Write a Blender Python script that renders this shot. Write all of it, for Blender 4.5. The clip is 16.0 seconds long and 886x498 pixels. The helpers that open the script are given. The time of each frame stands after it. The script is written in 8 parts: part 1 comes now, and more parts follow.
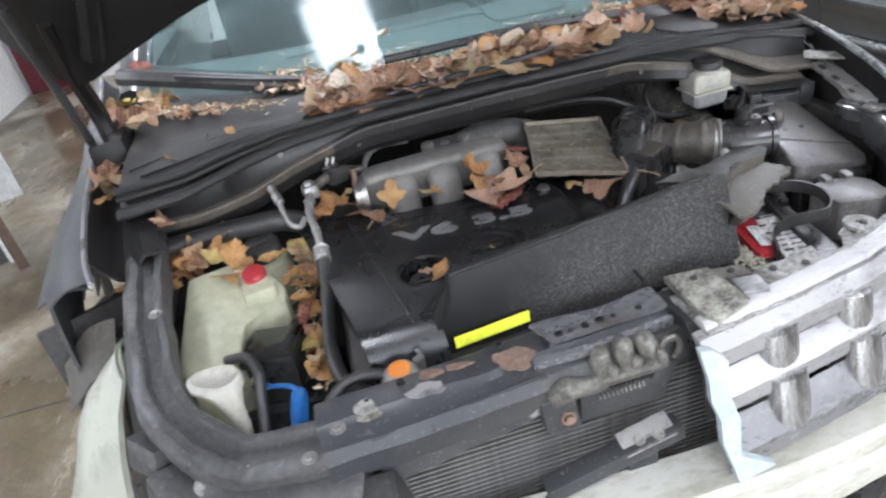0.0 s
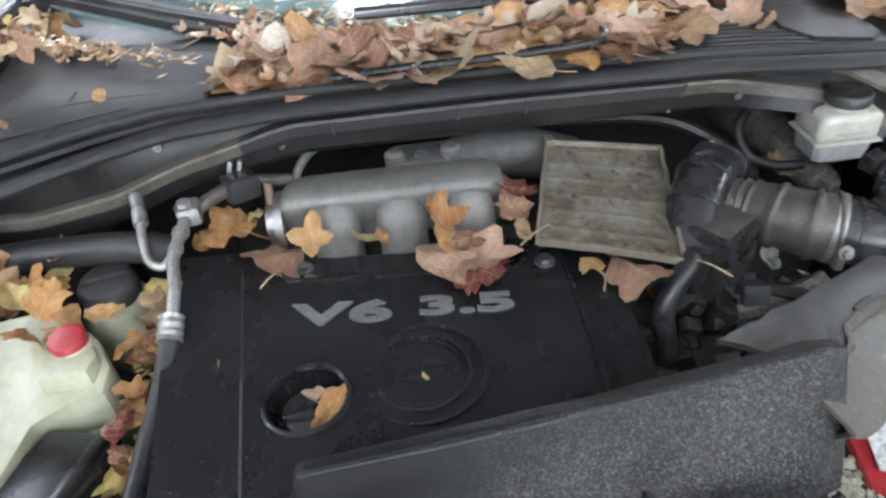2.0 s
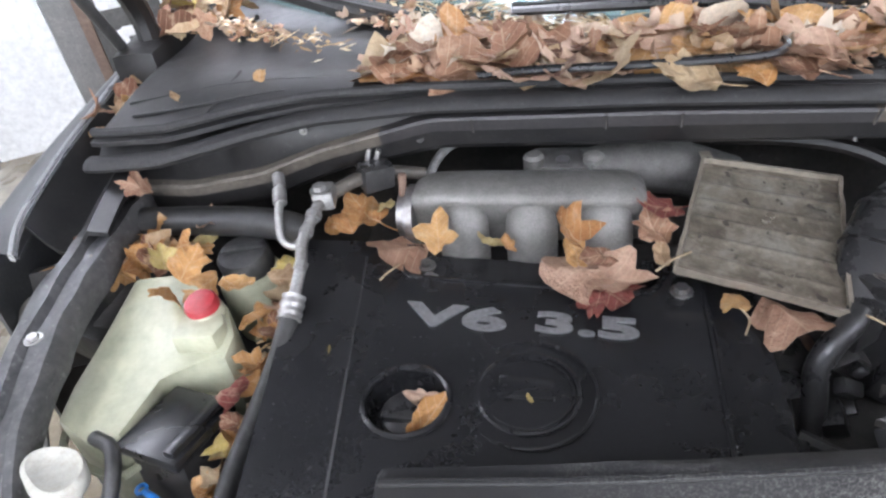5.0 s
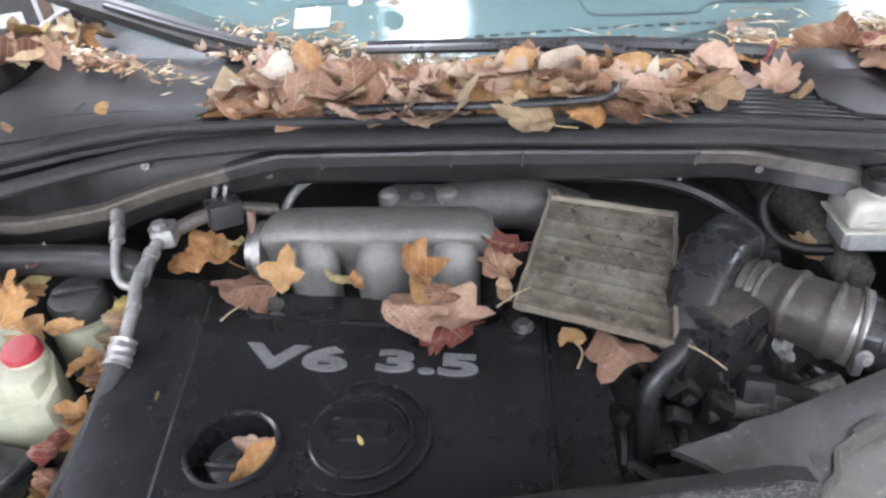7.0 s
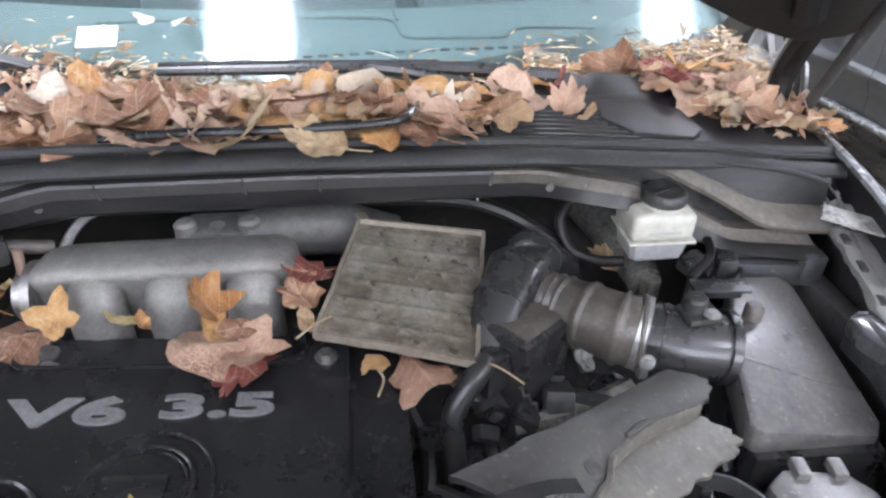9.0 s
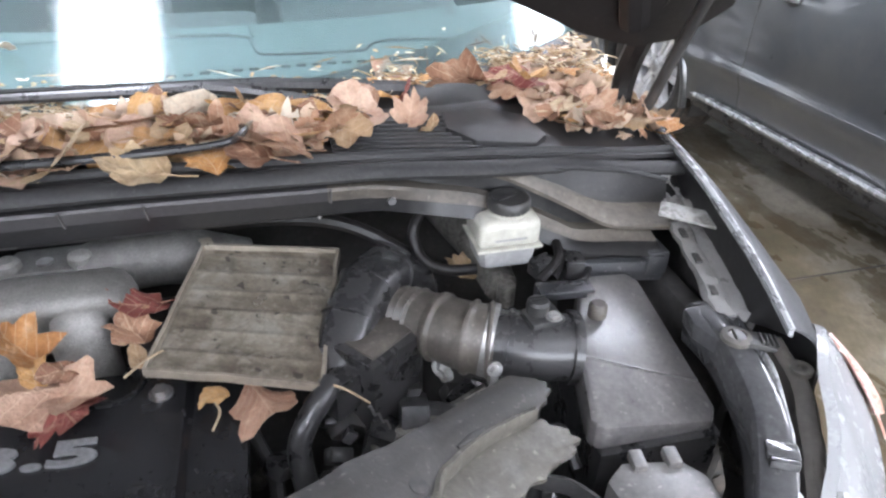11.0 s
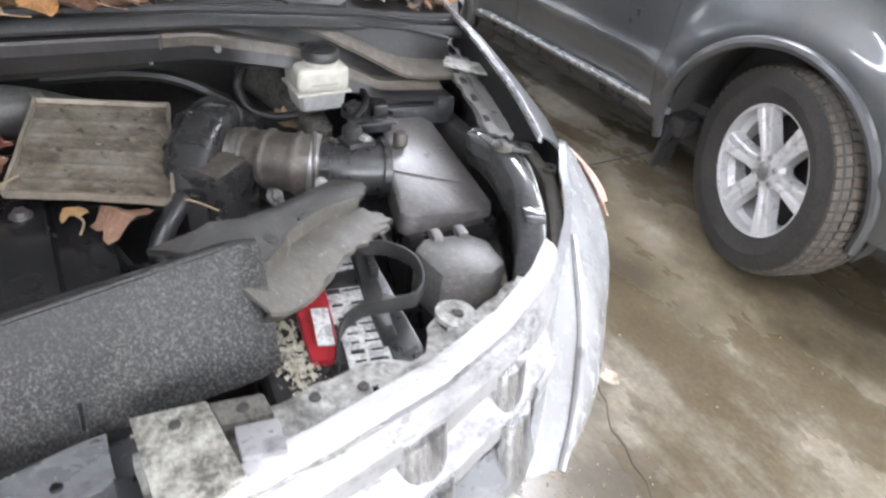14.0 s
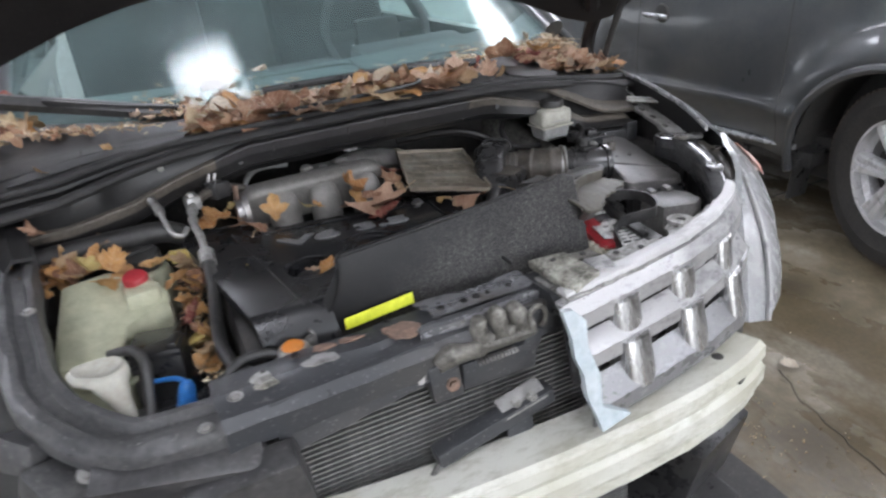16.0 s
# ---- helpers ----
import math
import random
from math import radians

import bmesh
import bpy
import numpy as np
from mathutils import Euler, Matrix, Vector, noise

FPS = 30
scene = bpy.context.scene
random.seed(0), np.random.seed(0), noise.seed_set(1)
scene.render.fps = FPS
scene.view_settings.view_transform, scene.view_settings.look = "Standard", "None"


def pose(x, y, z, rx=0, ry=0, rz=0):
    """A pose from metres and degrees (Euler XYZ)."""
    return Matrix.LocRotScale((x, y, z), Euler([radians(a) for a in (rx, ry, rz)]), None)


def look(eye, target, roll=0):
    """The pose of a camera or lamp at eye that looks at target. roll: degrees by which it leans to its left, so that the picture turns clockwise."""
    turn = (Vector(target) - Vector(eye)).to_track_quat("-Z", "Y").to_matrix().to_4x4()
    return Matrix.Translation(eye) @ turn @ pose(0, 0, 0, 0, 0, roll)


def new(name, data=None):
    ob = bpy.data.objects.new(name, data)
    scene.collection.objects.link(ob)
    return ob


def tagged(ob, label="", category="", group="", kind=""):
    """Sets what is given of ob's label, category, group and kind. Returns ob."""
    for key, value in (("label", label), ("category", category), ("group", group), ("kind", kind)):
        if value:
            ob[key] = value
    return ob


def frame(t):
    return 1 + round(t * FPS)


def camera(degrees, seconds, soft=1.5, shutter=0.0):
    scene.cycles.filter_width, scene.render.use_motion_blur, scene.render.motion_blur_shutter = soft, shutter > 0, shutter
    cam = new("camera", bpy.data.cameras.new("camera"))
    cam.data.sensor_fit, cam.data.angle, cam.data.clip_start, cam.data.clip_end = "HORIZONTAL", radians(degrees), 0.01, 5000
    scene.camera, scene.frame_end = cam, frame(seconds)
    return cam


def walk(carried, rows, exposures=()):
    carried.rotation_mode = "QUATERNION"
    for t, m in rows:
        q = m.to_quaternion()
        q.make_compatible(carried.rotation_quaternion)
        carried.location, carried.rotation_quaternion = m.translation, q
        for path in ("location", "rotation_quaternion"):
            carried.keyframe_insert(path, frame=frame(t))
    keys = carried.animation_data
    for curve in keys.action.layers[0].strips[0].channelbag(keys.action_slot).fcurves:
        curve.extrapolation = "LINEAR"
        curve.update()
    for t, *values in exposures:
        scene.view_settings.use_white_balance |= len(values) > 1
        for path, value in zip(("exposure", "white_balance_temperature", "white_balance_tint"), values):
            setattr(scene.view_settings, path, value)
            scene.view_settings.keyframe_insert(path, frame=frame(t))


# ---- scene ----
cam = camera(68.0, 16.0, soft=2.4, shutter=0.25)
PATH = [
    (0, (-0.228, -0.541, 1.507), (-0.013, 1.156, 0.47), -11.7),
    (0.5, (-0.051, -0.493, 1.506), (0.023, 1.172, 0.401), -12.4),
    (1, (0.005, -0.4, 1.486), (-0.082, 1.225, 0.323), -14.6),
    (1.5, (-0.007, -0.224, 1.482), (-0.026, 1.396, 0.309), -11.9),
    (2, (-0.017, -0.118, 1.442), (-0.014, 1.468, 0.224), -6.2),
    (2.5, (0.061, -0.082, 1.438), (-0.171, 1.474, 0.203), -4.7),
    (3, (0.085, -0.07, 1.443), (-0.192, 1.463, 0.188), -6.7),
    (3.5, (0.061, -0.076, 1.448), (-0.102, 1.488, 0.211), -6.4),
    (4, (0.031, -0.077, 1.437), (-0.218, 1.477, 0.202), -8.3),
    (4.2, (0.002, -0.082, 1.437), (-0.409, 1.445, 0.212), -10.1),
    (6.3, (0.034, -0.084, 1.432), (-0.32, 1.515, 0.283), -4.7),
    (6.5, (0.045, -0.08, 1.431), (-0.261, 1.529, 0.283), -4.5),
    (7, (0.08, -0.066, 1.433), (-0.106, 1.566, 0.292), -3.8),
    (7.5, (0.087, -0.059, 1.428), (0.013, 1.595, 0.306), -2.7),
    (8, (0.113, -0.051, 1.425), (0.144, 1.607, 0.307), -1.0),
    (8.5, (0.137, -0.051, 1.427), (0.268, 1.611, 0.322), 0.1),
    (9, (0.155, -0.049, 1.428), (0.364, 1.607, 0.328), 1.0),
    (9.5, (0.174, -0.054, 1.422), (0.442, 1.607, 0.342), 1.3),
    (10, (0.205, -0.057, 1.431), (0.521, 1.596, 0.351), 1.2),
    (12.5, (0.259, -0.048, 1.433), (0.817, 1.545, 0.36), 1.7),
    (13, (0.251, -0.059, 1.43), (0.831, 1.519, 0.346), 2.2),
    (13.5, (0.179, -0.156, 1.407), (0.947, 1.363, 0.355), 4.8),
    (14, (0.159, -0.262, 1.407), (1.078, 1.061, 0.222), 7.8),
    (14.5, (0.173, -0.436, 1.403), (1.022, 0.971, 0.263), 2.8),
    (15, (0.117, -0.528, 1.407), (0.745, 1.002, 0.283), -1.5),
    (15.5, (-0.058, -0.592, 1.425), (0.544, 1.035, 0.429), -1.8),
    (16, (-0.315, -0.658, 1.429), (0.364, 1.011, 0.561), -6.2),
]
walk(cam, [(t, look(eye, target, roll)) for t, eye, target, roll in PATH], exposures=[(0.0, 0.25, 6450, 9), (1.5, 0.42, 6400, 7), (2.5, 0.62, 6250, 4), (3.5, 0.68, 6280, 8), (4.2, 0.69, 6350, 11), (6.5, 0.71, 6300, 11), (9.0, 0.75, 6300, 12), (12.5, 0.95, 6400, 10), (14.0, 0.82, 6550, 10), (14.5, 0.22, 6650, 10), (15.0, -0.02, 6600, 10), (15.5, -0.35, 6550, 10), (16.0, -0.2, 6550, 10)])


# ---- world and lamps ----
world = bpy.data.worlds.new("world")
scene.world = world
world.use_nodes = True
wn = world.node_tree.nodes
sky = wn.new("ShaderNodeTexSky")
sky.sky_type, sky.sun_disc = "NISHITA", False
sky.sun_elevation, sky.sun_rotation = radians(35), radians(200)
wn["Background"].inputs["Strength"].default_value = 0.12
world.node_tree.links.new(sky.outputs[0], wn["Background"].inputs["Color"])


def area_lamp(name, m, sx, sy, watts, colour):
    d = bpy.data.lights.new(name, "AREA")
    d.shape, d.size, d.size_y, d.energy, d.color = "RECTANGLE", sx, sy, watts, colour
    ob = new(name, d)
    ob.matrix_world = m
    return ob


# daylight through the open garage door behind the camera, and through the window at the far right
area_lamp("door_daylight", look((0.8, -4.75, 1.35), (0.8, 0.0, 1.0)), 4.4, 2.2, 185, (0.85, 0.90, 1.0))
area_lamp("window_daylight", look((4.6, 7.05, 1.7), (2.0, 2.0, 1.0)), 1.5, 1.2, 220, (0.88, 0.93, 1.0))


# ---- materials ----
class Mat:
    """A small builder round one node material."""

    def __init__(self, name):
        self.m = bpy.data.materials.new(name)
        self.m.use_nodes = True
        self.n, self.l = self.m.node_tree.nodes, self.m.node_tree.links
        self.p = self.n["Principled BSDF"]

    def node(self, kind, **sets):
        nd = self.n.new("ShaderNode" + kind)
        for k, v in sets.items():
            nd.inputs[k.replace("_", " ")].default_value = v
        return nd

    def coords(self, stretch=(1, 1, 1), space="Object"):
        c, mp = self.n.new("ShaderNodeTexCoord"), self.n.new("ShaderNodeMapping")
        mp.inputs["Scale"].default_value = stretch
        self.l.new(c.outputs[space], mp.inputs[0])
        return mp.outputs[0]

    def noise(self, scale, detail=4.0, rough=0.6, stretch=(1, 1, 1), space="Object"):
        nd = self.node("TexNoise", Scale=scale, Detail=detail, Roughness=rough)
        self.l.new(self.coords(stretch, space), nd.inputs["Vector"])
        return nd.outputs["Fac"]

    def ramp(self, fac, *stops):
        r = self.n.new("ShaderNodeValToRGB")
        while len(r.color_ramp.elements) < len(stops):
            r.color_ramp.elements.new(0.5)
        for e, (at, c) in zip(r.color_ramp.elements, stops):
            e.position, e.color = at, (*c, 1) if len(c) == 3 else c
        self.l.new(fac, r.inputs[0])
        return r.outputs[0]

    def mix(self, fac, a, b, mode="MIX"):
        mx = self.n.new("ShaderNodeMix")
        mx.data_type, mx.blend_type = "RGBA", mode
        for sock, v in ((mx.inputs[0], fac), (mx.inputs[6], a), (mx.inputs[7], b)):
            if isinstance(v, bpy.types.NodeSocket):
                self.l.new(v, sock)
            elif isinstance(v, tuple):
                sock.default_value = (*v, 1)
            else:
                sock.default_value = v
        return mx.outputs[2]

    def set(self, **kw):
        for k, v in kw.items():
            sock = self.p.inputs[k.replace("_", " ")]
            if isinstance(v, bpy.types.NodeSocket):
                self.l.new(v, sock)
            else:
                sock.default_value = (*v, 1) if isinstance(v, tuple) and len(v) == 3 else v
        return self

    def bump(self, height, strength=0.3, distance=0.002):
        b = self.node("Bump", Strength=strength, Distance=distance)
        self.l.new(height, b.inputs["Height"])
        self.l.new(b.outputs[0], self.p.inputs["Normal"])
        return self


def grey(v):
    return (v, v, v)


def worn(name, base, dust, amount=0.5, rough=0.5, metal=0.0, fine=120.0, coarse=9.0, bump=0.25, spread=0.15, coat=0.0, speck=0.35, gloss=0.5):
    """A surface with a base colour, patches of dust or wear in a second colour, specks, fine grain and relief."""
    k = Mat(name)
    big, mid, small = k.noise(coarse, 6, 0.7), k.noise(coarse * 6, 4, 0.65), k.noise(fine, 3, 0.6)
    both = k.mix(0.4, big, mid)
    cut = 0.58 - amount * 0.2
    patch = k.ramp(both, (max(0.0, cut - spread), grey(0)), (min(1.0, cut + spread), grey(1)))
    grain = k.ramp(small, (0.3, grey(0.68)), (0.7, grey(1.22)))
    col = k.mix(patch, base, dust)
    col = k.mix(0.6, col, k.mix(1.0, col, grain, "MULTIPLY"))
    dots = k.ramp(k.noise(fine * 0.9, 2, 0.5), (0.64, grey(0)), (0.72, grey(speck)))
    col = k.mix(dots, col, tuple(min(0.85, c * 1.5 + 0.01) for c in dust))
    k.set(Base_Color=col, Metallic=metal, Specular_IOR_Level=gloss)
    k.set(Roughness=k.ramp(both, (0.3, grey(max(0.05, rough - 0.10))), (0.7, grey(min(1.0, rough + 0.2)))))
    if coat:
        k.set(Coat_Weight=coat, Coat_Roughness=0.08)
    return k.bump(k.mix(0.3, small, mid), bump, 0.0015).m


M = {}
M["black_plastic"] = worn("black_plastic", (0.012, 0.012, 0.0135), (0.046, 0.045, 0.044), 0.38, 0.26, fine=260, coarse=8, bump=0.1, spread=0.16)
M["cover"] = worn("cover_plastic", (0.0095, 0.0097, 0.011), (0.021, 0.0208, 0.022), 0.34, 0.22, fine=300, coarse=3, bump=0.02, speck=0.2, spread=0.40)
M["dusty_plastic"] = worn("dusty_plastic", (0.030, 0.028, 0.027), (0.125, 0.110, 0.092), 0.50, 0.32, fine=180, coarse=7, bump=0.2, speck=0.5, spread=0.22)
M["ear"] = worn("muddy_duct_plastic", (0.044, 0.041, 0.034), (0.140, 0.128, 0.106), 0.52, 0.42, fine=150, coarse=7, bump=0.4, speck=0.6, spread=0.25)
M["ear_dark"] = worn("speckled_duct_plastic", (0.020, 0.019, 0.018), (0.054, 0.050, 0.044), 0.44, 0.42, fine=170, coarse=9, bump=0.3, speck=0.9, spread=0.20)
M["cowl"] = worn("cowl_plastic", (0.011, 0.0115, 0.0125), (0.034, 0.032, 0.031), 0.42, 0.45, fine=200, coarse=5, bump=0.12, spread=0.14)
M["rail"] = worn("rail_paint", (0.009, 0.009, 0.010), (0.024, 0.023, 0.022), 0.35, 0.36, fine=150, coarse=8, bump=0.12, spread=0.14)
M["rail_metal"] = worn("dirty_bare_metal", (0.20, 0.195, 0.185), (0.075, 0.07, 0.066), 0.45, 0.5, 0.2, fine=120, coarse=26, bump=0.7, spread=0.12, speck=0.6)
M["lip"] = worn("dusty_rail_lip", (0.030, 0.028, 0.026), (0.125, 0.108, 0.088), 0.6, 0.55, fine=150, coarse=6, bump=0.12, spread=0.16)
M["rail_grey"] = worn("lit_grey_face", (0.026, 0.025, 0.027), (0.056, 0.053, 0.053), 0.45, 0.45, fine=150, coarse=5, bump=0.12, spread=0.16)
M["seal"] = worn("matt_seal_rubber", (0.020, 0.020, 0.0215), (0.046, 0.045, 0.044), 0.42, 0.58, fine=220, coarse=8, bump=0.12, spread=0.2, gloss=0.25)
M["rubber"] = worn("rubber", (0.015, 0.015, 0.0155), (0.048, 0.047, 0.045), 0.32, 0.36, fine=220, coarse=12, bump=0.12, spread=0.14)
M["tyre"] = worn("tyre_rubber", (0.022, 0.022, 0.022), (0.058, 0.053, 0.048), 0.45, 0.75, fine=160, coarse=10, bump=0.25)
M["tread"] = worn("dusty_tread_rubber", (0.030, 0.027, 0.024), (0.120, 0.098, 0.078), 0.55, 0.8, fine=160, coarse=14, bump=0.25)
M["cast_dark"] = worn("dark_cast_aluminium", (0.17, 0.165, 0.155), (0.10, 0.096, 0.09), 0.5, 0.55, 0.4, fine=420, coarse=9, bump=0.9, spread=0.14, speck=0.5)
M["cast"] = worn("cast_aluminium", (0.28, 0.273, 0.258), (0.185, 0.178, 0.165), 0.5, 0.5, 0.45, fine=420, coarse=9, bump=1.0, spread=0.14, speck=0.6)
M["steel"] = worn("bare_steel", (0.45, 0.45, 0.46), (0.26, 0.24, 0.22), 0.4, 0.35, 0.9, fine=200, coarse=25, bump=0.2)
M["alu_pipe"] = worn("aluminium_pipe", (0.48, 0.48, 0.47), (0.28, 0.27, 0.255), 0.4, 0.38, 0.75, fine=260, coarse=20, bump=0.15, spread=0.14)
M["bracket"] = worn("painted_steel", (0.024, 0.025, 0.028), (0.044, 0.044, 0.046), 0.4, 0.26, 0.0, fine=140, coarse=4, bump=0.10, spread=0.32, speck=0.2)


# paler than dust alone: the lid's ceiling reflections are in the colour
M["lid_dust_sheen"] = worn("dusty_sheen_lid_plastic", (0.060, 0.059, 0.061), (0.165, 0.155, 0.146), 0.42, 0.30, fine=150, coarse=9, bump=0.05, speck=0.5, spread=0.20)
M["fuse_lid"] = worn("faded_grey_lid", (0.09, 0.089, 0.09), (0.24, 0.23, 0.215), 0.45, 0.34, fine=150, coarse=6, bump=0.1, speck=0.5, spread=0.28)
M["rusty"] = worn("rusted_plate", (0.12, 0.085, 0.068), (0.27, 0.175, 0.13), 0.5, 0.7, 0.1, fine=120, coarse=16, bump=0.5)
M["rust_pink"] = worn("pink_rusted_metal", (0.15, 0.105, 0.085), (0.30, 0.205, 0.155), 0.5, 0.6, 0.1, fine=120, coarse=20, bump=0.4, spread=0.2)
M["oxide"] = worn("oxidised_alloy", (0.27, 0.26, 0.23), (0.055, 0.051, 0.044), 0.52, 0.42, 0.25, fine=110, coarse=30, bump=0.9, spread=0.14)
M["tank"] = worn("cloudy_white_plastic", (0.44, 0.45, 0.33), (0.38, 0.38, 0.265), 0.4, 0.34, fine=40, coarse=4, bump=0.04, spread=0.2, speck=0.1)
M["funnel"] = worn("stained_white_plastic", (0.50, 0.50, 0.45), (0.26, 0.24, 0.19), 0.40, 0.5, fine=80, coarse=14, bump=0.3)
M["brake_white"] = worn("reservoir_plastic", (0.42, 0.415, 0.36), (0.35, 0.34, 0.29), 0.35, 0.36, fine=60, coarse=8, bump=0.04, spread=0.2, speck=0.1)
M["red"] = worn("red_plastic", (0.38, 0.018, 0.028), (0.30, 0.04, 0.045), 0.3, 0.36, fine=150, coarse=20, bump=0.1)
M["orange"] = worn("orange_cap_label", (0.72, 0.22, 0.02), (0.5, 0.2, 0.05), 0.3, 0.45, fine=150, coarse=25, bump=0.1)
M["yellow"] = worn("yellow_sticker", (0.78, 0.82, 0.05), (0.68, 0.72, 0.06), 0.3, 0.5, fine=90, coarse=15, bump=0.03)
M["blue"] = worn("blue_plastic", (0.02, 0.20, 0.60), (0.03, 0.14, 0.4), 0.3, 0.4, fine=150, coarse=20, bump=0.05)
M["letter"] = worn("silver_lettering", (0.33, 0.33, 0.335), (0.20, 0.20, 0.20), 0.35, 0.38, 0.5, fine=220, coarse=25, bump=0.2, spread=0.14)

M["foam_blue"] = worn("torn_pale_blue_edge", (0.38, 0.46, 0.49), (0.50, 0.53, 0.54), 0.4, 0.5, fine=60, coarse=14, bump=0.3, spread=0.2)
M["plate_grey"] = worn("lichened_grey_plate", (0.50, 0.495, 0.47), (0.14, 0.135, 0.12), 0.44, 0.5, fine=140, coarse=20, bump=0.8, spread=0.11, speck=0.7)
M["lichen"] = worn("lichened_tab", (0.46, 0.45, 0.39), (0.10, 0.095, 0.08), 0.46, 0.7, fine=160, coarse=22, bump=0.9, spread=0.10, speck=0.8)
M["chrome"] = worn("dulled_chrome", (0.62, 0.62, 0.63), (0.34, 0.34, 0.35), 0.4, 0.28, 0.9, fine=60, coarse=25, bump=0.2)

M["fin"] = worn("radiator_fin", (0.26, 0.26, 0.25), (0.14, 0.14, 0.135), 0.4, 0.45, 0.4, fine=90, coarse=8, bump=0.2, spread=0.16)
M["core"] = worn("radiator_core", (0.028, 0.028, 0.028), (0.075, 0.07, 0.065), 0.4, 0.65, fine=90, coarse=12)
M["white_wall"] = worn("painted_block_wall", (0.72, 0.73, 0.73), (0.60, 0.60, 0.58), 0.4, 0.7, fine=30, coarse=1.2, bump=0.2)
M["band_brown"] = worn("brown_band", (0.12, 0.075, 0.055), (0.18, 0.13, 0.10), 0.4, 0.6, fine=60, coarse=6)
M["panel_dark"] = worn("dark_grey_panel", (0.055, 0.055, 0.053), (0.10, 0.098, 0.092), 0.4, 0.6, fine=60, coarse=4)
M["maroon"] = worn("maroon_paint", (0.12, 0.012, 0.025), (0.16, 0.03, 0.04), 0.4, 0.5, fine=30, coarse=2)
M["ceiling"] = worn("painted_ceiling", (0.80, 0.81, 0.82), (0.72, 0.72, 0.72), 0.4, 0.8, fine=12, coarse=0.8)
M["fixture"] = worn("white_enamel", (0.75, 0.75, 0.75), (0.65, 0.65, 0.64), 0.3, 0.4, fine=40, coarse=6)
M["seat"] = worn("dark_seat_fabric", (0.05, 0.05, 0.055), (0.09, 0.09, 0.095), 0.4, 0.9, fine=300, coarse=10)
M["dash"] = worn("pale_dash_vinyl", (0.090, 0.110, 0.108), (0.115, 0.135, 0.133), 0.4, 0.6, fine=300, coarse=3, bump=0.08, spread=0.2)
M["interior"] = worn("interior_trim", (0.05, 0.052, 0.055), (0.08, 0.08, 0.08), 0.4, 0.7, fine=200, coarse=7)
M["twig"] = worn("dry_litter", (0.50, 0.40, 0.26), (0.22, 0.15, 0.09), 0.5, 0.85, fine=90, coarse=60)
M["paper"] = worn("white_card", (0.55, 0.55, 0.54), (0.46, 0.46, 0.44), 0.3, 0.7, fine=60, coarse=12)
M["label_grey"] = worn("worn_white_label", (0.68, 0.68, 0.66), (0.30, 0.30, 0.29), 0.42, 0.6, fine=90, coarse=40, spread=0.06)
M["crust"] = worn("white_corrosion", (0.56, 0.54, 0.46), (0.26, 0.23, 0.16), 0.45, 0.9, fine=130, coarse=60, bump=1.0)


def scraped(name, base, under, stain, stretch=(1.0, 4.0, 4.0), rough=0.36, metal=0.1, cut=0.52, bump=0.35, strength=0.85):
    """Pale paint or plastic, scraped through in long scratches and soft stained patches."""
    k = Mat(name)
    long_, fine = k.noise(9, 6, 0.68, stretch), k.noise(55, 4, 0.6, stretch)
    both, soft = k.mix(0.25, long_, fine), k.noise(3.5, 4, 0.6)
    col = k.mix(k.ramp(both, (cut, grey(0)), (cut + 0.12, grey(strength))), base, under)
    col = k.mix(k.ramp(soft, (0.48, grey(0)), (0.66, grey(0.7))), col, stain)
    col = k.mix(k.ramp(k.noise(190, 3, 0.6), (0.62, grey(0)), (0.72, grey(0.5))), col, under)
    k.set(Base_Color=col, Metallic=metal, Roughness=k.ramp(both, (0.35, grey(rough - 0.08)), (0.7, grey(rough + 0.25))))
    return k.bump(both, bump, 0.0015).m


M["primer"] = scraped("scuffed_silver_paint", (0.40, 0.397, 0.395), (0.10, 0.10, 0.10), (0.27, 0.266, 0.264), (1.0, 2.0, 2.0), 0.30, 0.35, 0.52, 0.9, 0.9)
M["strip_white"] = scraped("bright_scraped_paint", (0.58, 0.575, 0.57), (0.22, 0.22, 0.22), (0.42, 0.415, 0.41), (1.0, 2.0, 2.0), 0.34, 0.05, 0.54, 0.6, 0.85)
M["primer_low"] = scraped("scuffed_grey_paint", (0.24, 0.24, 0.245), (0.50, 0.495, 0.49), (0.15, 0.15, 0.155), (1.0, 2.6, 2.6), 0.26, 0.4, 0.56, 0.3, 0.8)
M["support"] = scraped("radiator_support_paint", (0.046, 0.048, 0.052), (0.30, 0.295, 0.29), (0.080, 0.076, 0.072), (1.0, 1.5, 1.5), 0.34, 0.05, 0.60, 0.35, 0.8)
M["bare"] = scraped("bare_steel_deck", (0.36, 0.365, 0.38), (0.10, 0.099, 0.10), (0.24, 0.19, 0.155), (1.0, 2.0, 2.0), 0.24, 0.7, 0.53, 0.3, 0.9)
M["beam"] = scraped("white_bumper_beam", (0.62, 0.62, 0.56), (0.34, 0.33, 0.26), (0.42, 0.41, 0.32), (1.0, 2.5, 2.5), 0.42, 0.0, 0.49, 0.2, 0.7)
M["chrome_worn"] = scraped("worn_chrome", (0.50, 0.498, 0.495), (0.13, 0.125, 0.122), (0.30, 0.295, 0.29), (4.5, 4.5, 0.35), 0.24, 0.75, 0.47, 0.25, 0.9)
M["lens_scuffed"] = scraped("scuffed_lamp_lens", (0.36, 0.365, 0.37), (0.20, 0.205, 0.21), (0.27, 0.26, 0.255), (3.0, 3.0, 0.8), 0.18, 0.1, 0.53, 0.3, 0.75)
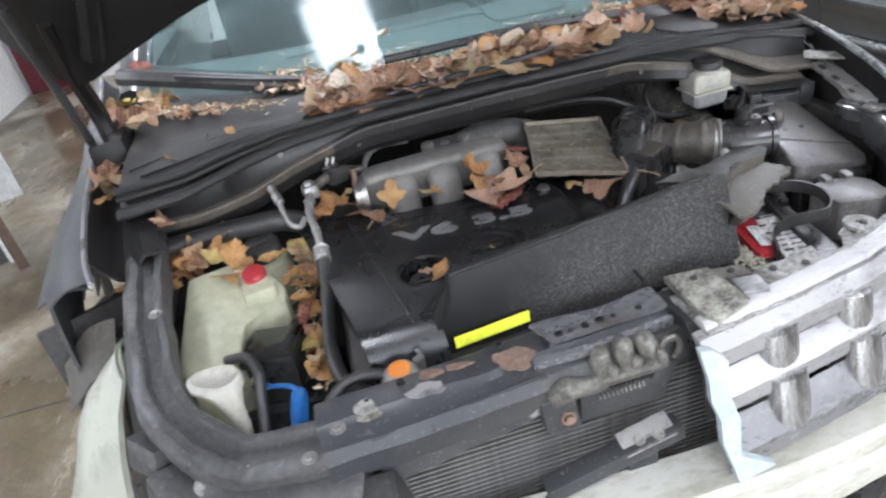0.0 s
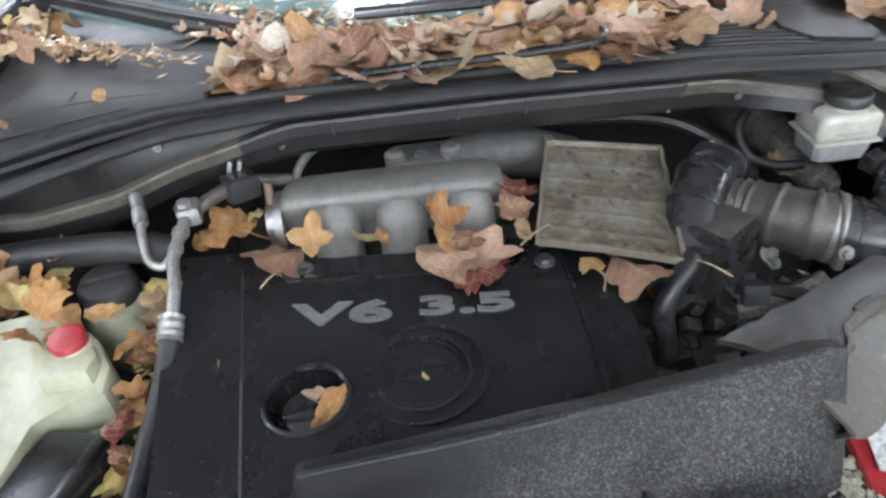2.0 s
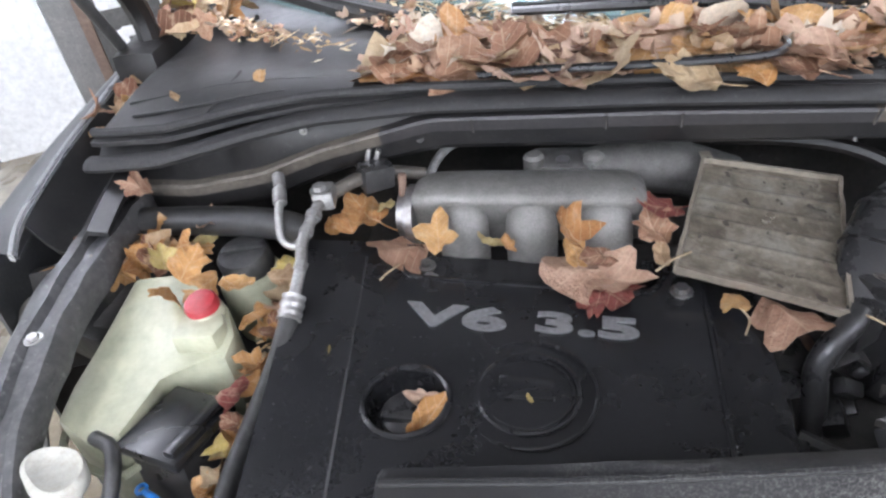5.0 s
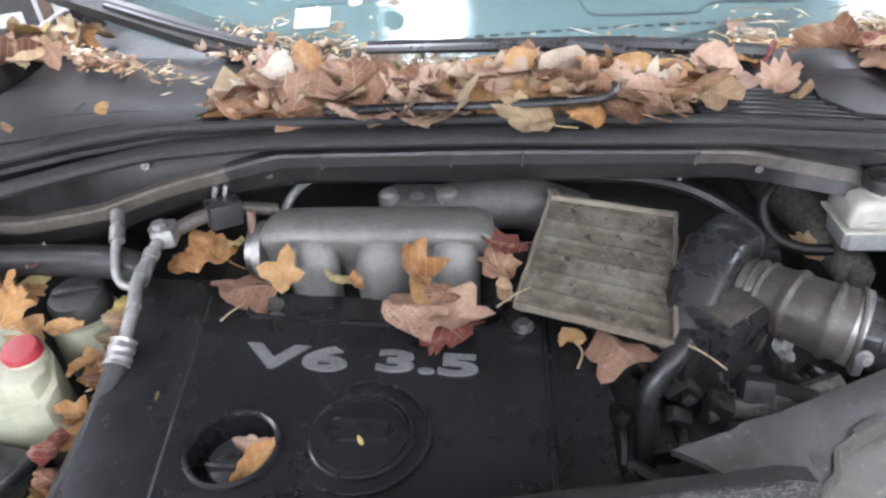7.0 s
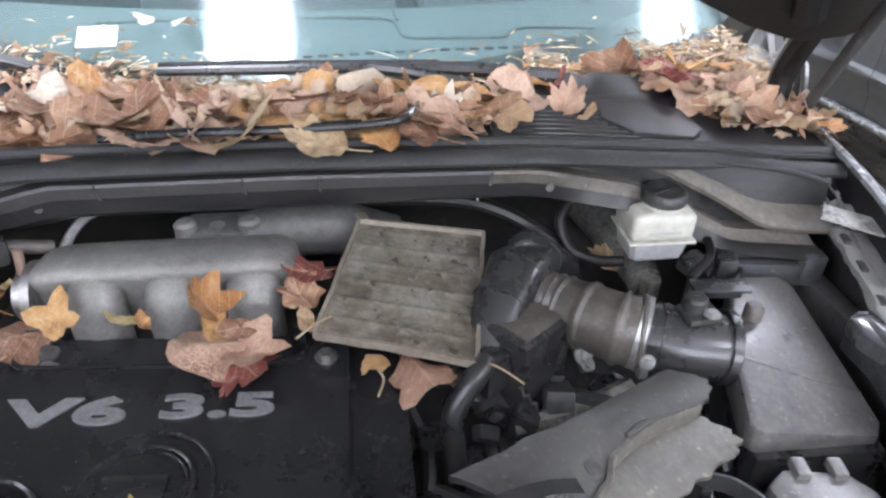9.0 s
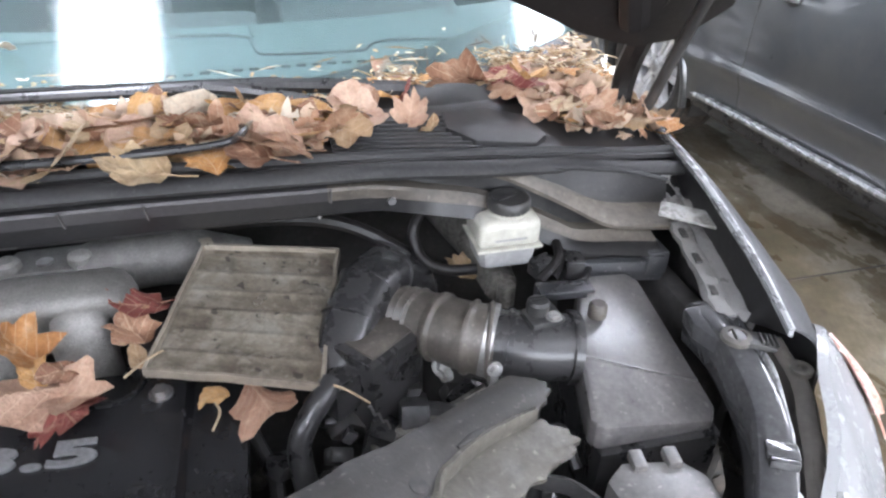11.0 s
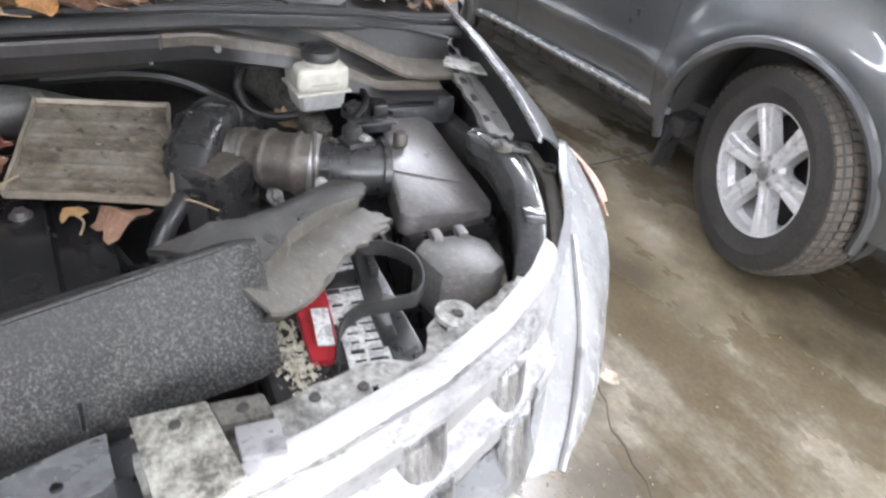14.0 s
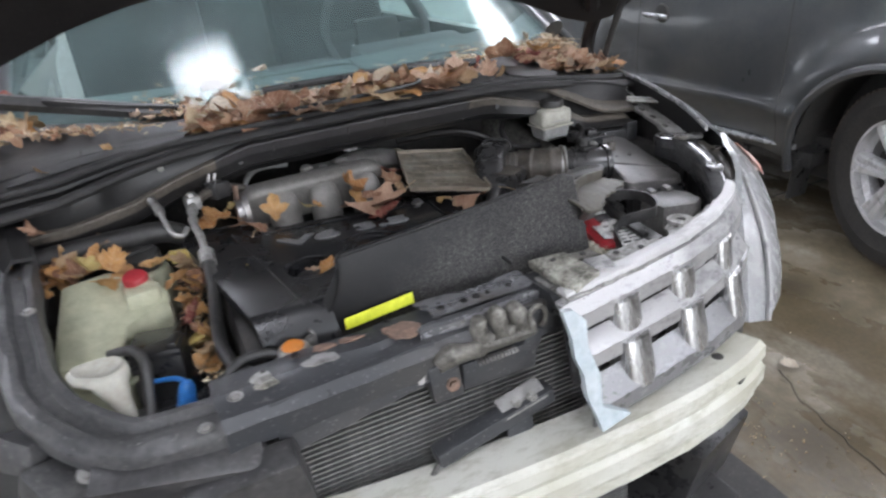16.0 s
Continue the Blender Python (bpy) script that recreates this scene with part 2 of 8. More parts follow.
M["edge_highlight"] = scraped("wing_edge_highlight", (0.46, 0.47, 0.48), (0.32, 0.32, 0.33), (0.38, 0.38, 0.38), (4.0, 1.0, 4.0), 0.24, 0.5, 0.60, 0.03, 0.4)
M["tab_metal"] = scraped("chipped_bare_metal", (0.36, 0.355, 0.345), (0.060, 0.058, 0.056), (0.20, 0.185, 0.17), (1.0, 1.0, 1.0), 0.34, 0.3, 0.50, 0.6, 0.95)


def paint_material(name, base, flake):
    """Metallic car paint under clear coat with a thin film of dust."""
    k = Mat(name)
    film = k.noise(3.0, 5, 0.65)
    col = k.mix(k.ramp(k.noise(900, 2, 0.5), (0.45, grey(0)), (0.7, grey(1))), base, flake)
    col = k.mix(k.ramp(film, (0.4, grey(0)), (0.85, grey(0.5))), col, (0.20, 0.19, 0.17))
    k.set(Base_Color=col, Metallic=0.45, Coat_Weight=0.9, Coat_Roughness=0.04)
    k.set(Roughness=k.ramp(film, (0.3, grey(0.26)), (0.8, grey(0.44))))
    return k.m


M["paint"] = paint_material("dark_grey_car_paint", (0.064, 0.067, 0.072), (0.140, 0.147, 0.155))
M["dull_paint"] = worn("dusty_dark_grey_paint", (0.045, 0.047, 0.050), (0.085, 0.085, 0.086), 0.42, 0.42, fine=200, coarse=4, bump=0.05, spread=0.3, speck=0.3)
M["hood"] = worn("hood_underside", (0.0055, 0.005, 0.005), (0.014, 0.0125, 0.012), 0.36, 0.36, fine=120, coarse=8, gloss=0.35)


SPATTER = (-0.20, 0.22)


def shield_material():
    """Black shroud plastic, spattered with pale dried grit that thickens in patches and towards the battery."""
    k = Mat("spattered_shield_plastic")
    zone, spot, drop = k.noise(5.5, 3, 0.5), k.noise(400, 4, 0.8), k.noise(110, 4, 0.7)
    film = k.noise(11, 5, 0.6)
    base = k.mix(k.ramp(film, (0.35, grey(0)), (0.8, grey(1))), (0.0075, 0.0075, 0.0085), (0.020, 0.0195, 0.019))
    xyz = k.n.new("ShaderNodeSeparateXYZ")
    k.l.new(k.coords(), xyz.inputs[0])
    reach = k.n.new("ShaderNodeMapRange")
    k.l.new(xyz.outputs[0], reach.inputs["Value"])
    for name, v in (("From Min", SPATTER[0]), ("From Max", SPATTER[1]), ("To Min", 0.0), ("To Max", 0.30)):
        reach.inputs[name].default_value = v
    lift = k.n.new("ShaderNodeMath")
    k.l.new(zone, lift.inputs[0])
    k.l.new(reach.outputs[0], lift.inputs[1])
    thick = k.ramp(lift.outputs[0], (0.50, grey(0.05)), (0.76, grey(1)))
    mask = k.mix(1.0, k.ramp(k.mix(0.15, spot, drop), (0.48, grey(0)), (0.66, grey(1))), thick, "MULTIPLY")
    k.set(Base_Color=k.mix(mask, base, (0.140, 0.136, 0.128)), Roughness=k.ramp(mask, (0, grey(0.36)), (1, grey(0.9))), Specular_IOR_Level=0.3)
    return k.bump(spot, 0.25, 0.001).m


def tray_material():
    """Thin metal sheet with a dull tan film, small dark spots, brown stains and pale worn patches."""
    k = Mat("stained_metal_tray")
    big, mid, fine = k.noise(14, 5, 0.6, (1.0, 1.3, 1.0)), k.noise(34, 5, 0.7, (1.0, 1.0, 1.0)), k.noise(190, 3, 0.6)
    spots = k.noise(62, 3, 0.5)
    col = k.ramp(big, (0.36, (0.120, 0.098, 0.074)), (0.48, (0.225, 0.196, 0.152)), (0.62, (0.34, 0.315, 0.262)))
    col = k.mix(k.ramp(mid, (0.50, grey(0)), (0.64, grey(0.6))), col, (0.095, 0.078, 0.060))
    col = k.mix(k.ramp(mid, (0.36, grey(0.45)), (0.46, grey(0))), col, (0.40, 0.375, 0.315))
    col = k.mix(k.ramp(spots, (0.63, grey(0)), (0.68, grey(0.85))), col, (0.050, 0.042, 0.034))
    col = k.mix(0.5, col, k.mix(1.0, col, k.ramp(fine, (0.3, grey(0.7)), (0.7, grey(1.2))), "MULTIPLY"))
    k.set(Base_Color=col, Metallic=0.4, Roughness=k.ramp(big, (0.3, grey(0.46)), (0.7, grey(0.30))))
    return k.bump(mid, 0.2, 0.002).m


def floor_material():
    """Damp concrete: pale dry streaks, olive-brown stains with ragged edges and darker, glossier wet ones."""
    k = Mat("stained_concrete")
    a, b = k.noise(1.1, 7, 0.62), k.noise(1.7, 6, 0.60, (1.0, 0.45, 1.0))
    grit, speck, streak = k.noise(70, 4, 0.6), k.noise(14, 5, 0.65), k.noise(3.2, 6, 0.66, (1.0, 0.28, 1.0))
    col = k.ramp(a, (0.42, (0.081, 0.064, 0.039)), (0.48, (0.156, 0.127, 0.081)), (0.53, (0.247, 0.212, 0.153)), (0.60, (0.403, 0.364, 0.296)))
    col = k.mix(k.ramp(b, (0.45, grey(0)), (0.57, grey(0.85))), col, (0.117, 0.091, 0.055))
    col = k.mix(k.ramp(streak, (0.54, grey(0)), (0.70, grey(0.4))), col, (0.390, 0.358, 0.299))
    col = k.mix(0.45, col, k.mix(1.0, col, k.ramp(grit, (0.3, grey(0.65)), (0.7, grey(1.2))), "MULTIPLY"))
    col = k.mix(k.ramp(speck, (0.5, grey(0)), (0.70, grey(0.45))), col, (0.091, 0.075, 0.052))
    k.set(Base_Color=col, Roughness=k.ramp(b, (0.40, grey(0.46)), (0.56, grey(0.16))))
    return k.bump(k.mix(0.4, grit, speck), 0.3, 0.003).m


def leaf_material(name, *colours, joined=False):
    """A dry leaf: its hue varies from leaf to leaf, with pale veins, blotches and darker patches."""
    k = Mat(name)
    colours = [tuple(0.84 * (0.9 * ch + 0.1 * sum(c) / 3) for ch in c) for c in colours]
    info = k.n.new("ShaderNodeNewGeometry" if joined else "ShaderNodeObjectInfo")
    col = k.ramp(info.outputs["Random Per Island" if joined else "Random"], *[(i / (len(colours) - 1), c) for i, c in enumerate(colours)])
    blot, fine = k.noise(2.2, 4, 0.6), k.noise(16, 4, 0.65)
    col = k.mix(k.ramp(blot, (0.46, grey(0)), (0.72, grey(0.7))), col, k.mix(1.0, col, (0.52, 0.40, 0.33), "MULTIPLY"))
    col = k.mix(k.ramp(blot, (0.28, grey(0.55)), (0.44, grey(0))), col, (0.62, 0.49, 0.35))
    col = k.mix(0.55, col, k.mix(1.0, col, k.ramp(fine, (0.3, grey(0.65)), (0.7, grey(1.25))), "MULTIPLY"))

    def calc(op, a, b=0.0):
        nd = k.n.new("ShaderNodeMath")
        nd.operation = op
        for sock, v in zip(nd.inputs, (a, b)):
            if isinstance(v, bpy.types.NodeSocket):
                k.l.new(v, sock)
            else:
                sock.default_value = v
        return nd.outputs[0]

    xyz = k.n.new("ShaderNodeSeparateXYZ")
    k.l.new(k.coords(), xyz.inputs[0])
    ax = calc("ABSOLUTE", xyz.outputs[0])
    side = calc("ABSOLUTE", calc("SUBTRACT", calc("FRACT", calc("MULTIPLY", calc("SUBTRACT", xyz.outputs[1], calc("MULTIPLY", ax, 0.9)), 5.5)), 0.5))
    vein = calc("MAXIMUM", calc("LESS_THAN", ax, 0.012), calc("LESS_THAN", side, 0.045))
    col = k.mix(calc("MULTIPLY", vein, 0.35), col, (0.60, 0.46, 0.32))
    k.set(Base_Color=col, Roughness=0.65, Specular_IOR_Level=0.3)
    return k.bump(fine, 0.45, 0.03).m


def glass_material(name, tint, ior=1.5, dust_veil=0.12):
    """A pane: clear with a tint, mirror gloss by Fresnel, and a teal film for dust and the ceiling's veiling
    reflection.
    """
    k = Mat(name)
    k.n.remove(k.p)
    out = k.n["Material Output"]
    clear, gloss, film = k.n.new("ShaderNodeBsdfTransparent"), k.n.new("ShaderNodeBsdfGlossy"), k.n.new("ShaderNodeBsdfDiffuse")
    clear.inputs[0].default_value = (*tint, 1)
    gloss.inputs["Roughness"].default_value = 0.11
    film.inputs[0].default_value = (0.54, 0.74, 0.74, 1)
    lw = k.n.new("ShaderNodeLayerWeight")
    lw.inputs["Blend"].default_value = 0.5
    fr = k.ramp(lw.outputs["Facing"], (0.0, grey(0.03 * ior)), (0.5, grey(0.05 * ior)), (0.7, grey(0.11 * ior)), (0.86, grey(0.28 * ior)), (1.0, grey(1.0)))
    m1, m2 = k.n.new("ShaderNodeMixShader"), k.n.new("ShaderNodeMixShader")
    # film strength: thin dust together with a painted veil of ceiling reflection
    dust = k.ramp(k.noise(4.0, 5, 0.6), (0.35, grey(dust_veil * 0.4)), (0.75, grey(dust_veil)))
    for a, b in ((dust, m1.inputs[0]), (clear.outputs[0], m1.inputs[1]), (film.outputs[0], m1.inputs[2]),
                 (fr, m2.inputs[0]), (m1.outputs[0], m2.inputs[1]), (gloss.outputs[0], m2.inputs[2]), (m2.outputs[0], out.inputs[0])):
        k.l.new(a, b)
    return k.m


def lamp_material(name, colour, strength):
    k = Mat(name)
    k.set(Base_Color=(0.8, 0.8, 0.8), Emission_Color=colour, Emission_Strength=strength)
    return k.m


M["shield"], M["tray"], M["floor"] = shield_material(), tray_material(), floor_material()
M["leaf_brown"] = leaf_material("leaf_brown", (0.125, 0.050, 0.028), (0.420, 0.218, 0.120), (0.230, 0.100, 0.055), (0.470, 0.270, 0.160), (0.320, 0.150, 0.082))
M["leaf_pink"] = leaf_material("leaf_pink", (0.550, 0.340, 0.230), (0.670, 0.460, 0.330), (0.460, 0.250, 0.155))
M["leaf_tan"] = leaf_material("leaf_tan", (0.484, 0.336, 0.175), (0.539, 0.412, 0.244), (0.409, 0.261, 0.131), (0.502, 0.341, 0.193))
M["leaf_orange"] = leaf_material("leaf_orange", (0.56, 0.27, 0.075), (0.62, 0.36, 0.13), (0.46, 0.19, 0.05))
M["leaf_yellow"] = leaf_material("leaf_yellow", (0.60, 0.46, 0.10), (0.62, 0.50, 0.22))
M["leaf_red"] = leaf_material("leaf_red", (0.20, 0.035, 0.03), (0.30, 0.08, 0.06))
M["leaf_mix"] = leaf_material("leaf_mix", (0.66, 0.56, 0.42), (0.42, 0.22, 0.125), (0.62, 0.47, 0.325), (0.50, 0.29, 0.20), (0.72, 0.62, 0.48), (0.34, 0.17, 0.09), (0.58, 0.41, 0.28), joined=True)
M["leaf_pale"] = leaf_material("leaf_pale", (0.80, 0.70, 0.55), (0.86, 0.78, 0.64), (0.66, 0.54, 0.38))
M["glass"] = glass_material("windscreen_glass", (0.86, 0.955, 0.95), 1.1, 0.06)
M["amber"] = worn("amber_reflector", (0.50, 0.14, 0.06), (0.66, 0.55, 0.50), 0.6, 0.35, fine=80, coarse=40)
M["tube"] = lamp_material("fluorescent_panel", (0.86, 0.885, 1.0, 1), 20.0)


# ---- mesh helpers ----
WHERE = {}


def thing(name, at, label, category, group="", kind=""):
    """An empty at the base of a thing, which parents its parts."""
    ob = new(name)
    ob.empty_display_size = 0.05
    ob.location = at
    WHERE[ob] = Vector(at)
    return tagged(ob, label, category, group, kind)


def part(name, bm, material, parent=None, label="", angle=38, category="", kind="", group=""):
    """Links a bmesh as one mesh object, with its origin in its middle, under a thing or a part."""
    bmesh.ops.recalc_face_normals(bm, faces=bm.faces)
    lo = [min(v.co[i] for v in bm.verts) for i in range(3)]
    hi = [max(v.co[i] for v in bm.verts) for i in range(3)]
    c = (Vector(lo) + Vector(hi)) / 2
    bmesh.ops.translate(bm, verts=bm.verts, vec=-c)
    me = bpy.data.meshes.new(name)
    bm.to_mesh(me)
    bm.free()
    me.materials.append(M[material])
    me.polygons.foreach_set("use_smooth", [True] * len(me.polygons))
    me.set_sharp_from_angle(angle=radians(angle))
    ob = new(name, me)
    ob.parent = parent
    ob.location = c - (WHERE[parent] if parent else Vector())
    WHERE[ob] = c
    return tagged(ob, label, category, group, kind)


def join(*bms):
    out = bmesh.new()
    for b in bms:
        me = bpy.data.meshes.new("tmp")
        b.to_mesh(me)
        b.free()
        out.from_mesh(me)
        bpy.data.meshes.remove(me)
    return out


def box(c, size, bevel=0.004, turn=(0, 0, 0), seg=2):
    bm = bmesh.new()
    bmesh.ops.create_cube(bm, size=1.0)
    bmesh.ops.scale(bm, verts=bm.verts, vec=size)
    if bevel:
        bmesh.ops.bevel(bm, geom=bm.edges[:], offset=min(bevel, min(size) * 0.45), segments=seg, affect="EDGES", profile=0.6)
    bmesh.ops.transform(bm, verts=bm.verts, matrix=pose(*c, *turn))
    return bm


def loft(rings, caps=True, closed=True):
    """Joins rings of equal counts of points into a skin."""
    bm = bmesh.new()
    rows = [[bm.verts.new(p) for p in r] for r in rings]
    n = len(rows[0])
    for a, b in zip(rows, rows[1:]):
        for i in range(n if closed else n - 1):
            bm.faces.new((a[i], a[(i + 1) % n], b[(i + 1) % n], b[i]))
    if caps and closed:
        bm.faces.new(rows[0][::-1])
        bm.faces.new(rows[-1])
    return bm


def smooth_path(pts, steps=6):
    """A Catmull-Rom curve through the points."""
    p = [Vector(q) for q in pts]
    p = [2 * p[0] - p[1], *p, 2 * p[-1] - p[-2]]
    out = []
    for a, b, c, d in zip(p, p[1:], p[2:], p[3:]):
        for i in range(steps):
            t = i / steps
            out.append(0.5 * (2 * b + (c - a) * t + (2 * a - 5 * b + 4 * c - d) * t * t + (3 * b - a - 3 * c + d) * t ** 3))
    return out + [p[-2]]


def tube(pts, r, n=12, steps=6, ribs=None):
    """A round tube along a smooth curve; r is one radius, or one for each point given; ribs(i) scales the radius ring by ring."""
    path = smooth_path(pts, steps) if len(pts) > 2 else [Vector(q) for q in pts]
    rs = [r] * len(path) if not isinstance(r, (list, tuple)) else [float(q) for q in np.interp(np.linspace(0, len(r) - 1, len(path)), range(len(r)), r)]
    side, rings = None, []
    for i, p in enumerate(path):
        t = (path[min(i + 1, len(path) - 1)] - path[max(i - 1, 0)]).normalized()
        side = t.orthogonal().normalized() if side is None else (side - t * side.dot(t)).normalized()
        up, k = t.cross(side), rs[i] * (ribs(i) if ribs else 1)
        rings.append([p + k * (math.cos(a) * side + math.sin(a) * up) for a in (2 * math.pi * j / n for j in range(n))])
    return loft(rings)


def sweep(pts, profile, steps=6, smooth=True):
    """Carries a profile of (forwards, up) points along a path; profile may be a function of the share of the way."""
    path = smooth_path(pts, steps) if smooth else [Vector(q) for q in pts]
    rings = []
    for i, p in enumerate(path):
        t = path[min(i + 1, len(path) - 1)] - path[max(i - 1, 0)]
        side = Vector((t.y, -t.x, 0)).normalized()
        prof = profile(i / (len(path) - 1)) if callable(profile) else profile
        rings.append([p + a * side + Vector((0, 0, b)) for a, b in prof])
    return loft(rings)


def sheet(f, nu, nv, thick, down=(0, 0, -1), keep=None):
    """A solid sheet over f(u, v), u and v from 0 to 1; thick along down. keep(u, v) leaves faces out."""
    bm, d = bmesh.new(), Vector(down).normalized() * thick
    top = [[bm.verts.new(f(i / nu, j / nv)) for j in range(nv + 1)] for i in range(nu + 1)]
    for i in range(nu):
        for j in range(nv):
            if keep is None or keep((i + 0.5) / nu, (j + 0.5) / nv):
                bm.faces.new((top[i][j], top[i + 1][j], top[i + 1][j + 1], top[i][j + 1]))
    bmesh.ops.delete(bm, geom=[v for v in bm.verts if not v.link_faces], context="VERTS")
    ext = bmesh.ops.extrude_face_region(bm, geom=bm.faces[:], use_keep_orig=True)
    bmesh.ops.translate(bm, verts=[g for g in ext["geom"] if isinstance(g, bmesh.types.BMVert)], vec=d)
    return bm


def lathe(profile, m, n=24, ring=False):
    """Turns a profile of (radius, height) points round the z axis of the pose m; the ends are closed, or joined to a ring."""
    profile = [*profile, profile[0]] if ring else profile
    rings = [[m @ Vector((max(r, 1e-4) * math.cos(a), max(r, 1e-4) * math.sin(a), h)) for a in (2 * math.pi * j / n for j in range(n))] for r, h in profile]
    return loft(rings, not ring)


def prism(outline, z0, z1, bevel=0.004, top=None):
    """An upright block over a plan outline; top(x, y) gives its upper height where it is not level."""
    low = [Vector((x, y, z0)) for x, y in outline]
    high = [Vector((x, y, top(x, y) if top else z1)) for x, y in outline]
    bm = loft([low, high])
    if bevel:
        bmesh.ops.bevel(bm, geom=bm.edges[:], offset=bevel, segments=2, affect="EDGES", profile=0.6, clamp_overlap=True)
    return bm


def rough_up(bm, amount, scale):
    """Dents the verts with smooth noise."""
    for v in bm.verts:
        v.co += amount * noise.noise_vector(v.co * scale)
    return bm


def bolt(at, r=0.008, h=0.006, aim=(0, 0, 1)):
    """A hexagon bolt head on a washer."""
    m = Matrix.Translation(at) @ Vector(aim).to_track_quat("Z", "Y").to_matrix().to_4x4()
    return join(lathe([(0, 0), (r * 1.5, 0), (r * 1.5, h * 0.25), (0, h * 0.25)], m, 14), lathe([(0, h * 0.2), (r, h * 0.2), (r * 0.95, h), (0, h)], m, 6))


def lerp_table(x, table):
    xs = [r[0] for r in table]
    return [float(np.interp(x, xs, [r[k] for r in table])) for k in range(1, len(table[0]))]


# ---- the garage ----
X0, X1, Y0, Y1, TOP = -3.3, 6.0, -5.0, 7.3, 2.75
part("floor", sheet(lambda u, v: Vector((X0 - 0.2 + (X1 - X0 + 0.4) * u, Y0 - 4.0 + (Y1 - Y0 + 4.2) * v, 0)), 24, 30, 0.15), "floor", None,
     "damp stained concrete garage floor", category="floor", kind="structure")
part("wall_west", box((X0 - 0.1, (Y0 + Y1) / 2, TOP / 2), (0.2, Y1 - Y0 + 0.4, TOP), 0), "white_wall", None, "white painted garage wall", category="wall", kind="structure")
part("wall_east", box((X1 + 0.1, (Y0 + Y1) / 2, TOP / 2), (0.2, Y1 - Y0 + 0.4, TOP), 0), "white_wall", None, "white painted garage wall", category="wall", kind="structure")
wn_ = part("wall_north", join(box(((X0 + 3.7) / 2, Y1 + 0.1, TOP / 2), (3.7 - X0, 0.2, TOP), 0), box(((X1 + 5.5) / 2, Y1 + 0.1, TOP / 2), (X1 - 5.5, 0.2, TOP), 0),
     box((4.6, Y1 + 0.1, 0.5), (1.8, 0.2, 1.0), 0), box((4.6, Y1 + 0.1, 2.55), (1.8, 0.2, 0.4), 0)), "white_wall", None, "white painted garage wall with a window", category="wall", kind="structure")
ws_ = part("wall_south", join(box(((X0 - 1.6) / 2, Y0 - 0.1, TOP / 2), (-1.6 - X0, 0.2, TOP), 0), box(((X1 + 3.2) / 2, Y0 - 0.1, TOP / 2), (X1 - 3.2, 0.2, TOP), 0),
     box((0.8, Y0 - 0.1, 2.6), (4.8, 0.2, 0.3), 0)), "white_wall", None, "white painted garage wall with an open door", category="wall", kind="structure")
part("ceiling", box(((X0 + X1) / 2, (Y0 + Y1) / 2, TOP + 0.1), (X1 - X0 + 0.4, Y1 - Y0 + 0.4, 0.2), 0), "ceiling", None, "pale painted garage ceiling", category="ceiling", kind="structure")
part("door_1", box((-2.94, 7.26, 1.02), (0.62, 0.05, 2.04), 0.006), "maroon", None, "closed maroon painted door in the white wall", category="door", kind="structure")
part("window_1", join(box((4.6, 7.35, 1.03), (1.8, 0.06, 0.06), 0.004), box((4.6, 7.35, 2.32), (1.8, 0.06, 0.06), 0.004), box((3.73, 7.35, 1.675), (0.06, 0.06, 1.23), 0.004),
     box((5.47, 7.35, 1.675), (0.06, 0.06, 1.23), 0.004), box((4.6, 7.35, 1.675), (0.04, 0.04, 1.23), 0.004)), "fixture", None, "white window frame with daylight outside", category="window", kind="structure")

for fx, fy, sx, sy in [(-1.95, 1.12, 0.24, 1.22), (-0.315, 1.12, 0.40, 1.22), (2.40, 2.03, 0.50, 1.22), (3.9, 1.12, 0.36, 1.22)] + [(x, y, 0.36, 1.22) for y in (-1.45, 4.0) for x in (-1.95, -0.315, 1.72, 3.3, 4.8)]:
    lamp = thing("ceiling_light", (fx, fy, 2.60), "white ceiling light fitting with a lit fluorescent panel", "ceiling light", "ceiling lights")
    part("housing", box((fx, fy, 2.70), (sx + 0.06, sy + 0.06, 0.09), 0.01), "fixture", lamp)
    part("diffuser", box((fx, fy, 2.63), (sx, sy, 0.05), 0.012), "tube", lamp, "lit white diffuser panel")


# lettered board standing upright beside the open car
board = thing("sign_board", (-2.02, 2.90, 0.0), "dark lettered board with a brown post and a white panel", "sign")
BOARD = pose(-2.02, 2.90, 0.0, 0, 0, 31)


def board_piece(name, x0, x1, z0, z1, deep, mat, parent, words, tilt=0):
    bm = box((0, 0, 0), (x1 - x0, deep, z1 - z0), 0.003, (0, tilt, 0))
    bm.transform(BOARD @ Matrix.Translation(((x0 + x1) / 2, 0, (z0 + z1) / 2)))
    return part(name, bm, mat, parent, words)


for x0 in (-0.025, -0.425):
    board_piece("post", x0, x0 + 0.05, 0.0, 1.25, 0.05, "band_brown", board, "brown wooden post")
board_piece("beading", -0.045, -0.027, 0.05, 1.25, 0.04, "fixture", board, "cream beading")
board_piece("white_panel", 0.027, 0.17, 0.36, 1.25, 0.02, "white_wall", board, "plain white panel")
board_piece("white_panel", -1.05, -0.56, 0.06, 1.25, 0.02, "white_wall", board, "plain white panel")
board_piece("grey_panel", -0.558, -0.427, 0.06, 1.25, 0.02, "fuse_lid", board, "grey panel")
face = board_piece("lettered_panel", -0.373, -0.047, 0.06, 1.25, 0.02, "panel_dark", board, "dark grey panel")
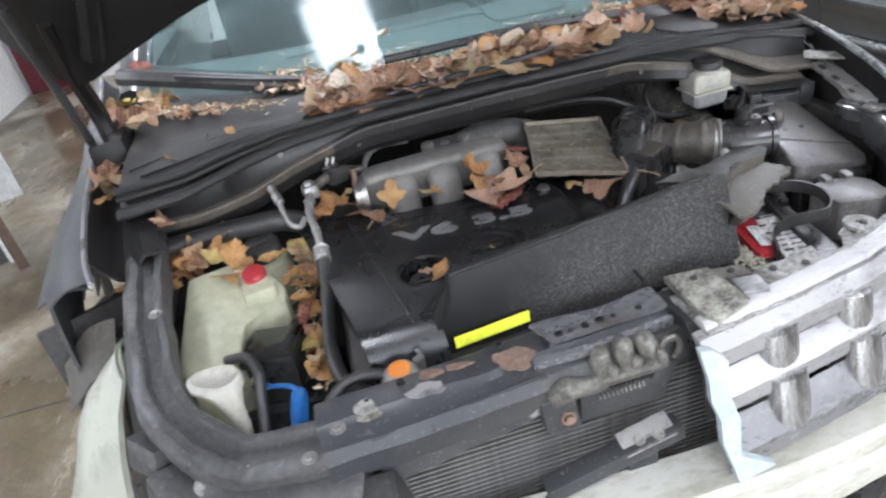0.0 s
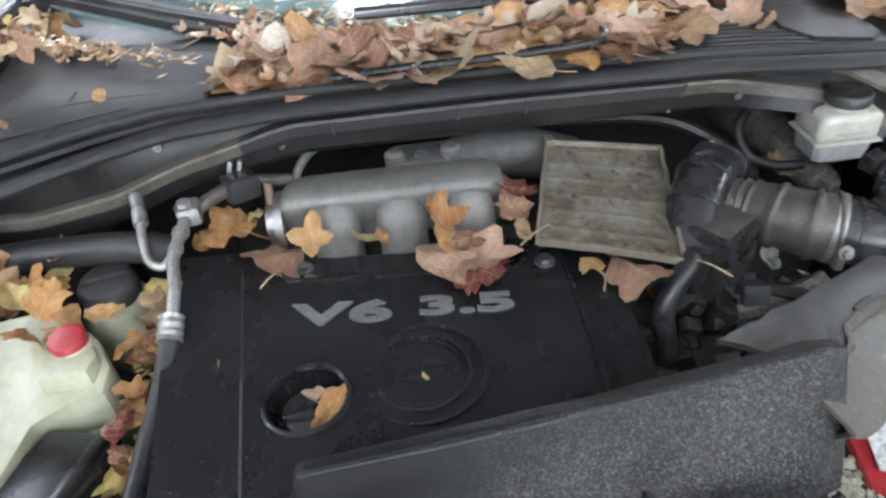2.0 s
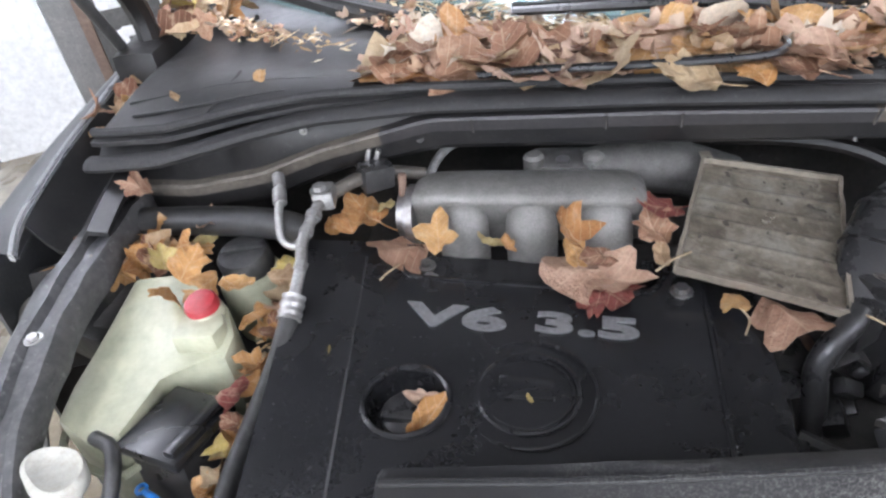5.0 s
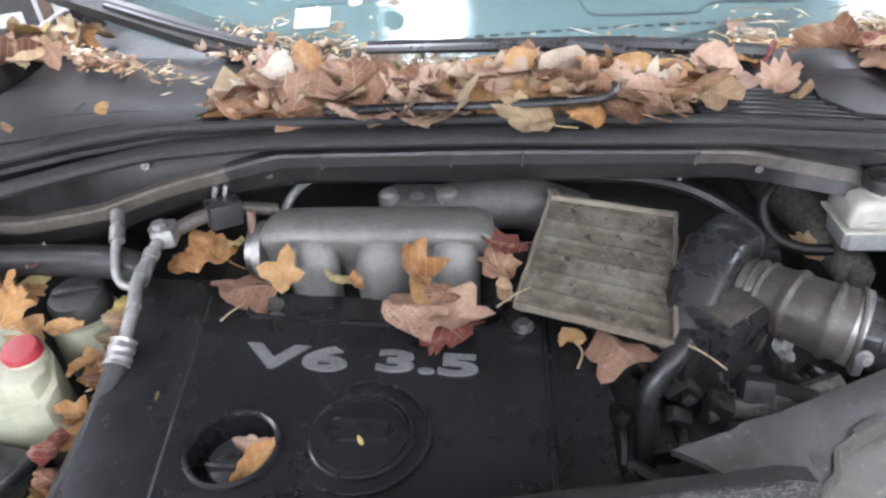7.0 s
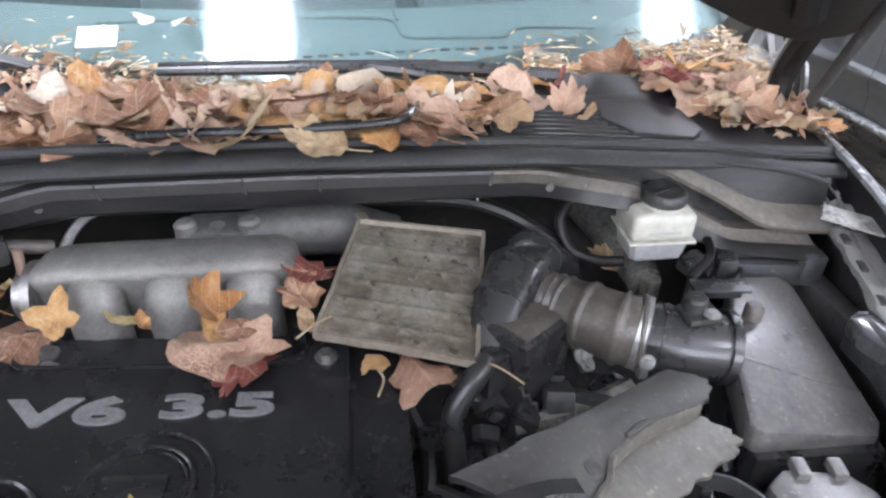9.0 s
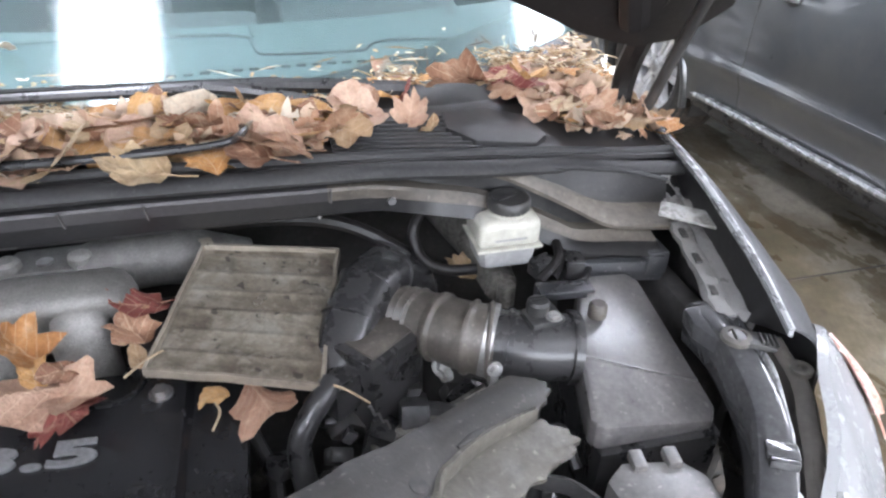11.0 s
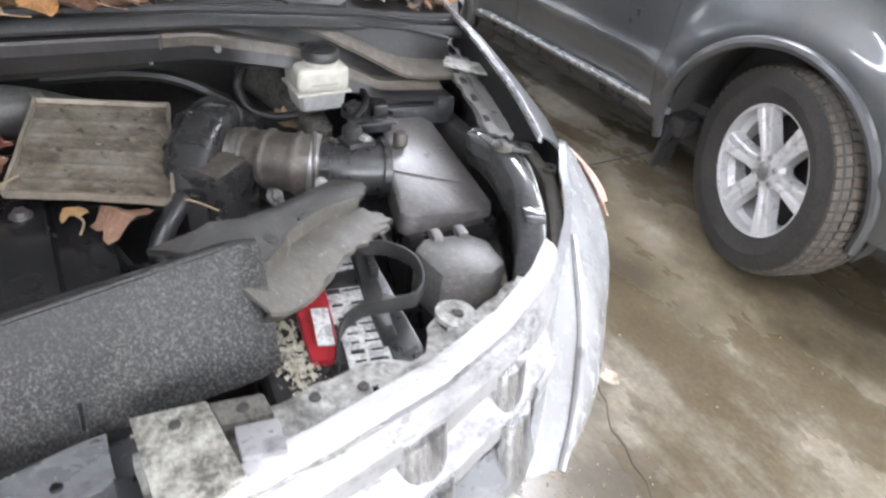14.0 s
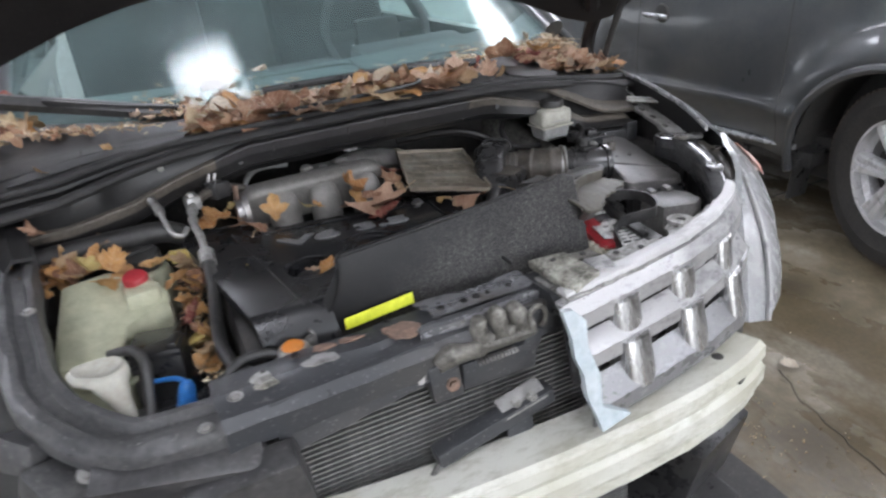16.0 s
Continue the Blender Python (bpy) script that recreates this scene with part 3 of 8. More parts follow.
for x0, x1, z0, z1, tilt in ((-0.20, -0.06, 0.22, 0.28, 0), (-0.15, -0.09, 0.33, 0.50, 20), (-0.30, -0.23, 0.30, 0.56, -8), (-0.26, -0.14, 0.52, 0.57, 0), (-0.35, -0.24, 0.20, 0.26, 0), (-0.33, -0.10, 0.66, 0.72, 0)):
    board_piece("letter_bar", x0, x1, z0, z1, 0.026, "fixture", face, "white painted letter stroke", tilt)


# ---- the open car: cowl, hood, windscreen, wings, front ----
suv = thing("suv", (0.08, 1.9, 0.0), "dark grey SUV, hood open, front end stripped and scuffed", "car")

# height and depth of the cowl's lines along the car's width: x, rail lower edge y z, rail upper edge y z, seal y z, tray front y z, tray back y z
COWL = (
    (-0.70, 0.60, 1.000, 0.595, 1.035, 0.560, 1.075, 0.585, 1.095, 0.985, 1.135),
    (-0.60, 0.575, 0.995, 0.570, 1.030, 0.535, 1.080, 0.555, 1.105, 0.900, 1.138),
    (-0.50, 0.565, 0.998, 0.560, 1.033, 0.530, 1.090, 0.550, 1.112, 0.825, 1.138),
    (-0.40, 0.575, 1.010, 0.565, 1.048, 0.560, 1.105, 0.580, 1.122, 0.775, 1.136),
    (-0.32, 0.590, 1.035, 0.578, 1.072, 0.582, 1.114, 0.600, 1.126, 0.745, 1.134),
    (-0.18, 0.606, 1.062, 0.592, 1.103, 0.590, 1.122, 0.606, 1.128, 0.735, 1.132),
    (0.08, 0.608, 1.062, 0.592, 1.104, 0.592, 1.122, 0.608, 1.126, 0.735, 1.130),
    (0.34, 0.610, 1.060, 0.596, 1.098, 0.600, 1.113, 0.614, 1.116, 0.745, 1.122),
    (0.469, 0.598, 1.0365, 0.620, 1.061, 0.6055, 1.101, 0.625, 1.103, 0.785, 1.1125),
    (0.558, 0.604, 0.9865, 0.615, 1.021, 0.6280, 1.0855, 0.645, 1.089, 0.828, 1.1055),
    (0.60, 0.581, 0.980, 0.608, 0.998, 0.640, 1.078, 0.655, 1.082, 0.850, 1.102),
    (0.70, 0.560, 0.975, 0.604, 0.993, 0.655, 1.056, 0.672, 1.064, 0.925, 1.096),
    (0.79, 0.550, 0.970, 0.600, 0.990, 0.668, 1.042, 0.690, 1.052, 1.000, 1.090),
)


def cowl(x):
    return lerp_table(x, COWL)


def cowl_z(x, y):
    """The height of the cowl tray at a place."""
    c = cowl(x)
    return float(np.interp(y, (c[6], c[8]), (c[7], c[9])))


def cowl_skin(u, v):
    x = -0.615 + 1.405 * u
    c = cowl(x)
    return Vector((x, c[6] + (c[8] + 0.03 - c[6]) * v, c[7] + (c[9] - c[7]) * v + 0.004 * math.sin(9 * v + 3 * x)))


def rail_ring(u, piece):
    """Sections of the rail: its black lower face, its dusty lip paled as if lit from above, and the dark groove up to
    the seal.
    """
    x = -0.615 + (1.405 if piece == 2 else 1.32) * u
    y1, z1, y2, z2, y3, z3, y4, z4 = cowl(x)[:8]
    ym, zm = y1 * 0.45 + y2 * 0.55, z1 * 0.45 + z2 * 0.55
    if piece == 0:
        pts = ((y1 + 0.03, z1 - 0.012), (y1, z1), (ym, zm), (ym + 0.03, zm))
    elif piece == 1:
        pts = ((ym - 0.001, zm), (y2 - 0.002, z2 - 0.002), (y2, z2 + 0.001), (y2 + 0.016, z2 + 0.003), (ym + 0.03, zm))
    else:
        pts = ((y2 + 0.012, z2 - 0.004), (max(y3 + 0.012, y2 + 0.016), z3 - 0.02), (y3 + 0.02, z3 - 0.006), (y4 + 0.02, z4 - 0.012), (y4 + 0.03, z1 - 0.02), (y2 + 0.03, z1 - 0.005))
    return [Vector((x, y, z)) for y, z in pts]


part("cowl_end", rough_up(box((-0.672, 0.86, 1.100), (0.07, 0.24, 0.09), 0.02, (0, 0, 10)), 0.006, 12), "hood", suv, "black hinge pocket at the cowl end")
part("cowl_panel", sheet(cowl_skin, 60, 12, 0.006), "cowl", suv, "dusty grey-black plastic cowl tray")
part("rail_face", loft([rail_ring(i / 60, 0) for i in range(61)]), "rail", suv, "black painted steel rail below the cowl")
# lip tones hold both dust and the light falling on the upper face
for first, last, mat, words in ((0, 17, "lip", "dusty beige lip of the steel rail, paled for the light on top"), (17, 41, "rail_grey", "upper face of the steel rail, greyed for the light on it"), (41, 60, "lip", "dusty beige lip of the steel rail, paled for the light on top")):
    part("rail_lip", loft([rail_ring(i / 60, 1) for i in range(first, last + 1)]), mat, suv, words)
part("rail_groove", loft([rail_ring(i / 60, 2) for i in range(61)]), "rail", suv, "black groove below the hood seal")
part("hood_seal", loft([[Vector((x, c[4] + 0.005 + 0.016 * math.cos(a), c[5] - 0.002 + 0.009 * math.sin(a))) for a in (2 * math.pi * j / 10 for j in range(10))]
     for x, c in ((x, cowl(x)) for x in (-0.615 + 1.395 * i / 50 for i in range(51)))]), "seal", suv, "black rubber hood seal")
part("seal_lip", loft([[Vector((x, c[6] + 0.012 + 0.007 * math.cos(a), c[7] + 0.004 + 0.006 * math.sin(a))) for a in (2 * math.pi * j / 8 for j in range(8))]
     for x, c in ((x, cowl(x)) for x in (-0.615 + 1.395 * i / 50 for i in range(51)))]), "seal", suv, "black rubber hood seal")
# the right end of the cowl: a dark panel below the seal, its dusty ledge, and a ragged bare-metal tab
END_TOP = smooth_path([(0.46, 0.612, 1.101), (0.501, 0.622, 1.095), (0.619, 0.628, 1.075), (0.670, 0.630, 1.065), (0.730, 0.627, 1.048)], 6)
END_IN = smooth_path([(0.462, 0.612, 1.100), (0.508, 0.620, 1.090), (0.571, 0.622, 1.063), (0.635, 0.616, 1.034), (0.742, 0.634, 1.010)], 6)
END_OUT = smooth_path([(0.455, 0.611, 1.099), (0.494, 0.618, 1.088), (0.560, 0.611, 1.056), (0.640, 0.590, 1.017), (0.742, 0.589, 1.004)], 6)
part("corner_panel", loft([[a, b, b + Vector((0, 0.006, -0.005)), a + Vector((0, 0.008, -0.002))] for a, b in zip(END_TOP, END_IN)]), "cowl", suv, "dark plastic panel at the end of the cowl")
part("corner_ledge", rough_up(loft([[a + Vector((0, 0.002, 0.001)), b, b + Vector((0, -0.0015, -0.003)), b + Vector((0, 0.001, -0.009)), b + Vector((0, 0.010, -0.009)), a + Vector((0, 0.004, -0.006))] for a, b in zip(END_IN, END_OUT)]), 0.001, 40), "lip", suv, "dusty beige ledge at the end of the cowl")
part("ledge_seal", tube([p + Vector((0, -0.001, 0.002)) for p in END_TOP[::4]], 0.0035, 8), "seal", suv)
part("bare_tab", rough_up(sheet(lambda u, v: Vector((0.735, 0.676, 1.049)).lerp(Vector((0.764 + 0.004 * math.sin(19 * v), 0.680, 1.046)), u).lerp(Vector((0.738, 0.588, 1.006)).lerp(Vector((0.782 + 0.006 * math.sin(14 * v), 0.584, 1.004)), u), v) + Vector((0, 0, -0.010 * math.sin(math.pi * v) + 0.003 * math.sin(11 * u + 6 * v))),
     12, 22, 0.003, keep=lambda u, v: math.hypot((u - 0.42) / 0.22, (v - 0.36) / 0.09) > 1 and u < 0.72 + 0.26 * v + 0.10 * math.sin(23 * v)), 0.003, 60), "tab_metal", suv, "ragged scuffed bare-metal tab")
# seams pressed into the far end of the tray
for pts in ([(-0.600, 0.640), (-0.53, 0.652), (-0.46, 0.664), (-0.38, 0.664), (-0.28, 0.656)], [(-0.575, 0.605), (-0.50, 0.610), (-0.43, 0.622), (-0.37, 0.632)]):
    part("tray_seam", tube([(x, y, cowl_z(x, y) + 0.001) for x, y in pts], 0.0022, 6, 4), "rail", suv)
# vent slats of the tray
for i in range(9):
    gy = 0.640 + 0.0125 * i
    part("vent_slat", sweep([(x, gy + 0.012 * (x - 0.36) / 0.2, cowl_z(x, gy) + 0.0015) for x in (0.30, 0.40, 0.50 - 0.008 * abs(i - 3))],
         [(-0.0028, -0.003), (0.0028, -0.003), (0.002, 0.002), (-0.002, 0.002)], 3), "cowl", suv)
part("cowl_lid", prism([(0.478, 0.665), (0.560, 0.672), (0.585, 0.70), (0.575, 0.755), (0.520, 0.775), (0.455, 0.755), (0.448, 0.70)], 1.08, 1.12, 0.004, lambda x, y: cowl_z(x, y) + 0.007), "cowl", suv, "smooth black service lid on the cowl")
for jx in (-0.46, -0.13, 0.02, 0.10, 0.29):
    c = cowl(jx)
    part("panel_joint", tube([(jx, c[2] - 0.003, c[3] + 0.001), (jx, (c[0] + c[2]) / 2 - 0.002, (c[1] + c[3]) / 2)] if jx > -0.4 else [(jx, y, cowl_z(jx, y) + 0.001) for y in (0.57, 0.63, 0.70)], 0.0016, 6, 2), "core", suv)
for bx, by, bz in ((0.202, 0.72, 1.02), (0.045, 0.72, 1.02)):
    part("rail_clip", join(box((bx - 0.006, by - 0.03, bz), (0.007, 0.012, 0.016), 0.002), box((bx + 0.007, by - 0.03, bz), (0.007, 0.012, 0.016), 0.002), box((bx, by, bz + 0.004), (0.03, 0.06, 0.006), 0.002)), "steel", suv)
part("rail_bolt", bolt((-0.335, 0.585, 1.096), 0.0035, 0.004, (0, -1, 0.4)), "plate_grey", suv)
part("rail_bolt", bolt((0.276, 0.602, 1.062), 0.0015, 0.003, (0, -1, 0)), "rail_metal", suv)
for hx in (-0.196, 0.359):
    part("rail_hole", lathe([(0, -0.002), (0.005, -0.002), (0.005, 0.002), (0, 0.002)], Matrix.Translation((hx, 0.601, 1.074)) @ pose(0, 0, 0, 82, 0, 0), 14), "rubber", suv)

M["frit"] = worn("black_glass_print", (0.012, 0.012, 0.013), (0.03, 0.03, 0.03), 0.4, 0.3, fine=120, coarse=9, bump=0.03, spread=0.16)
# firewall, inner wings and tray under the engine close the bay
part("firewall", box((0.05, 0.865, 0.66), (1.42, 0.02, 0.84), 0.004), "core", suv, "black sound-deadened bulkhead")
part("undertray", box((0.06, 0.45, 0.205), (1.36, 0.86, 0.02), 0.004), "core", suv)
for s, xx in ((-1, -0.60), (1, 0.75)):
    part("inner_wing", box((xx - 0.02 * s, 0.655, 0.585), (0.03, 0.50, 0.69), 0.006), "core", suv)

# windscreen, its posts and the roof
SLOPE = math.tan(radians(28))


def glass(x, s):
    """A place on the windscreen: s metres behind its lower edge."""
    k = abs(x - 0.08) / 0.72
    y = 0.775 + 0.30 * k ** 2.1 + s
    return Vector((x, y, 1.128 - 0.03 * k * k + (y - 0.775 - 0.22 * k ** 2.1) * SLOPE))


screen = part("windscreen", sheet(lambda u, v: glass(0.08 + 0.72 * (2 * u - 1) * (1 - 0.12 * v), 0.86 * v), 30, 16, 0.005), "glass", suv, "green-tinted windscreen reflecting a ceiling light")
screen.visible_shadow = False
part("screen_foot", loft([[Vector((x, y0, z0)), Vector((x, y1, z1)), Vector((x, y1, z1 - 0.02)), Vector((x, y0, z0 - 0.02))] for x, y0, z0, y1, z1 in ((x, cowl(x)[8] - 0.02, cowl_z(x, cowl(x)[8]) - 0.006, glass(x, 0.012).y, glass(x, 0.012).z - 0.009) for x in (-0.60 + 1.36 * i / 40 for i in range(41)))]), "rubber", suv, "black foot of the windscreen")
part("frit_band", sheet(lambda u, v: glass(0.08 + 0.72 * (2 * u - 1), 0.002 + (0.030 + 0.075 * abs(2 * u - 1) ** 1.5) * v) - Vector((0, 0, 0.008)), 30, 4, 0.003), "frit", suv, "black printed band along the foot of the windscreen")
for s in (-1, 1):
    part("pillar", tube([glass(0.08 + s * 0.735, -0.02), glass(0.08 + s * 0.70, 0.3), glass(0.08 + s * 0.655, 0.6), glass(0.08 + s * 0.63, 0.90)], 0.035, 10), "paint", suv, "dark grey windscreen post")
ROOF_Z, ROOF_Y = glass(0.08, 0.86).z, glass(0.08, 0.86).y
part("roof", sheet(lambda u, v: Vector((0.08 + 0.62 * (2 * u - 1), ROOF_Y - 0.01 + (0.10 * abs(2 * u - 1) ** 2 + 2.3) * v + 0.20 * abs(2 * u - 1) ** 2 * (1 - v), ROOF_Z + 0.03 * math.sin(math.pi * min(1, 0.15 + v * 0.85)) - 0.05 * (2 * u - 1) ** 2)), 16, 12, 0.03), "paint", suv, "dark grey roof")
def dash(u, v):
    x, y = 0.08 + 0.68 * (2 * u - 1), 0.88 + 0.35 * v + 0.14 * abs(2 * u - 1) ** 2
    z = 1.078 + 0.060 * v - 0.60 * max(0, v - 0.9) ** 1.2
    return Vector((x, y, z))


def dash_at(x, y):
    k = (x - 0.08) / 0.68
    return dash((k + 1) / 2, (y - 0.88 - 0.14 * k * k) / 0.35) + Vector((0, 0, 0.001))


part("dashboard", sheet(dash, 40, 30, 0.03), "dash", suv, "pale grey-green dashboard top behind the glass")
for i in range(24):
    sx = -0.06 + i * 0.025
    part("defroster_slot", box(dash_at(sx, 1.03 + 0.09 * (sx - 0.2)), (0.015, 0.007, 0.005), 0.001), "interior", suv)
for pts in ([(-0.30, 1.17), (0.10, 1.16), (0.20, 1.15), (0.215, 1.12), (0.225, 1.085), (0.26, 1.078), (0.39, 1.083), (0.41, 1.10), (0.45, 1.125), (0.60, 1.13)], [(0.213, 1.19), (0.215, 1.17), (0.217, 1.15)]):
    part("dash_seam", tube([dash_at(x, y) for x, y in pts], 0.003, 6, 4), "interior", suv)
wheel_m = Matrix.Translation((0.455, 1.62, 1.14)) @ pose(0, 0, 0, 62, 0, 0)
part("instrument_hood", box((0.45, 1.30, 1.105), (0.36, 0.16, 0.06), 0.025, (8, 0, 0)), "interior", suv, "dark instrument hood")
part("centre_console", box((0.08, 1.34, 0.98), (0.30, 0.16, 0.26), 0.03, (12, 0, 0)), "interior", suv)
part("steering_wheel", tube([wheel_m @ Vector((0.185 * math.cos(a), 0.185 * math.sin(a), 0)) for a in (2 * math.pi * j / 12 for j in range(13))], 0.015, 8, 4), "interior", suv, "grey steering wheel")
part("steering_hub", join(box((0.455, 1.63, 1.135), (0.16, 0.05, 0.10), 0.02), box((0.455, 1.63, 1.14), (0.34, 0.02, 0.035), 0.008)), "interior", suv)
for sx in (-0.30, 0.46):
    part("seat", join(box((sx, 2.3, 1.05), (0.5, 0.16, 0.62), 0.06, (-12, 0, 0)), box((sx, 2.42, 1.43), (0.27, 0.10, 0.18), 0.04, (-12, 0, 0)), box((sx, 2.0, 0.74), (0.52, 0.55, 0.16), 0.05)), "seat", suv, "dark fabric front seat")
part("cabin_floor", box((0.08, 2.3, 0.42), (1.5, 2.9, 0.06), 0.01), "interior", suv)
part("tailgate", box((0.08, 3.85, 0.95), (1.5, 0.08, 1.15), 0.03), "interior", suv)
for s in (-1, 1):
    xx = 0.08 + s * 0.90

    def side(u, v, s=s):
        z = 0.30 + 0.78 * v
        return Vector((0.08 + s * (0.90 + 0.035 * math.sin(math.pi * min(1, v * 1.1)) - 0.05 * max(0, v - 0.85) / 0.15), 1.30 + 2.65 * u, z))

    part("body_side", sheet(side, 20, 16, 0.05, (-s, 0, 0), lambda u, v: math.hypot(1.30 + 2.65 * u - 3.70, 0.30 + 0.78 * v - 0.37) > 0.40), "paint", suv, "dark grey doors and rear wing")
    for y0, y1 in ((2.35, 2.45), (3.2, 3.15), (3.88, 3.75)):
        part("side_post", tube([(0.08 + s * 0.86, y0, 1.06), (0.08 + s * 0.64, y1, ROOF_Z - 0.03)], 0.035, 8), "paint", suv)

    def pane(u, v, s=s):
        return Vector((0.08 + s * (0.86 - 0.215 * v), 1.45 + 2.35 * u + 0.45 * v * (1 - u), 1.07 + (ROOF_Z - 1.11) * v))

    w = part("side_window", sheet(pane, 6, 4, 0.004, (-s, 0, 0)), "glass", suv)
    w.visible_shadow = False

# the raised hood: its hollow rear edge arches over the screen
HOOD_EDGE = ((-0.76, 1.40), (-0.70, 1.285), (-0.645, 1.244), (-0.53, 1.287), (-0.42, 1.324), (-0.31, 1.348), (-0.10, 1.372), (0.10, 1.368), (0.30, 1.318), (0.385, 1.290), (0.54, 1.246), (0.645, 1.203), (0.72, 1.184), (0.79, 1.194), (0.86, 1.238))
LIFT = radians(58)


def hood_skin(u, v):
    x = -0.76 + 1.62 * u
    z0 = lerp_table(x, HOOD_EDGE)[0]
    d = 1.02 * v
    x2 = 0.05 + (x - 0.05) * (1 - 0.10 * v)
    crown = 0.03 * math.sin(math.pi * u)
    return Vector((x2, 0.75 - d * math.cos(LIFT) + crown * math.sin(LIFT), z0 + d * math.sin(LIFT) * (1 - 0.12 * (z0 - 1.2)) + crown * math.cos(LIFT)))


part("hood", sheet(hood_skin, 60, 20, 0.028, (0, math.sin(LIFT), math.cos(LIFT))), "hood", suv, "raised hood seen from below, black underside")
for x0, x1, v0, v1 in ((-0.60, -0.30, 0.05, 0.8), (0.70, 0.40, 0.05, 0.8), (-0.1, -0.1, 0.05, 0.8), (0.2, 0.2, 0.05, 0.8)):
    pts = [hood_skin((x0 + (x1 - x0) * k + 0.76) / 1.62, v0 + (v1 - v0) * k) + Vector((0, -0.012, -0.006)) for k in (0, 0.5, 1)]
    part("hood_rib", tube(pts, 0.020, 8), "hood", suv)
for s, hx, z0, ex in ((-1, -0.655, 1.245, -0.64), (1, 0.745, 1.19, 0.735)):
    part("hinge", join(tube([(hx, 0.80, z0 - 0.15), (hx + 0.005 * s, 0.81, z0 - 0.06), (hx, 0.76, z0 + 0.03), (hx - 0.02 * s, 0.68, z0 + 0.13)], [0.016, 0.018, 0.017, 0.012], 8),
         box((hx, 0.80, z0 - 0.15), (0.024, 0.06, 0.024), 0.005)), "hood", suv, "black steel hood hinge")
    part("gas_strut", tube([(hx + 0.03 * s, 0.785, z0 - 0.12), (hx + 0.016 * s, 0.70, z0 + 0.02), (hx, 0.60, z0 + 0.17)], 0.0085, 10), "rubber", suv, "black gas strut holding the hood")
    part("strut_rod", tube([(hx, 0.60, z0 + 0.17), (hx - 0.02 * s, 0.50, z0 + 0.33)], 0.0055, 8), "rubber", suv)

# wipers
for pts in ([(0.42, 0.80, 1.135), (0.25, 0.795, 1.152), (0.05, 0.785, 1.158), (-0.10, 0.782, 1.160)],):
    wp = part("wiper", tube(pts, [0.011, 0.010, 0.007, 0.006], 8), "black_plastic", suv, "black wiper arm and blade")
    part("blade", tube([Vector(p) + Vector((0.0, 0.014, 0.004)) for p in pts[1:]], 0.004, 6), "rubber", wp)
part("broad_blade", sweep([(-0.250, 0.845, 1.135), (-0.34, 0.870, 1.152), (-0.44, 0.905, 1.172), (-0.587, 0.960, 1.200), (-0.64, 0.985, 1.208)], [(-0.020, -0.014), (0.014, -0.014), (0.017, 0.000), (0.006, 0.014), (-0.008, 0.014), (-0.022, 0.000)], 8), "rubber", suv, "broad black wiper blade")
part("blade_tip", box((-0.250, 0.842, 1.138), (0.026, 0.016, 0.008), 0.003, (0, 0, -18)), "alu_pipe", suv)
part("blade_frame", sweep([(-0.27, 0.835, 1.150), (-0.40, 0.875, 1.172), (-0.52, 0.915, 1.196)], [(-0.004, -0.003), (0.004, -0.003), (0.004, 0.003), (-0.004, 0.003)], 6), "black_plastic", suv)
part("wiper_arm", tube([(0.36, 0.70, 1.128), (0.30, 0.75, 1.140), (0.22, 0.765, 1.155), (0.16, 0.775, 1.162)], 0.008, 8), "black_plastic", suv, "black wiper arm")
LINK = [(-0.120, 0.611, 1.146), (-0.035, 0.609, 1.150), (0.058, 0.607, 1.151), (0.153, 0.613, 1.152), (0.193, 0.626, 1.152), (0.207, 0.660, 1.150), (0.200, 0.690, 1.142)]
link = part("wiper_linkage", tube(LINK, 0.0042, 8), "cover", suv, "black wiper linkage rod")
part("second_rod", tube([(x - 0.004, y + 0.009, z - 0.001) for x, y, z in LINK[:4]], 0.0034, 8), "cover", link)
part("paper", box((-0.190, 0.866, 1.181), (0.050, 0.038, 0.001), 0, (28, 0, 4)), "paper", suv, "white paper card lying on the windscreen")


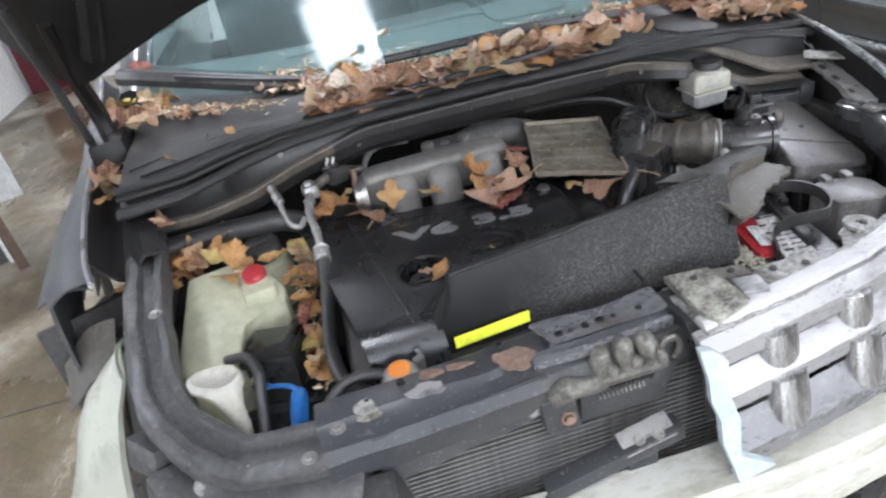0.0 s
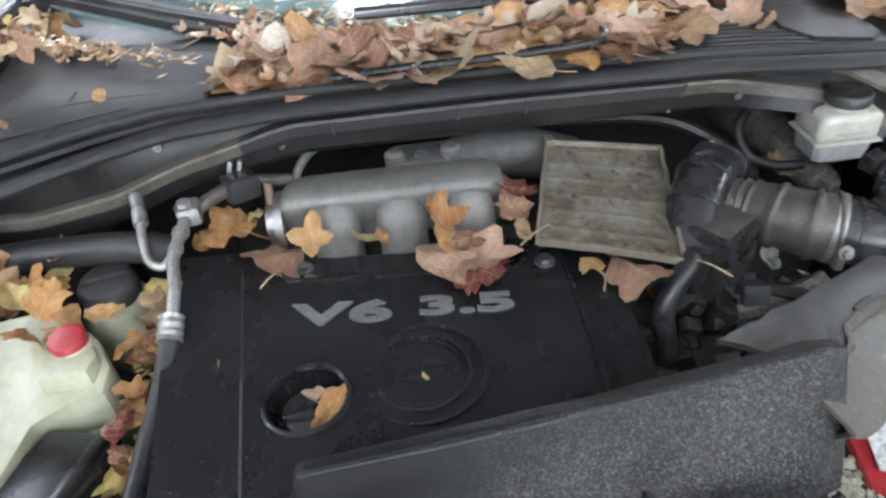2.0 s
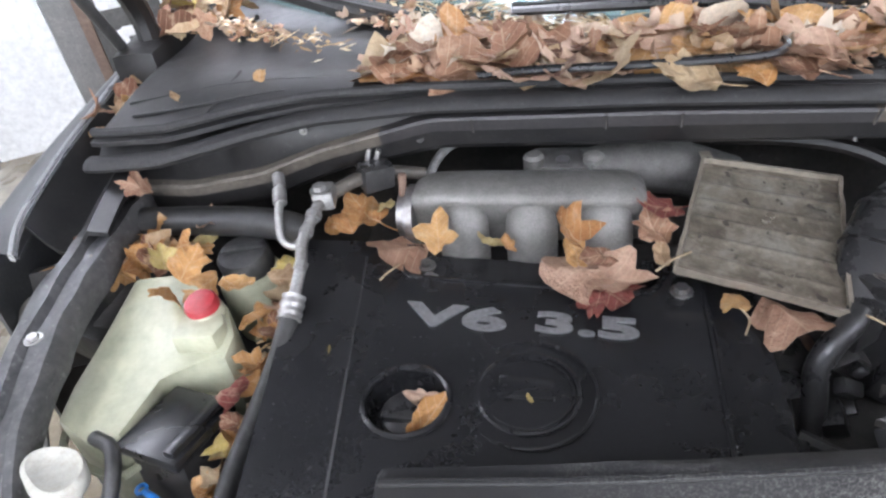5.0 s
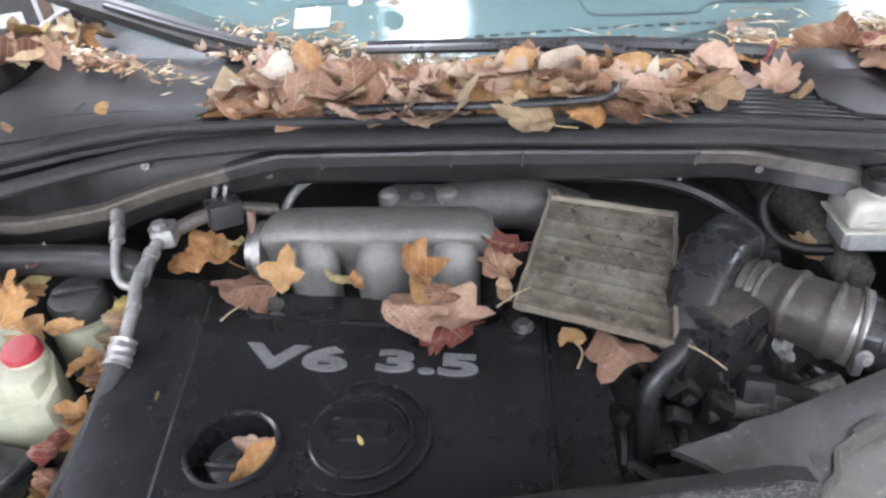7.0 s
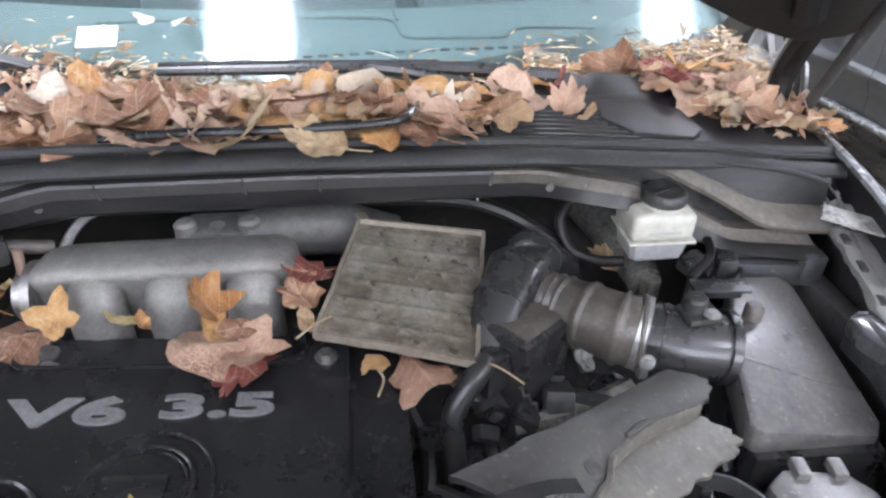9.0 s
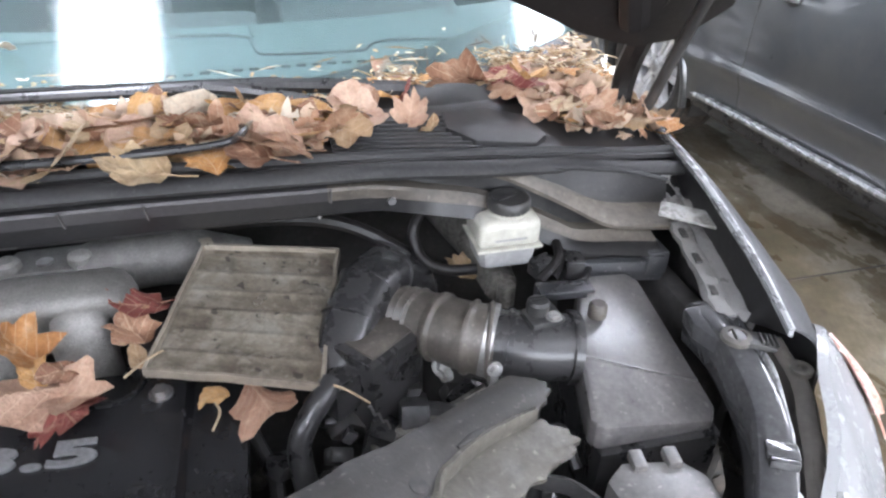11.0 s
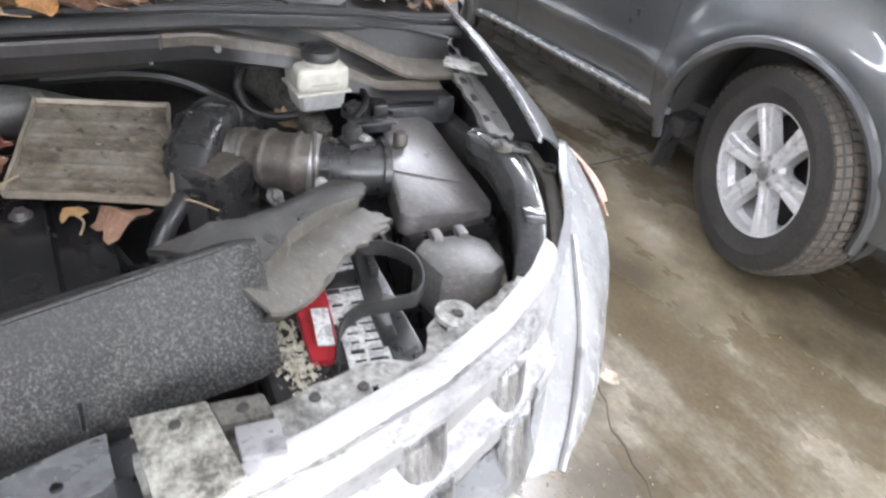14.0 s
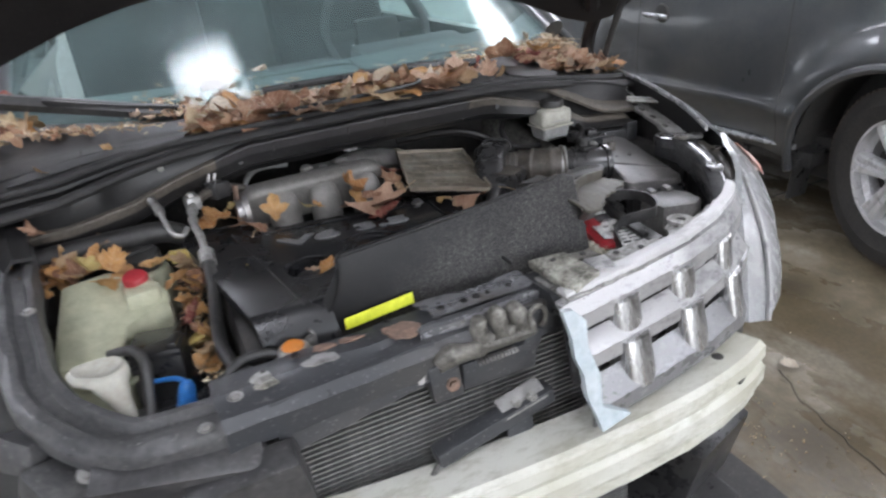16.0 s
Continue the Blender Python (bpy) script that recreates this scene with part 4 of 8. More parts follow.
def wheel(parent, at, out, spokes=6, steer=0):
    """A wheel standing at a ground place; out is the sign of x towards its face. Rim with spokes; tyre, tread and cap are its parts."""
    m = Matrix.Translation((at[0], at[1], 0.37)) @ pose(0, 0, 0, 0, 0, steer) @ pose(0, 0, 0, 0, 90 * out, 0)
    w = part("wheel", lathe([(0.205, -0.10), (0.245, -0.10), (0.248, 0.09), (0.238, 0.098), (0.226, 0.094), (0.222, 0.06), (0.205, 0.04), (0.20, -0.10)], m, 48, True), "alloy", parent, "six-spoke silver alloy wheel", 30)
    part("hub", lathe([(0, 0.02), (0.078, 0.02), (0.082, 0.055), (0.070, 0.072), (0.040, 0.076), (0, 0.076)], m, 30), "alloy", w, "", 30)
    for i in range(spokes):
        turn = m @ pose(0, 0, 0, 0, 0, 360 / spokes * i + 30)
        bits = []
        for off in (-1, 1):
            ring = lambda r, w0, h0, h1: [turn @ Vector(q) for q in ((r, off * 0.004, h0), (r, off * w0, h0), (r, off * (w0 - 0.004), h1 - 0.004), (r, off * (w0 - 0.010), h1), (r, off * 0.010, h1 - 0.002), (r, off * 0.004, h1 - 0.010))]
            bits.append(loft([ring(0.055, 0.034, 0.02, 0.074), ring(0.10, 0.032, 0.03, 0.080), ring(0.18, 0.040, 0.045, 0.088), ring(0.235, 0.050, 0.05, 0.088)]))
        bits.append(loft([[turn @ Vector(q) for q in ((r, -0.008, 0.03), (r, 0.008, 0.03), (r, 0.008, h), (r, -0.008, h))] for r, h in ((0.05, 0.066), (0.18, 0.074), (0.235, 0.074))]))
        part("spoke", join(*bits), "alloy", w, "", 30)
        part("wheel_nut", bolt(m @ pose(0, 0, 0, 0, 0, 360 / spokes * i) @ Vector((0.052, 0, 0.072)), 0.009, 0.012, (out, 0, 0)), "chrome", w)
    part("tyre", lathe([(0.236, -0.10), (0.262, -0.118), (0.31, -0.125), (0.350, -0.118), (0.366, -0.095), (0.367, 0.095), (0.350, 0.118), (0.312, 0.125), (0.300, 0.1235), (0.296, 0.1255), (0.268, 0.119), (0.244, 0.104), (0.236, 0.10)], m, 64, True), "tyre", w, "worn black tyre")
    blocks = []
    for i in range(66):
        a = 2 * math.pi * i / 66
        for j, (h0, h1) in enumerate(((-0.116, -0.070), (-0.062, -0.024), (-0.018, 0.018), (0.024, 0.062), (0.070, 0.116))):
            sk = 0.012 * (1 if j % 2 else -1)
            drop = 0.012 if j in (0, 4) else 0.0
            for r0, r1 in ((0.360, 0.372),):
                q = [(r, a + da, h) for h in (h0, h1) for r, da in ((r0, -0.038), (r0, 0.038), (r1, 0.036), (r1, -0.036))]
                pts = [m @ Vector(((r - (drop if (j == 0 and h == h0) or (j == 4 and h == h1) else 0)) * math.cos(t + sk * (h > (h0 + h1) / 2)), (r - (drop if (j == 0 and h == h0) or (j == 4 and h == h1) else 0)) * math.sin(t + sk * (h > (h0 + h1) / 2)), h)) for r, t, h in q]
                blocks.append(pts)
    tb = bmesh.new()
    for pts in blocks:
        v = [tb.verts.new(p) for p in pts]
        for f in ((0, 1, 2, 3), (7, 6, 5, 4), (0, 4, 5, 1), (1, 5, 6, 2), (2, 6, 7, 3), (3, 7, 4, 0)):
            tb.faces.new([v[i] for i in f])
    part("tread", tb, "tread", w, "grooved tread blocks")
    part("hub_cap", lathe([(0, 0.07), (0.034, 0.07), (0.034, 0.082), (0.026, 0.088), (0, 0.089)], m, 24), "chrome", w)
    # disc widened and blackened to put shade into the gaps between spokes
    part("brake_disc", lathe([(0, -0.05), (0.203, -0.05), (0.203, -0.035), (0.14, -0.035), (0.14, -0.01), (0, -0.01)], m, 30), "hood", w, "brake disc and backing plate, blackened for the shade behind the spokes")
    return w


M["reservoir_grey"] = worn("grey_reservoir_plastic", (0.34, 0.34, 0.33), (0.22, 0.22, 0.22), 0.4, 0.4, fine=60, coarse=12, bump=0.06)
M["chrome_trim"] = worn("bright_trim", (0.40, 0.41, 0.42), (0.34, 0.345, 0.35), 0.3, 0.22, 0.5, fine=200, coarse=5, bump=0.02, spread=0.2, speck=0.0)
M["lens_clouded"] = scraped("clouded_lamp_lens", (0.44, 0.46, 0.39), (0.26, 0.27, 0.23), (0.34, 0.34, 0.28), (2.0, 2.0, 1.0), 0.35, 0.0, 0.50, 0.2, 0.7)
M["flap_grey"] = worn("clouded_grey_plastic", (0.06, 0.056, 0.050), (0.125, 0.115, 0.10), 0.45, 0.4, fine=90, coarse=8, bump=0.1, spread=0.2)
M["dark_glass"] = worn("dark_window_glass", (0.01, 0.012, 0.013), (0.016, 0.017, 0.018), 0.3, 0.06, 0.0, fine=20, coarse=2, bump=0.0)

M["alloy"] = worn("silver_alloy_lacquer", (0.74, 0.74, 0.75), (0.60, 0.595, 0.59), 0.3, 0.26, 0.2, fine=300, coarse=6, bump=0.05, coat=0.25, spread=0.2, speck=0.1)
for wx, wy, out in ((0.885, 0.83, 1), (-0.775, 0.86, -1), (0.90, 3.70, 1), (-0.74, 3.70, -1)):
    wheel(suv, (wx, wy), out, steer=15 if wy < 1 and out > 0 else 0)

# right wing: upper edge with a painted highlight, outer skin falling away, wheel arch
EDGE_R = ((0.85, 1.35, 1.075), (0.822, 1.0, 1.070), (0.795, 0.80, 1.068), (0.775, 0.636, 1.060), (0.753, 0.506, 1.044), (0.742, 0.431, 1.028), (0.739, 0.370, 1.000))


EDGE_L = ((-0.80, 1.40, 1.135), (-0.76, 1.20, 1.132), (-0.731, 1.00, 1.127), (-0.699, 0.80, 1.113), (-0.685, 0.65, 1.093), (-0.676, 0.55, 1.076), (-0.661, 0.45, 1.055), (-0.652, 0.41, 1.035))


def wing(s):
    edge = [Vector(p) for p in (EDGE_R if s > 0 else EDGE_L)]
    path = smooth_path(edge, 6)

    def skin(u, v):
        p = path[min(int(u * (len(path) - 1)), len(path) - 1)]
        out = 0.195 * math.sin(min(1.0, v * 1.25) * math.pi / 2) * (0.35 + 0.65 * min(1, (p.y - 0.30) / 0.5)) * (1.0 if s > 0 else 1.25)
        # a flat crown beside the bay, then the side falling away
        if s < 0:
            crown, drop = float(np.interp(p.y, (0.43, 0.55, 0.68, 0.78, 1.02, 1.4), (0.075, 0.060, 0.045, 0.036, 0.030, 0.03))), 0.025
        else:
            crown, drop = float(np.interp(p.y, (0.37, 0.43, 0.51, 0.61, 0.75, 1.0), (0.055, 0.060, 0.052, 0.028, 0.010, 0.010))), 0.042
        if v < 0.4:
            return Vector((p.x + s * crown * v / 0.4, p.y, p.z + 0.004 * math.sin(math.pi * v / 0.4) - (drop if s < 0 else min(drop, crown * 0.75)) * (v / 0.4) ** (2 if s < 0 else 1.2)))
        w = (v - 0.4) / 0.6
        return Vector((p.x + s * (crown + max(0.03, out - crown) * math.sin(w * math.pi / 2)), p.y, p.z - (drop if s < 0 else min(drop, crown * 0.75)) - (0.70 - drop) * w ** (1.1 if s < 0 else 1.5)))

    ob = part("wing", sheet(skin, 36, 18, 0.006, (-s, 0, 0), lambda u, v: (lambda q: math.hypot(q.y - 0.86, q.z - 0.37) > 0.42)(skin(u, v))), "dull_paint", suv, "dark grey front wing with a painted highlight along its upper edge")
    # pale strip painted as the ceiling light's reflection along the wing edge
    part("wing_edge", sweep(path, [(-0.002, -0.010), (0.004, -0.008), (0.0045, 0.000), (0.0015, 0.0035), (-0.002, 0.002)], smooth=False), "edge_highlight", ob, "wing edge painted pale for the reflected ceiling light")


wing(1)
wing(-1)
part("wing_gutter", sheet(lambda u, v: (lambda q: Vector((q.x + 0.004 + 0.11 * v, q.y, q.z - 0.006 - 0.040 * math.sin(math.pi * min(1.0, v * 1.4)) - 0.01 * v)))(smooth_path([Vector(e) for e in EDGE_L], 6)[int(u * 36)]), 24, 8, 0.006), "rail", suv, "black gutter between wing and cowl")
# wing rails with slotted flanges
WR = [(0.772, 0.80, 1.026), (0.745, 0.62, 1.006), (0.735, 0.565, 1.000), (0.722, 0.490, 0.988), (0.708, 0.428, 0.977)]
wr = part("wing_rail", rough_up(sweep([(x - 0.006, y, z) for x, y, z in WR], [(-0.015, -0.012), (-0.012, -0.014), (0.009, -0.006), (0.009, 0.003), (0.004, 0.004), (-0.010, 0.004), (-0.015, 0.000)], 14), 0.004, 60), "tab_metal", suv, "ragged bare-metal flange inside the wing")
part("inner_flange", rough_up(sweep([(x + 0.021, y + 0.006, z - 0.004) for x, y, z in WR], [(-0.012, -0.010), (0.010, -0.006), (0.012, 0.001), (0.002, 0.004), (-0.012, 0.002)], 14), 0.0035, 55), "tab_metal", wr, "chipped outer flange")
part("gutter_wall", loft([[p + Vector((-0.002, 0, -0.008)), p + Vector((0.001, 0, -0.008)), Vector((q.x + 0.036, q.y + 0.005, q.z - 0.012)), Vector((q.x + 0.030, q.y + 0.005, q.z - 0.014))] for p, q in ((smooth_path([Vector(e) for e in EDGE_R], 6)[12 + int(24 * i / 24)], smooth_path(WR, 6)[int(24 * i / 24)]) for i in range(25))]), "rail", suv, "black inner face of the wing")
part("wing_apron", sheet(lambda u, v: (lambda q: Vector((q.x + 0.040 - 0.03 * v, q.y, q.z - 0.012 - 0.45 * v)))(smooth_path([(0.80, 0.95, 1.035), *WR], 8)[int(u * 40)]), 20, 6, 0.01, (-1, 0, 0)), "core", suv, "black inner wing panel")
for k in (0.18, 0.34, 0.52, 0.68, 0.86):
    q = smooth_path(WR, 8)[int(k * 32)]
    part("slot", box((q.x - 0.007, q.y, q.z + 0.004), (0.008, 0.020, 0.004), 0.001, (0, 0, -14)), "core", wr)
part("rail_flange", rough_up(box((0.745, 0.572, 1.021), (0.09, 0.035, 0.004), 0.001, (0, 6, -30)), 0.006, 25), "plate_grey", suv, "bent bare-metal tab")
M["arm_black"] = worn("gloss_black_steel", (0.030, 0.031, 0.034), (0.085, 0.084, 0.085), 0.40, 0.12, 0.0, fine=140, coarse=6, bump=0.05, spread=0.3, speck=0.4, coat=0.5)
arm = part("wing_bracket", sweep([(0.696, 0.462, 0.972), (0.694, 0.425, 0.976), (0.690, 0.385, 0.976), (0.677, 0.317, 0.963), (0.653, 0.266, 0.950), (0.624, 0.219, 0.935), (0.600, 0.185, 0.925)], lambda s: [(-0.024, -0.05), (0.014, -0.05), (0.018, -0.004), (0.014, 0.003), (0.008, 0.005), (-0.010, 0.005), (-0.018, 0.001), (-0.022, -0.010)], 8), "arm_black", suv, "glossy black headlamp bracket")
part("arm_shoulder", rough_up(prism([(0.668, 0.455), (0.700, 0.462), (0.722, 0.428), (0.718, 0.372), (0.700, 0.362), (0.676, 0.392), (0.664, 0.425)], 0.955, 0.978, 0.005, lambda x, y: 0.977 + 0.02 * (y - 0.40)), 0.001, 30), "arm_black", arm, "scuffed flat shoulder of the bracket")
part("arm_clip", join(box((0.656, 0.262, 0.958), (0.030, 0.020, 0.008), 0.003, (0, 0, -28)), box((0.650, 0.250, 0.957), (0.026, 0.006, 0.010), 0.002, (0, 0, -28))), "arm_black", arm)
clip = part("bumper_clip", join(box((0.704, 0.380, 0.984), (0.044, 0.024, 0.007), 0.003, (0, 8, -20)), *[box((0.709 + 0.005 * i, 0.377 - 0.002 * i, 0.9885 - 0.0008 * i), (0.0025, 0.018, 0.004), 0.001, (0, 8, -20)) for i in range(4)]), "rubber", suv, "black ribbed bumper clip")
part("washer", lathe([(0, 0), (0.016, 0), (0.016, 0.005), (0.010, 0.007), (0.009, 0.005), (0, 0.005)], Matrix.Translation((0.687, 0.387, 0.983)), 22), "flap_grey", clip, "worn round washer")
# between the bracket and the lamp: a pale painted edge, a dark channel and the lamp's black mounting rim
STRIP = [(0.722, 0.400, 0.962), (0.717, 0.362, 0.964), (0.694, 0.299, 0.950), (0.668, 0.252, 0.940), (0.640, 0.212, 0.930)]
RIM = [(0.760, 0.405, 0.955), (0.750, 0.346, 0.946), (0.722, 0.292, 0.938), (0.700, 0.256, 0.932), (0.668, 0.205, 0.922)]
part("pale_edge", rough_up(sweep(STRIP, [(-0.003, -0.05), (0.003, -0.05), (0.004, 0.0), (0.001, 0.002), (-0.003, 0.001)], 8), 0.001, 40), "primer", suv, "scuffed pale painted edge")
part("lamp_channel", loft([[a + Vector((0.002, 0, -0.040)), b + Vector((0.004, 0, -0.040)), b + Vector((0.004, 0, -0.046)), a + Vector((0.002, 0, -0.046))] for a, b in zip(smooth_path(STRIP, 8), smooth_path(RIM, 8))]), "core", suv, "dark channel beside the headlamp")
rim = part("lamp_rim", rough_up(sweep(RIM, [(-0.009, -0.045), (0.010, -0.045), (0.012, -0.002), (0.006, 0.002), (-0.006, 0.001), (-0.010, -0.004)], 8), 0.0015, 35), "flap_grey", suv, "scuffed black mounting rim of the headlamp")
part("rim_boss", lathe([(0.006, 0), (0.012, 0), (0.012, 0.006), (0.006, 0.006)], Matrix.Translation((0.757, 0.358, 0.948)), 16, True), "flap_grey", rim)
part("fender_liner", sweep([(0.730, 0.44, 0.945), (0.700, 0.36, 0.925), (0.665, 0.28, 0.900), (0.640, 0.22, 0.880)], [(-0.030, -0.14), (-0.010, -0.14), (-0.010, -0.02), (-0.030, -0.02)], 6), "black_plastic", suv)
# headlamp: tall swept-back lens, scuffed pale, amber side marker
HEAD = ((0.655, 0.190, 0.925, 0.540, 0.045, 0.752), (0.70, 0.235, 0.945, 0.595, 0.045, 0.738), (0.745, 0.30, 0.965, 0.680, 0.095, 0.738), (0.785, 0.36, 0.975, 0.750, 0.160, 0.755), (0.815, 0.40, 0.965, 0.815, 0.245, 0.80), (0.84, 0.44, 0.93, 0.865, 0.36, 0.87))


HEAD_L = ((-0.625, 0.375, 0.940, -0.640, 0.345, 0.935), (-0.655, 0.372, 0.925, -0.640, 0.318, 0.905), (-0.712, 0.350, 0.880, -0.660, 0.295, 0.865), (-0.755, 0.322, 0.805, -0.676, 0.262, 0.80), (-0.785, 0.285, 0.735, -0.680, 0.222, 0.735), (-0.775, 0.255, 0.66, -0.672, 0.195, 0.66))


def head_skin(s):
    def f(u, v):
        a = [float(np.interp(u * 5, range(6), [r[k] for r in (HEAD if s > 0 else HEAD_L)])) for k in range(6)]
        t = Vector((a[0], a[1], a[2])).lerp(Vector((a[3], a[4], a[5])), v)
        return t + (Vector((0.5, -0.8, 0.1)) * 0.032 if s > 0 else Vector((-0.1, -0.5, 0.8)) * 0.022) * math.sin(math.pi * v) * (min(1.0, 0.1 + 3 * u) if s > 0 else 1.0)
    return f


for s in (-1, 1):
    head = part("headlamp", rough_up(sheet(head_skin(s), 20, 18, 0.012, (-s * 0.5, 0.8, 0)), 0.004, 14), "lens_scuffed" if s > 0 else "lens_clouded", suv, "scuffed pale headlamp lens" if s > 0 else "clouded greenish-white headlamp lens")
    f = head_skin(s)
    if s > 0:
        part("side_marker", sheet(lambda u, v: f(0.80 + 0.17 * u, 0.12 + 0.36 * v) + Vector((s * 0.006, -0.006, 0)), 6, 8, 0.003, (-s * 0.5, 0.8, 0)), "amber", head, "amber side marker")
        part("orange_edge", tube([f(0.93, v) + Vector((0.006, -0.004, 0)) for v in (0.05, 0.2, 0.35, 0.5, 0.62)], 0.0065, 6), "amber", head)
        part("lamp_seam", tube([f(0.16, v) + Vector((s * 0.002, -0.004, 0)) for v in (0.0, 0.25, 0.5, 0.75, 1.0)], 0.005, 6), "primer", head)
# left front corner: clouded plastic flap, dark cavity and lamp housing
def patch(a, b, c, d, u, v):
    """A place on the four-cornered patch a b c d."""
    return Vector(a).lerp(Vector(b), u).lerp(Vector(d).lerp(Vector(c), u), v)


part("torn_flap", rough_up(sheet(lambda u, v: patch((-0.655, 0.430, 0.948), (-0.770, 0.440, 0.895), (-0.775, 0.395, 0.83), (-0.665, 0.360, 0.905), u, v) + Vector((0, 0, 0.012 * math.sin(4 * u))), 14, 10, 0.003), 0.010, 11), "flap_grey", suv, "clouded grey torn plastic flap")
part("wing_end", rough_up(sheet(lambda u, v: patch((-0.750, 0.667, 1.060), (-0.715, 0.62, 1.062), (-0.660, 0.425, 1.020), (-0.790, 0.500, 0.970), u, v) + Vector((0, 0, 0.012 * math.sin(math.pi * u))), 12, 14, 0.004), 0.003, 12), "dull_paint", suv, "bent dark grey end of the front wing")
part("cavity_panel", box((-0.70, 0.50, 0.86), (0.20, 0.02, 0.16), 0.004, (-10, 0, 24)), "core", suv)
part("lamp_housing", rough_up(sheet(lambda u, v: (Vector(HEAD_L[0][3:]).lerp(Vector((-0.672, 0.205, 0.66)), u) + Vector((0.006, -0.004, 0.004))).lerp(Vector((-0.575, 0.30, 0.95)).lerp(Vector((-0.52, 0.08, 0.66)), u), v) + Vector((0, 0, 0.012 * math.sin(math.pi * v))), 20, 14, 0.006), 0.006, 12), "rubber", suv, "black headlamp housing")


# ---- the car's nose ----
M["guide"] = worn("scuffed_black_plastic", (0.016, 0.0165, 0.018), (0.075, 0.073, 0.073), 0.42, 0.36, fine=120, coarse=12, bump=0.3, speck=0.6, spread=0.14)
# radiator support: a bar that sweeps round the left corner and across the front
M["arm_dirty"] = worn("dirty_painted_steel", (0.036, 0.037, 0.040), (0.105, 0.103, 0.102), 0.45, 0.34, fine=130, coarse=11, bump=0.35, spread=0.16, speck=0.6)
part("support_arm", rough_up(sweep([(-0.595, 0.56, 1.02), (-0.578, 0.44, 1.020), (-0.566, 0.31, 0.996), (-0.540, 0.18, 0.952), (-0.462, 0.088, 0.924), (-0.385, 0.066, 0.924), (-0.31, 0.058, 0.928)],
     lambda s: [(-0.030, -0.03), (0.034, -0.035), (0.037, -0.012), (0.034, -0.004 + 0.003 * math.sin(30 * s)), (0.024, 0.003), (0.012, 0.003), (0.006, -0.006), (-0.010, -0.006), (-0.016, 0.005), (-0.026, 0.006), (-0.032, -0.004)], 12), 0.003, 26), "arm_dirty", suv, "dirty black radiator support arm")
for bx, by, bz, r in ((-0.500, 0.078, 0.890, 0.010), (-0.300, 0.036, 0.888, 0.007), (-0.435, 0.052, 0.918, 0.005)):
    part("support_bolt", bolt((bx, by, bz), r, 0.005, (0, -0.4, 1)), "alu_pipe", suv, "bright bolt head")
for piece in (box((-0.545, 0.10, 0.86), (0.06, 0.08, 0.05), 0.01, (14, 10, 30)), box((-0.575, 0.16, 0.89), (0.05, 0.06, 0.05), 0.01, (0, 16, 50)), box((-0.52, 0.05, 0.83), (0.09, 0.03, 0.05), 0.008, (20, 0, 22))):
    part("lamp_bracket", rough_up(piece, 0.008, 18), "arm_dirty", suv, "dirty black lamp bracket")
bar = part("radiator_support", rough_up(sweep([(-0.345, 0.062, 0.938), (-0.20, 0.070, 0.936), (-0.05, 0.090, 0.926), (0.08, 0.105, 0.918), (0.20, 0.112, 0.916)],
     lambda s: [(-0.040, -0.02), (0.045, -0.05), (0.050, -0.014), (0.040, 0.000), (0.016, 0.004), (0.008, 0.012), (-0.030, 0.013), (-0.042, 0.004)], 8), 0.003, 18), "support", suv, "scraped grey-black radiator support bar")
for cx, cy, rx, ry, seed, kind_, words in ((-0.088, 0.080, 0.026, 0.022, 0.0, "rust_pink", "rust-pink bare patch"), (-0.196, 0.090, 0.016, 0.008, 2.0, "rusty", "brown rust stain"), (-0.158, 0.092, 0.018, 0.006, 1.0, "rusty", "brown rust stain"), (-0.281, 0.050, 0.014, 0.011, 3.0, "lichen", "chalky cream patch round a hole"), (-0.207, 0.064, 0.024, 0.012, 4.0, "tab_metal", "scraped pale patch")):
    def stain(u, v):
        a = 6.2832 * u
        k = 1 + 0.10 * math.sin(3 * a + seed) + 0.08 * math.sin(5 * a + 1.3 + seed) + 0.04 * math.sin(11 * a)
        x, y = cx + rx * k * v * math.cos(a), cy + ry * k * v * math.sin(a)
        return Vector((x, y, float(np.interp(x, (-0.345, -0.20, -0.05, 0.08), (0.9515, 0.9500, 0.9400, 0.9315)))))
    part("stain", rough_up(sheet(stain, 48, 6, 0.0015), 0.0006, 60), kind_, bar, words)
part("bare_patch", rough_up(sheet(lambda u, v: Vector((-0.045 + 0.180 * u + (1 - u) * (0.006 * math.sin(5 * v + 0.5) + 0.002 * math.sin(19 * v)), 0.078 + 0.018 * u + (0.048 + 0.004 * math.sin(7 * u + 1)) * v, 0.9470 - 0.0105 * u + 0.0008 * math.sin(3 * v))), 30, 16, 0.0012), 0.0007, 30), "bare", bar, "scraped bare grey metal")
part("deck_lip", rough_up(sweep([(-0.07, 0.064, 0.941), (0.0, 0.066, 0.936), (0.07, 0.074, 0.932), (0.13, 0.084, 0.929)], [(-0.003, -0.010), (0.004, -0.010), (0.005, 0.002), (-0.003, 0.004)], 6), 0.002, 24), "bare", bar, "bent bright lip of the support")
part("support_end", rough_up(sweep([(0.135, 0.070, 0.925), (0.165, 0.072, 0.905), (0.180, 0.076, 0.87), (0.178, 0.085, 0.82)], [(-0.035, -0.02), (0.020, -0.02), (0.024, 0.0), (0.012, 0.015), (-0.03, 0.015)], 6), 0.003, 20), "bracket", bar, "black bent end of the support")
# solid dark slab put in as the shade of a recess
part("recess", box((0.06, 0.072, 0.895), (0.16, 0.012, 0.055), 0.004), "core", bar, "dark slab standing for the shade of the recess behind the latch")
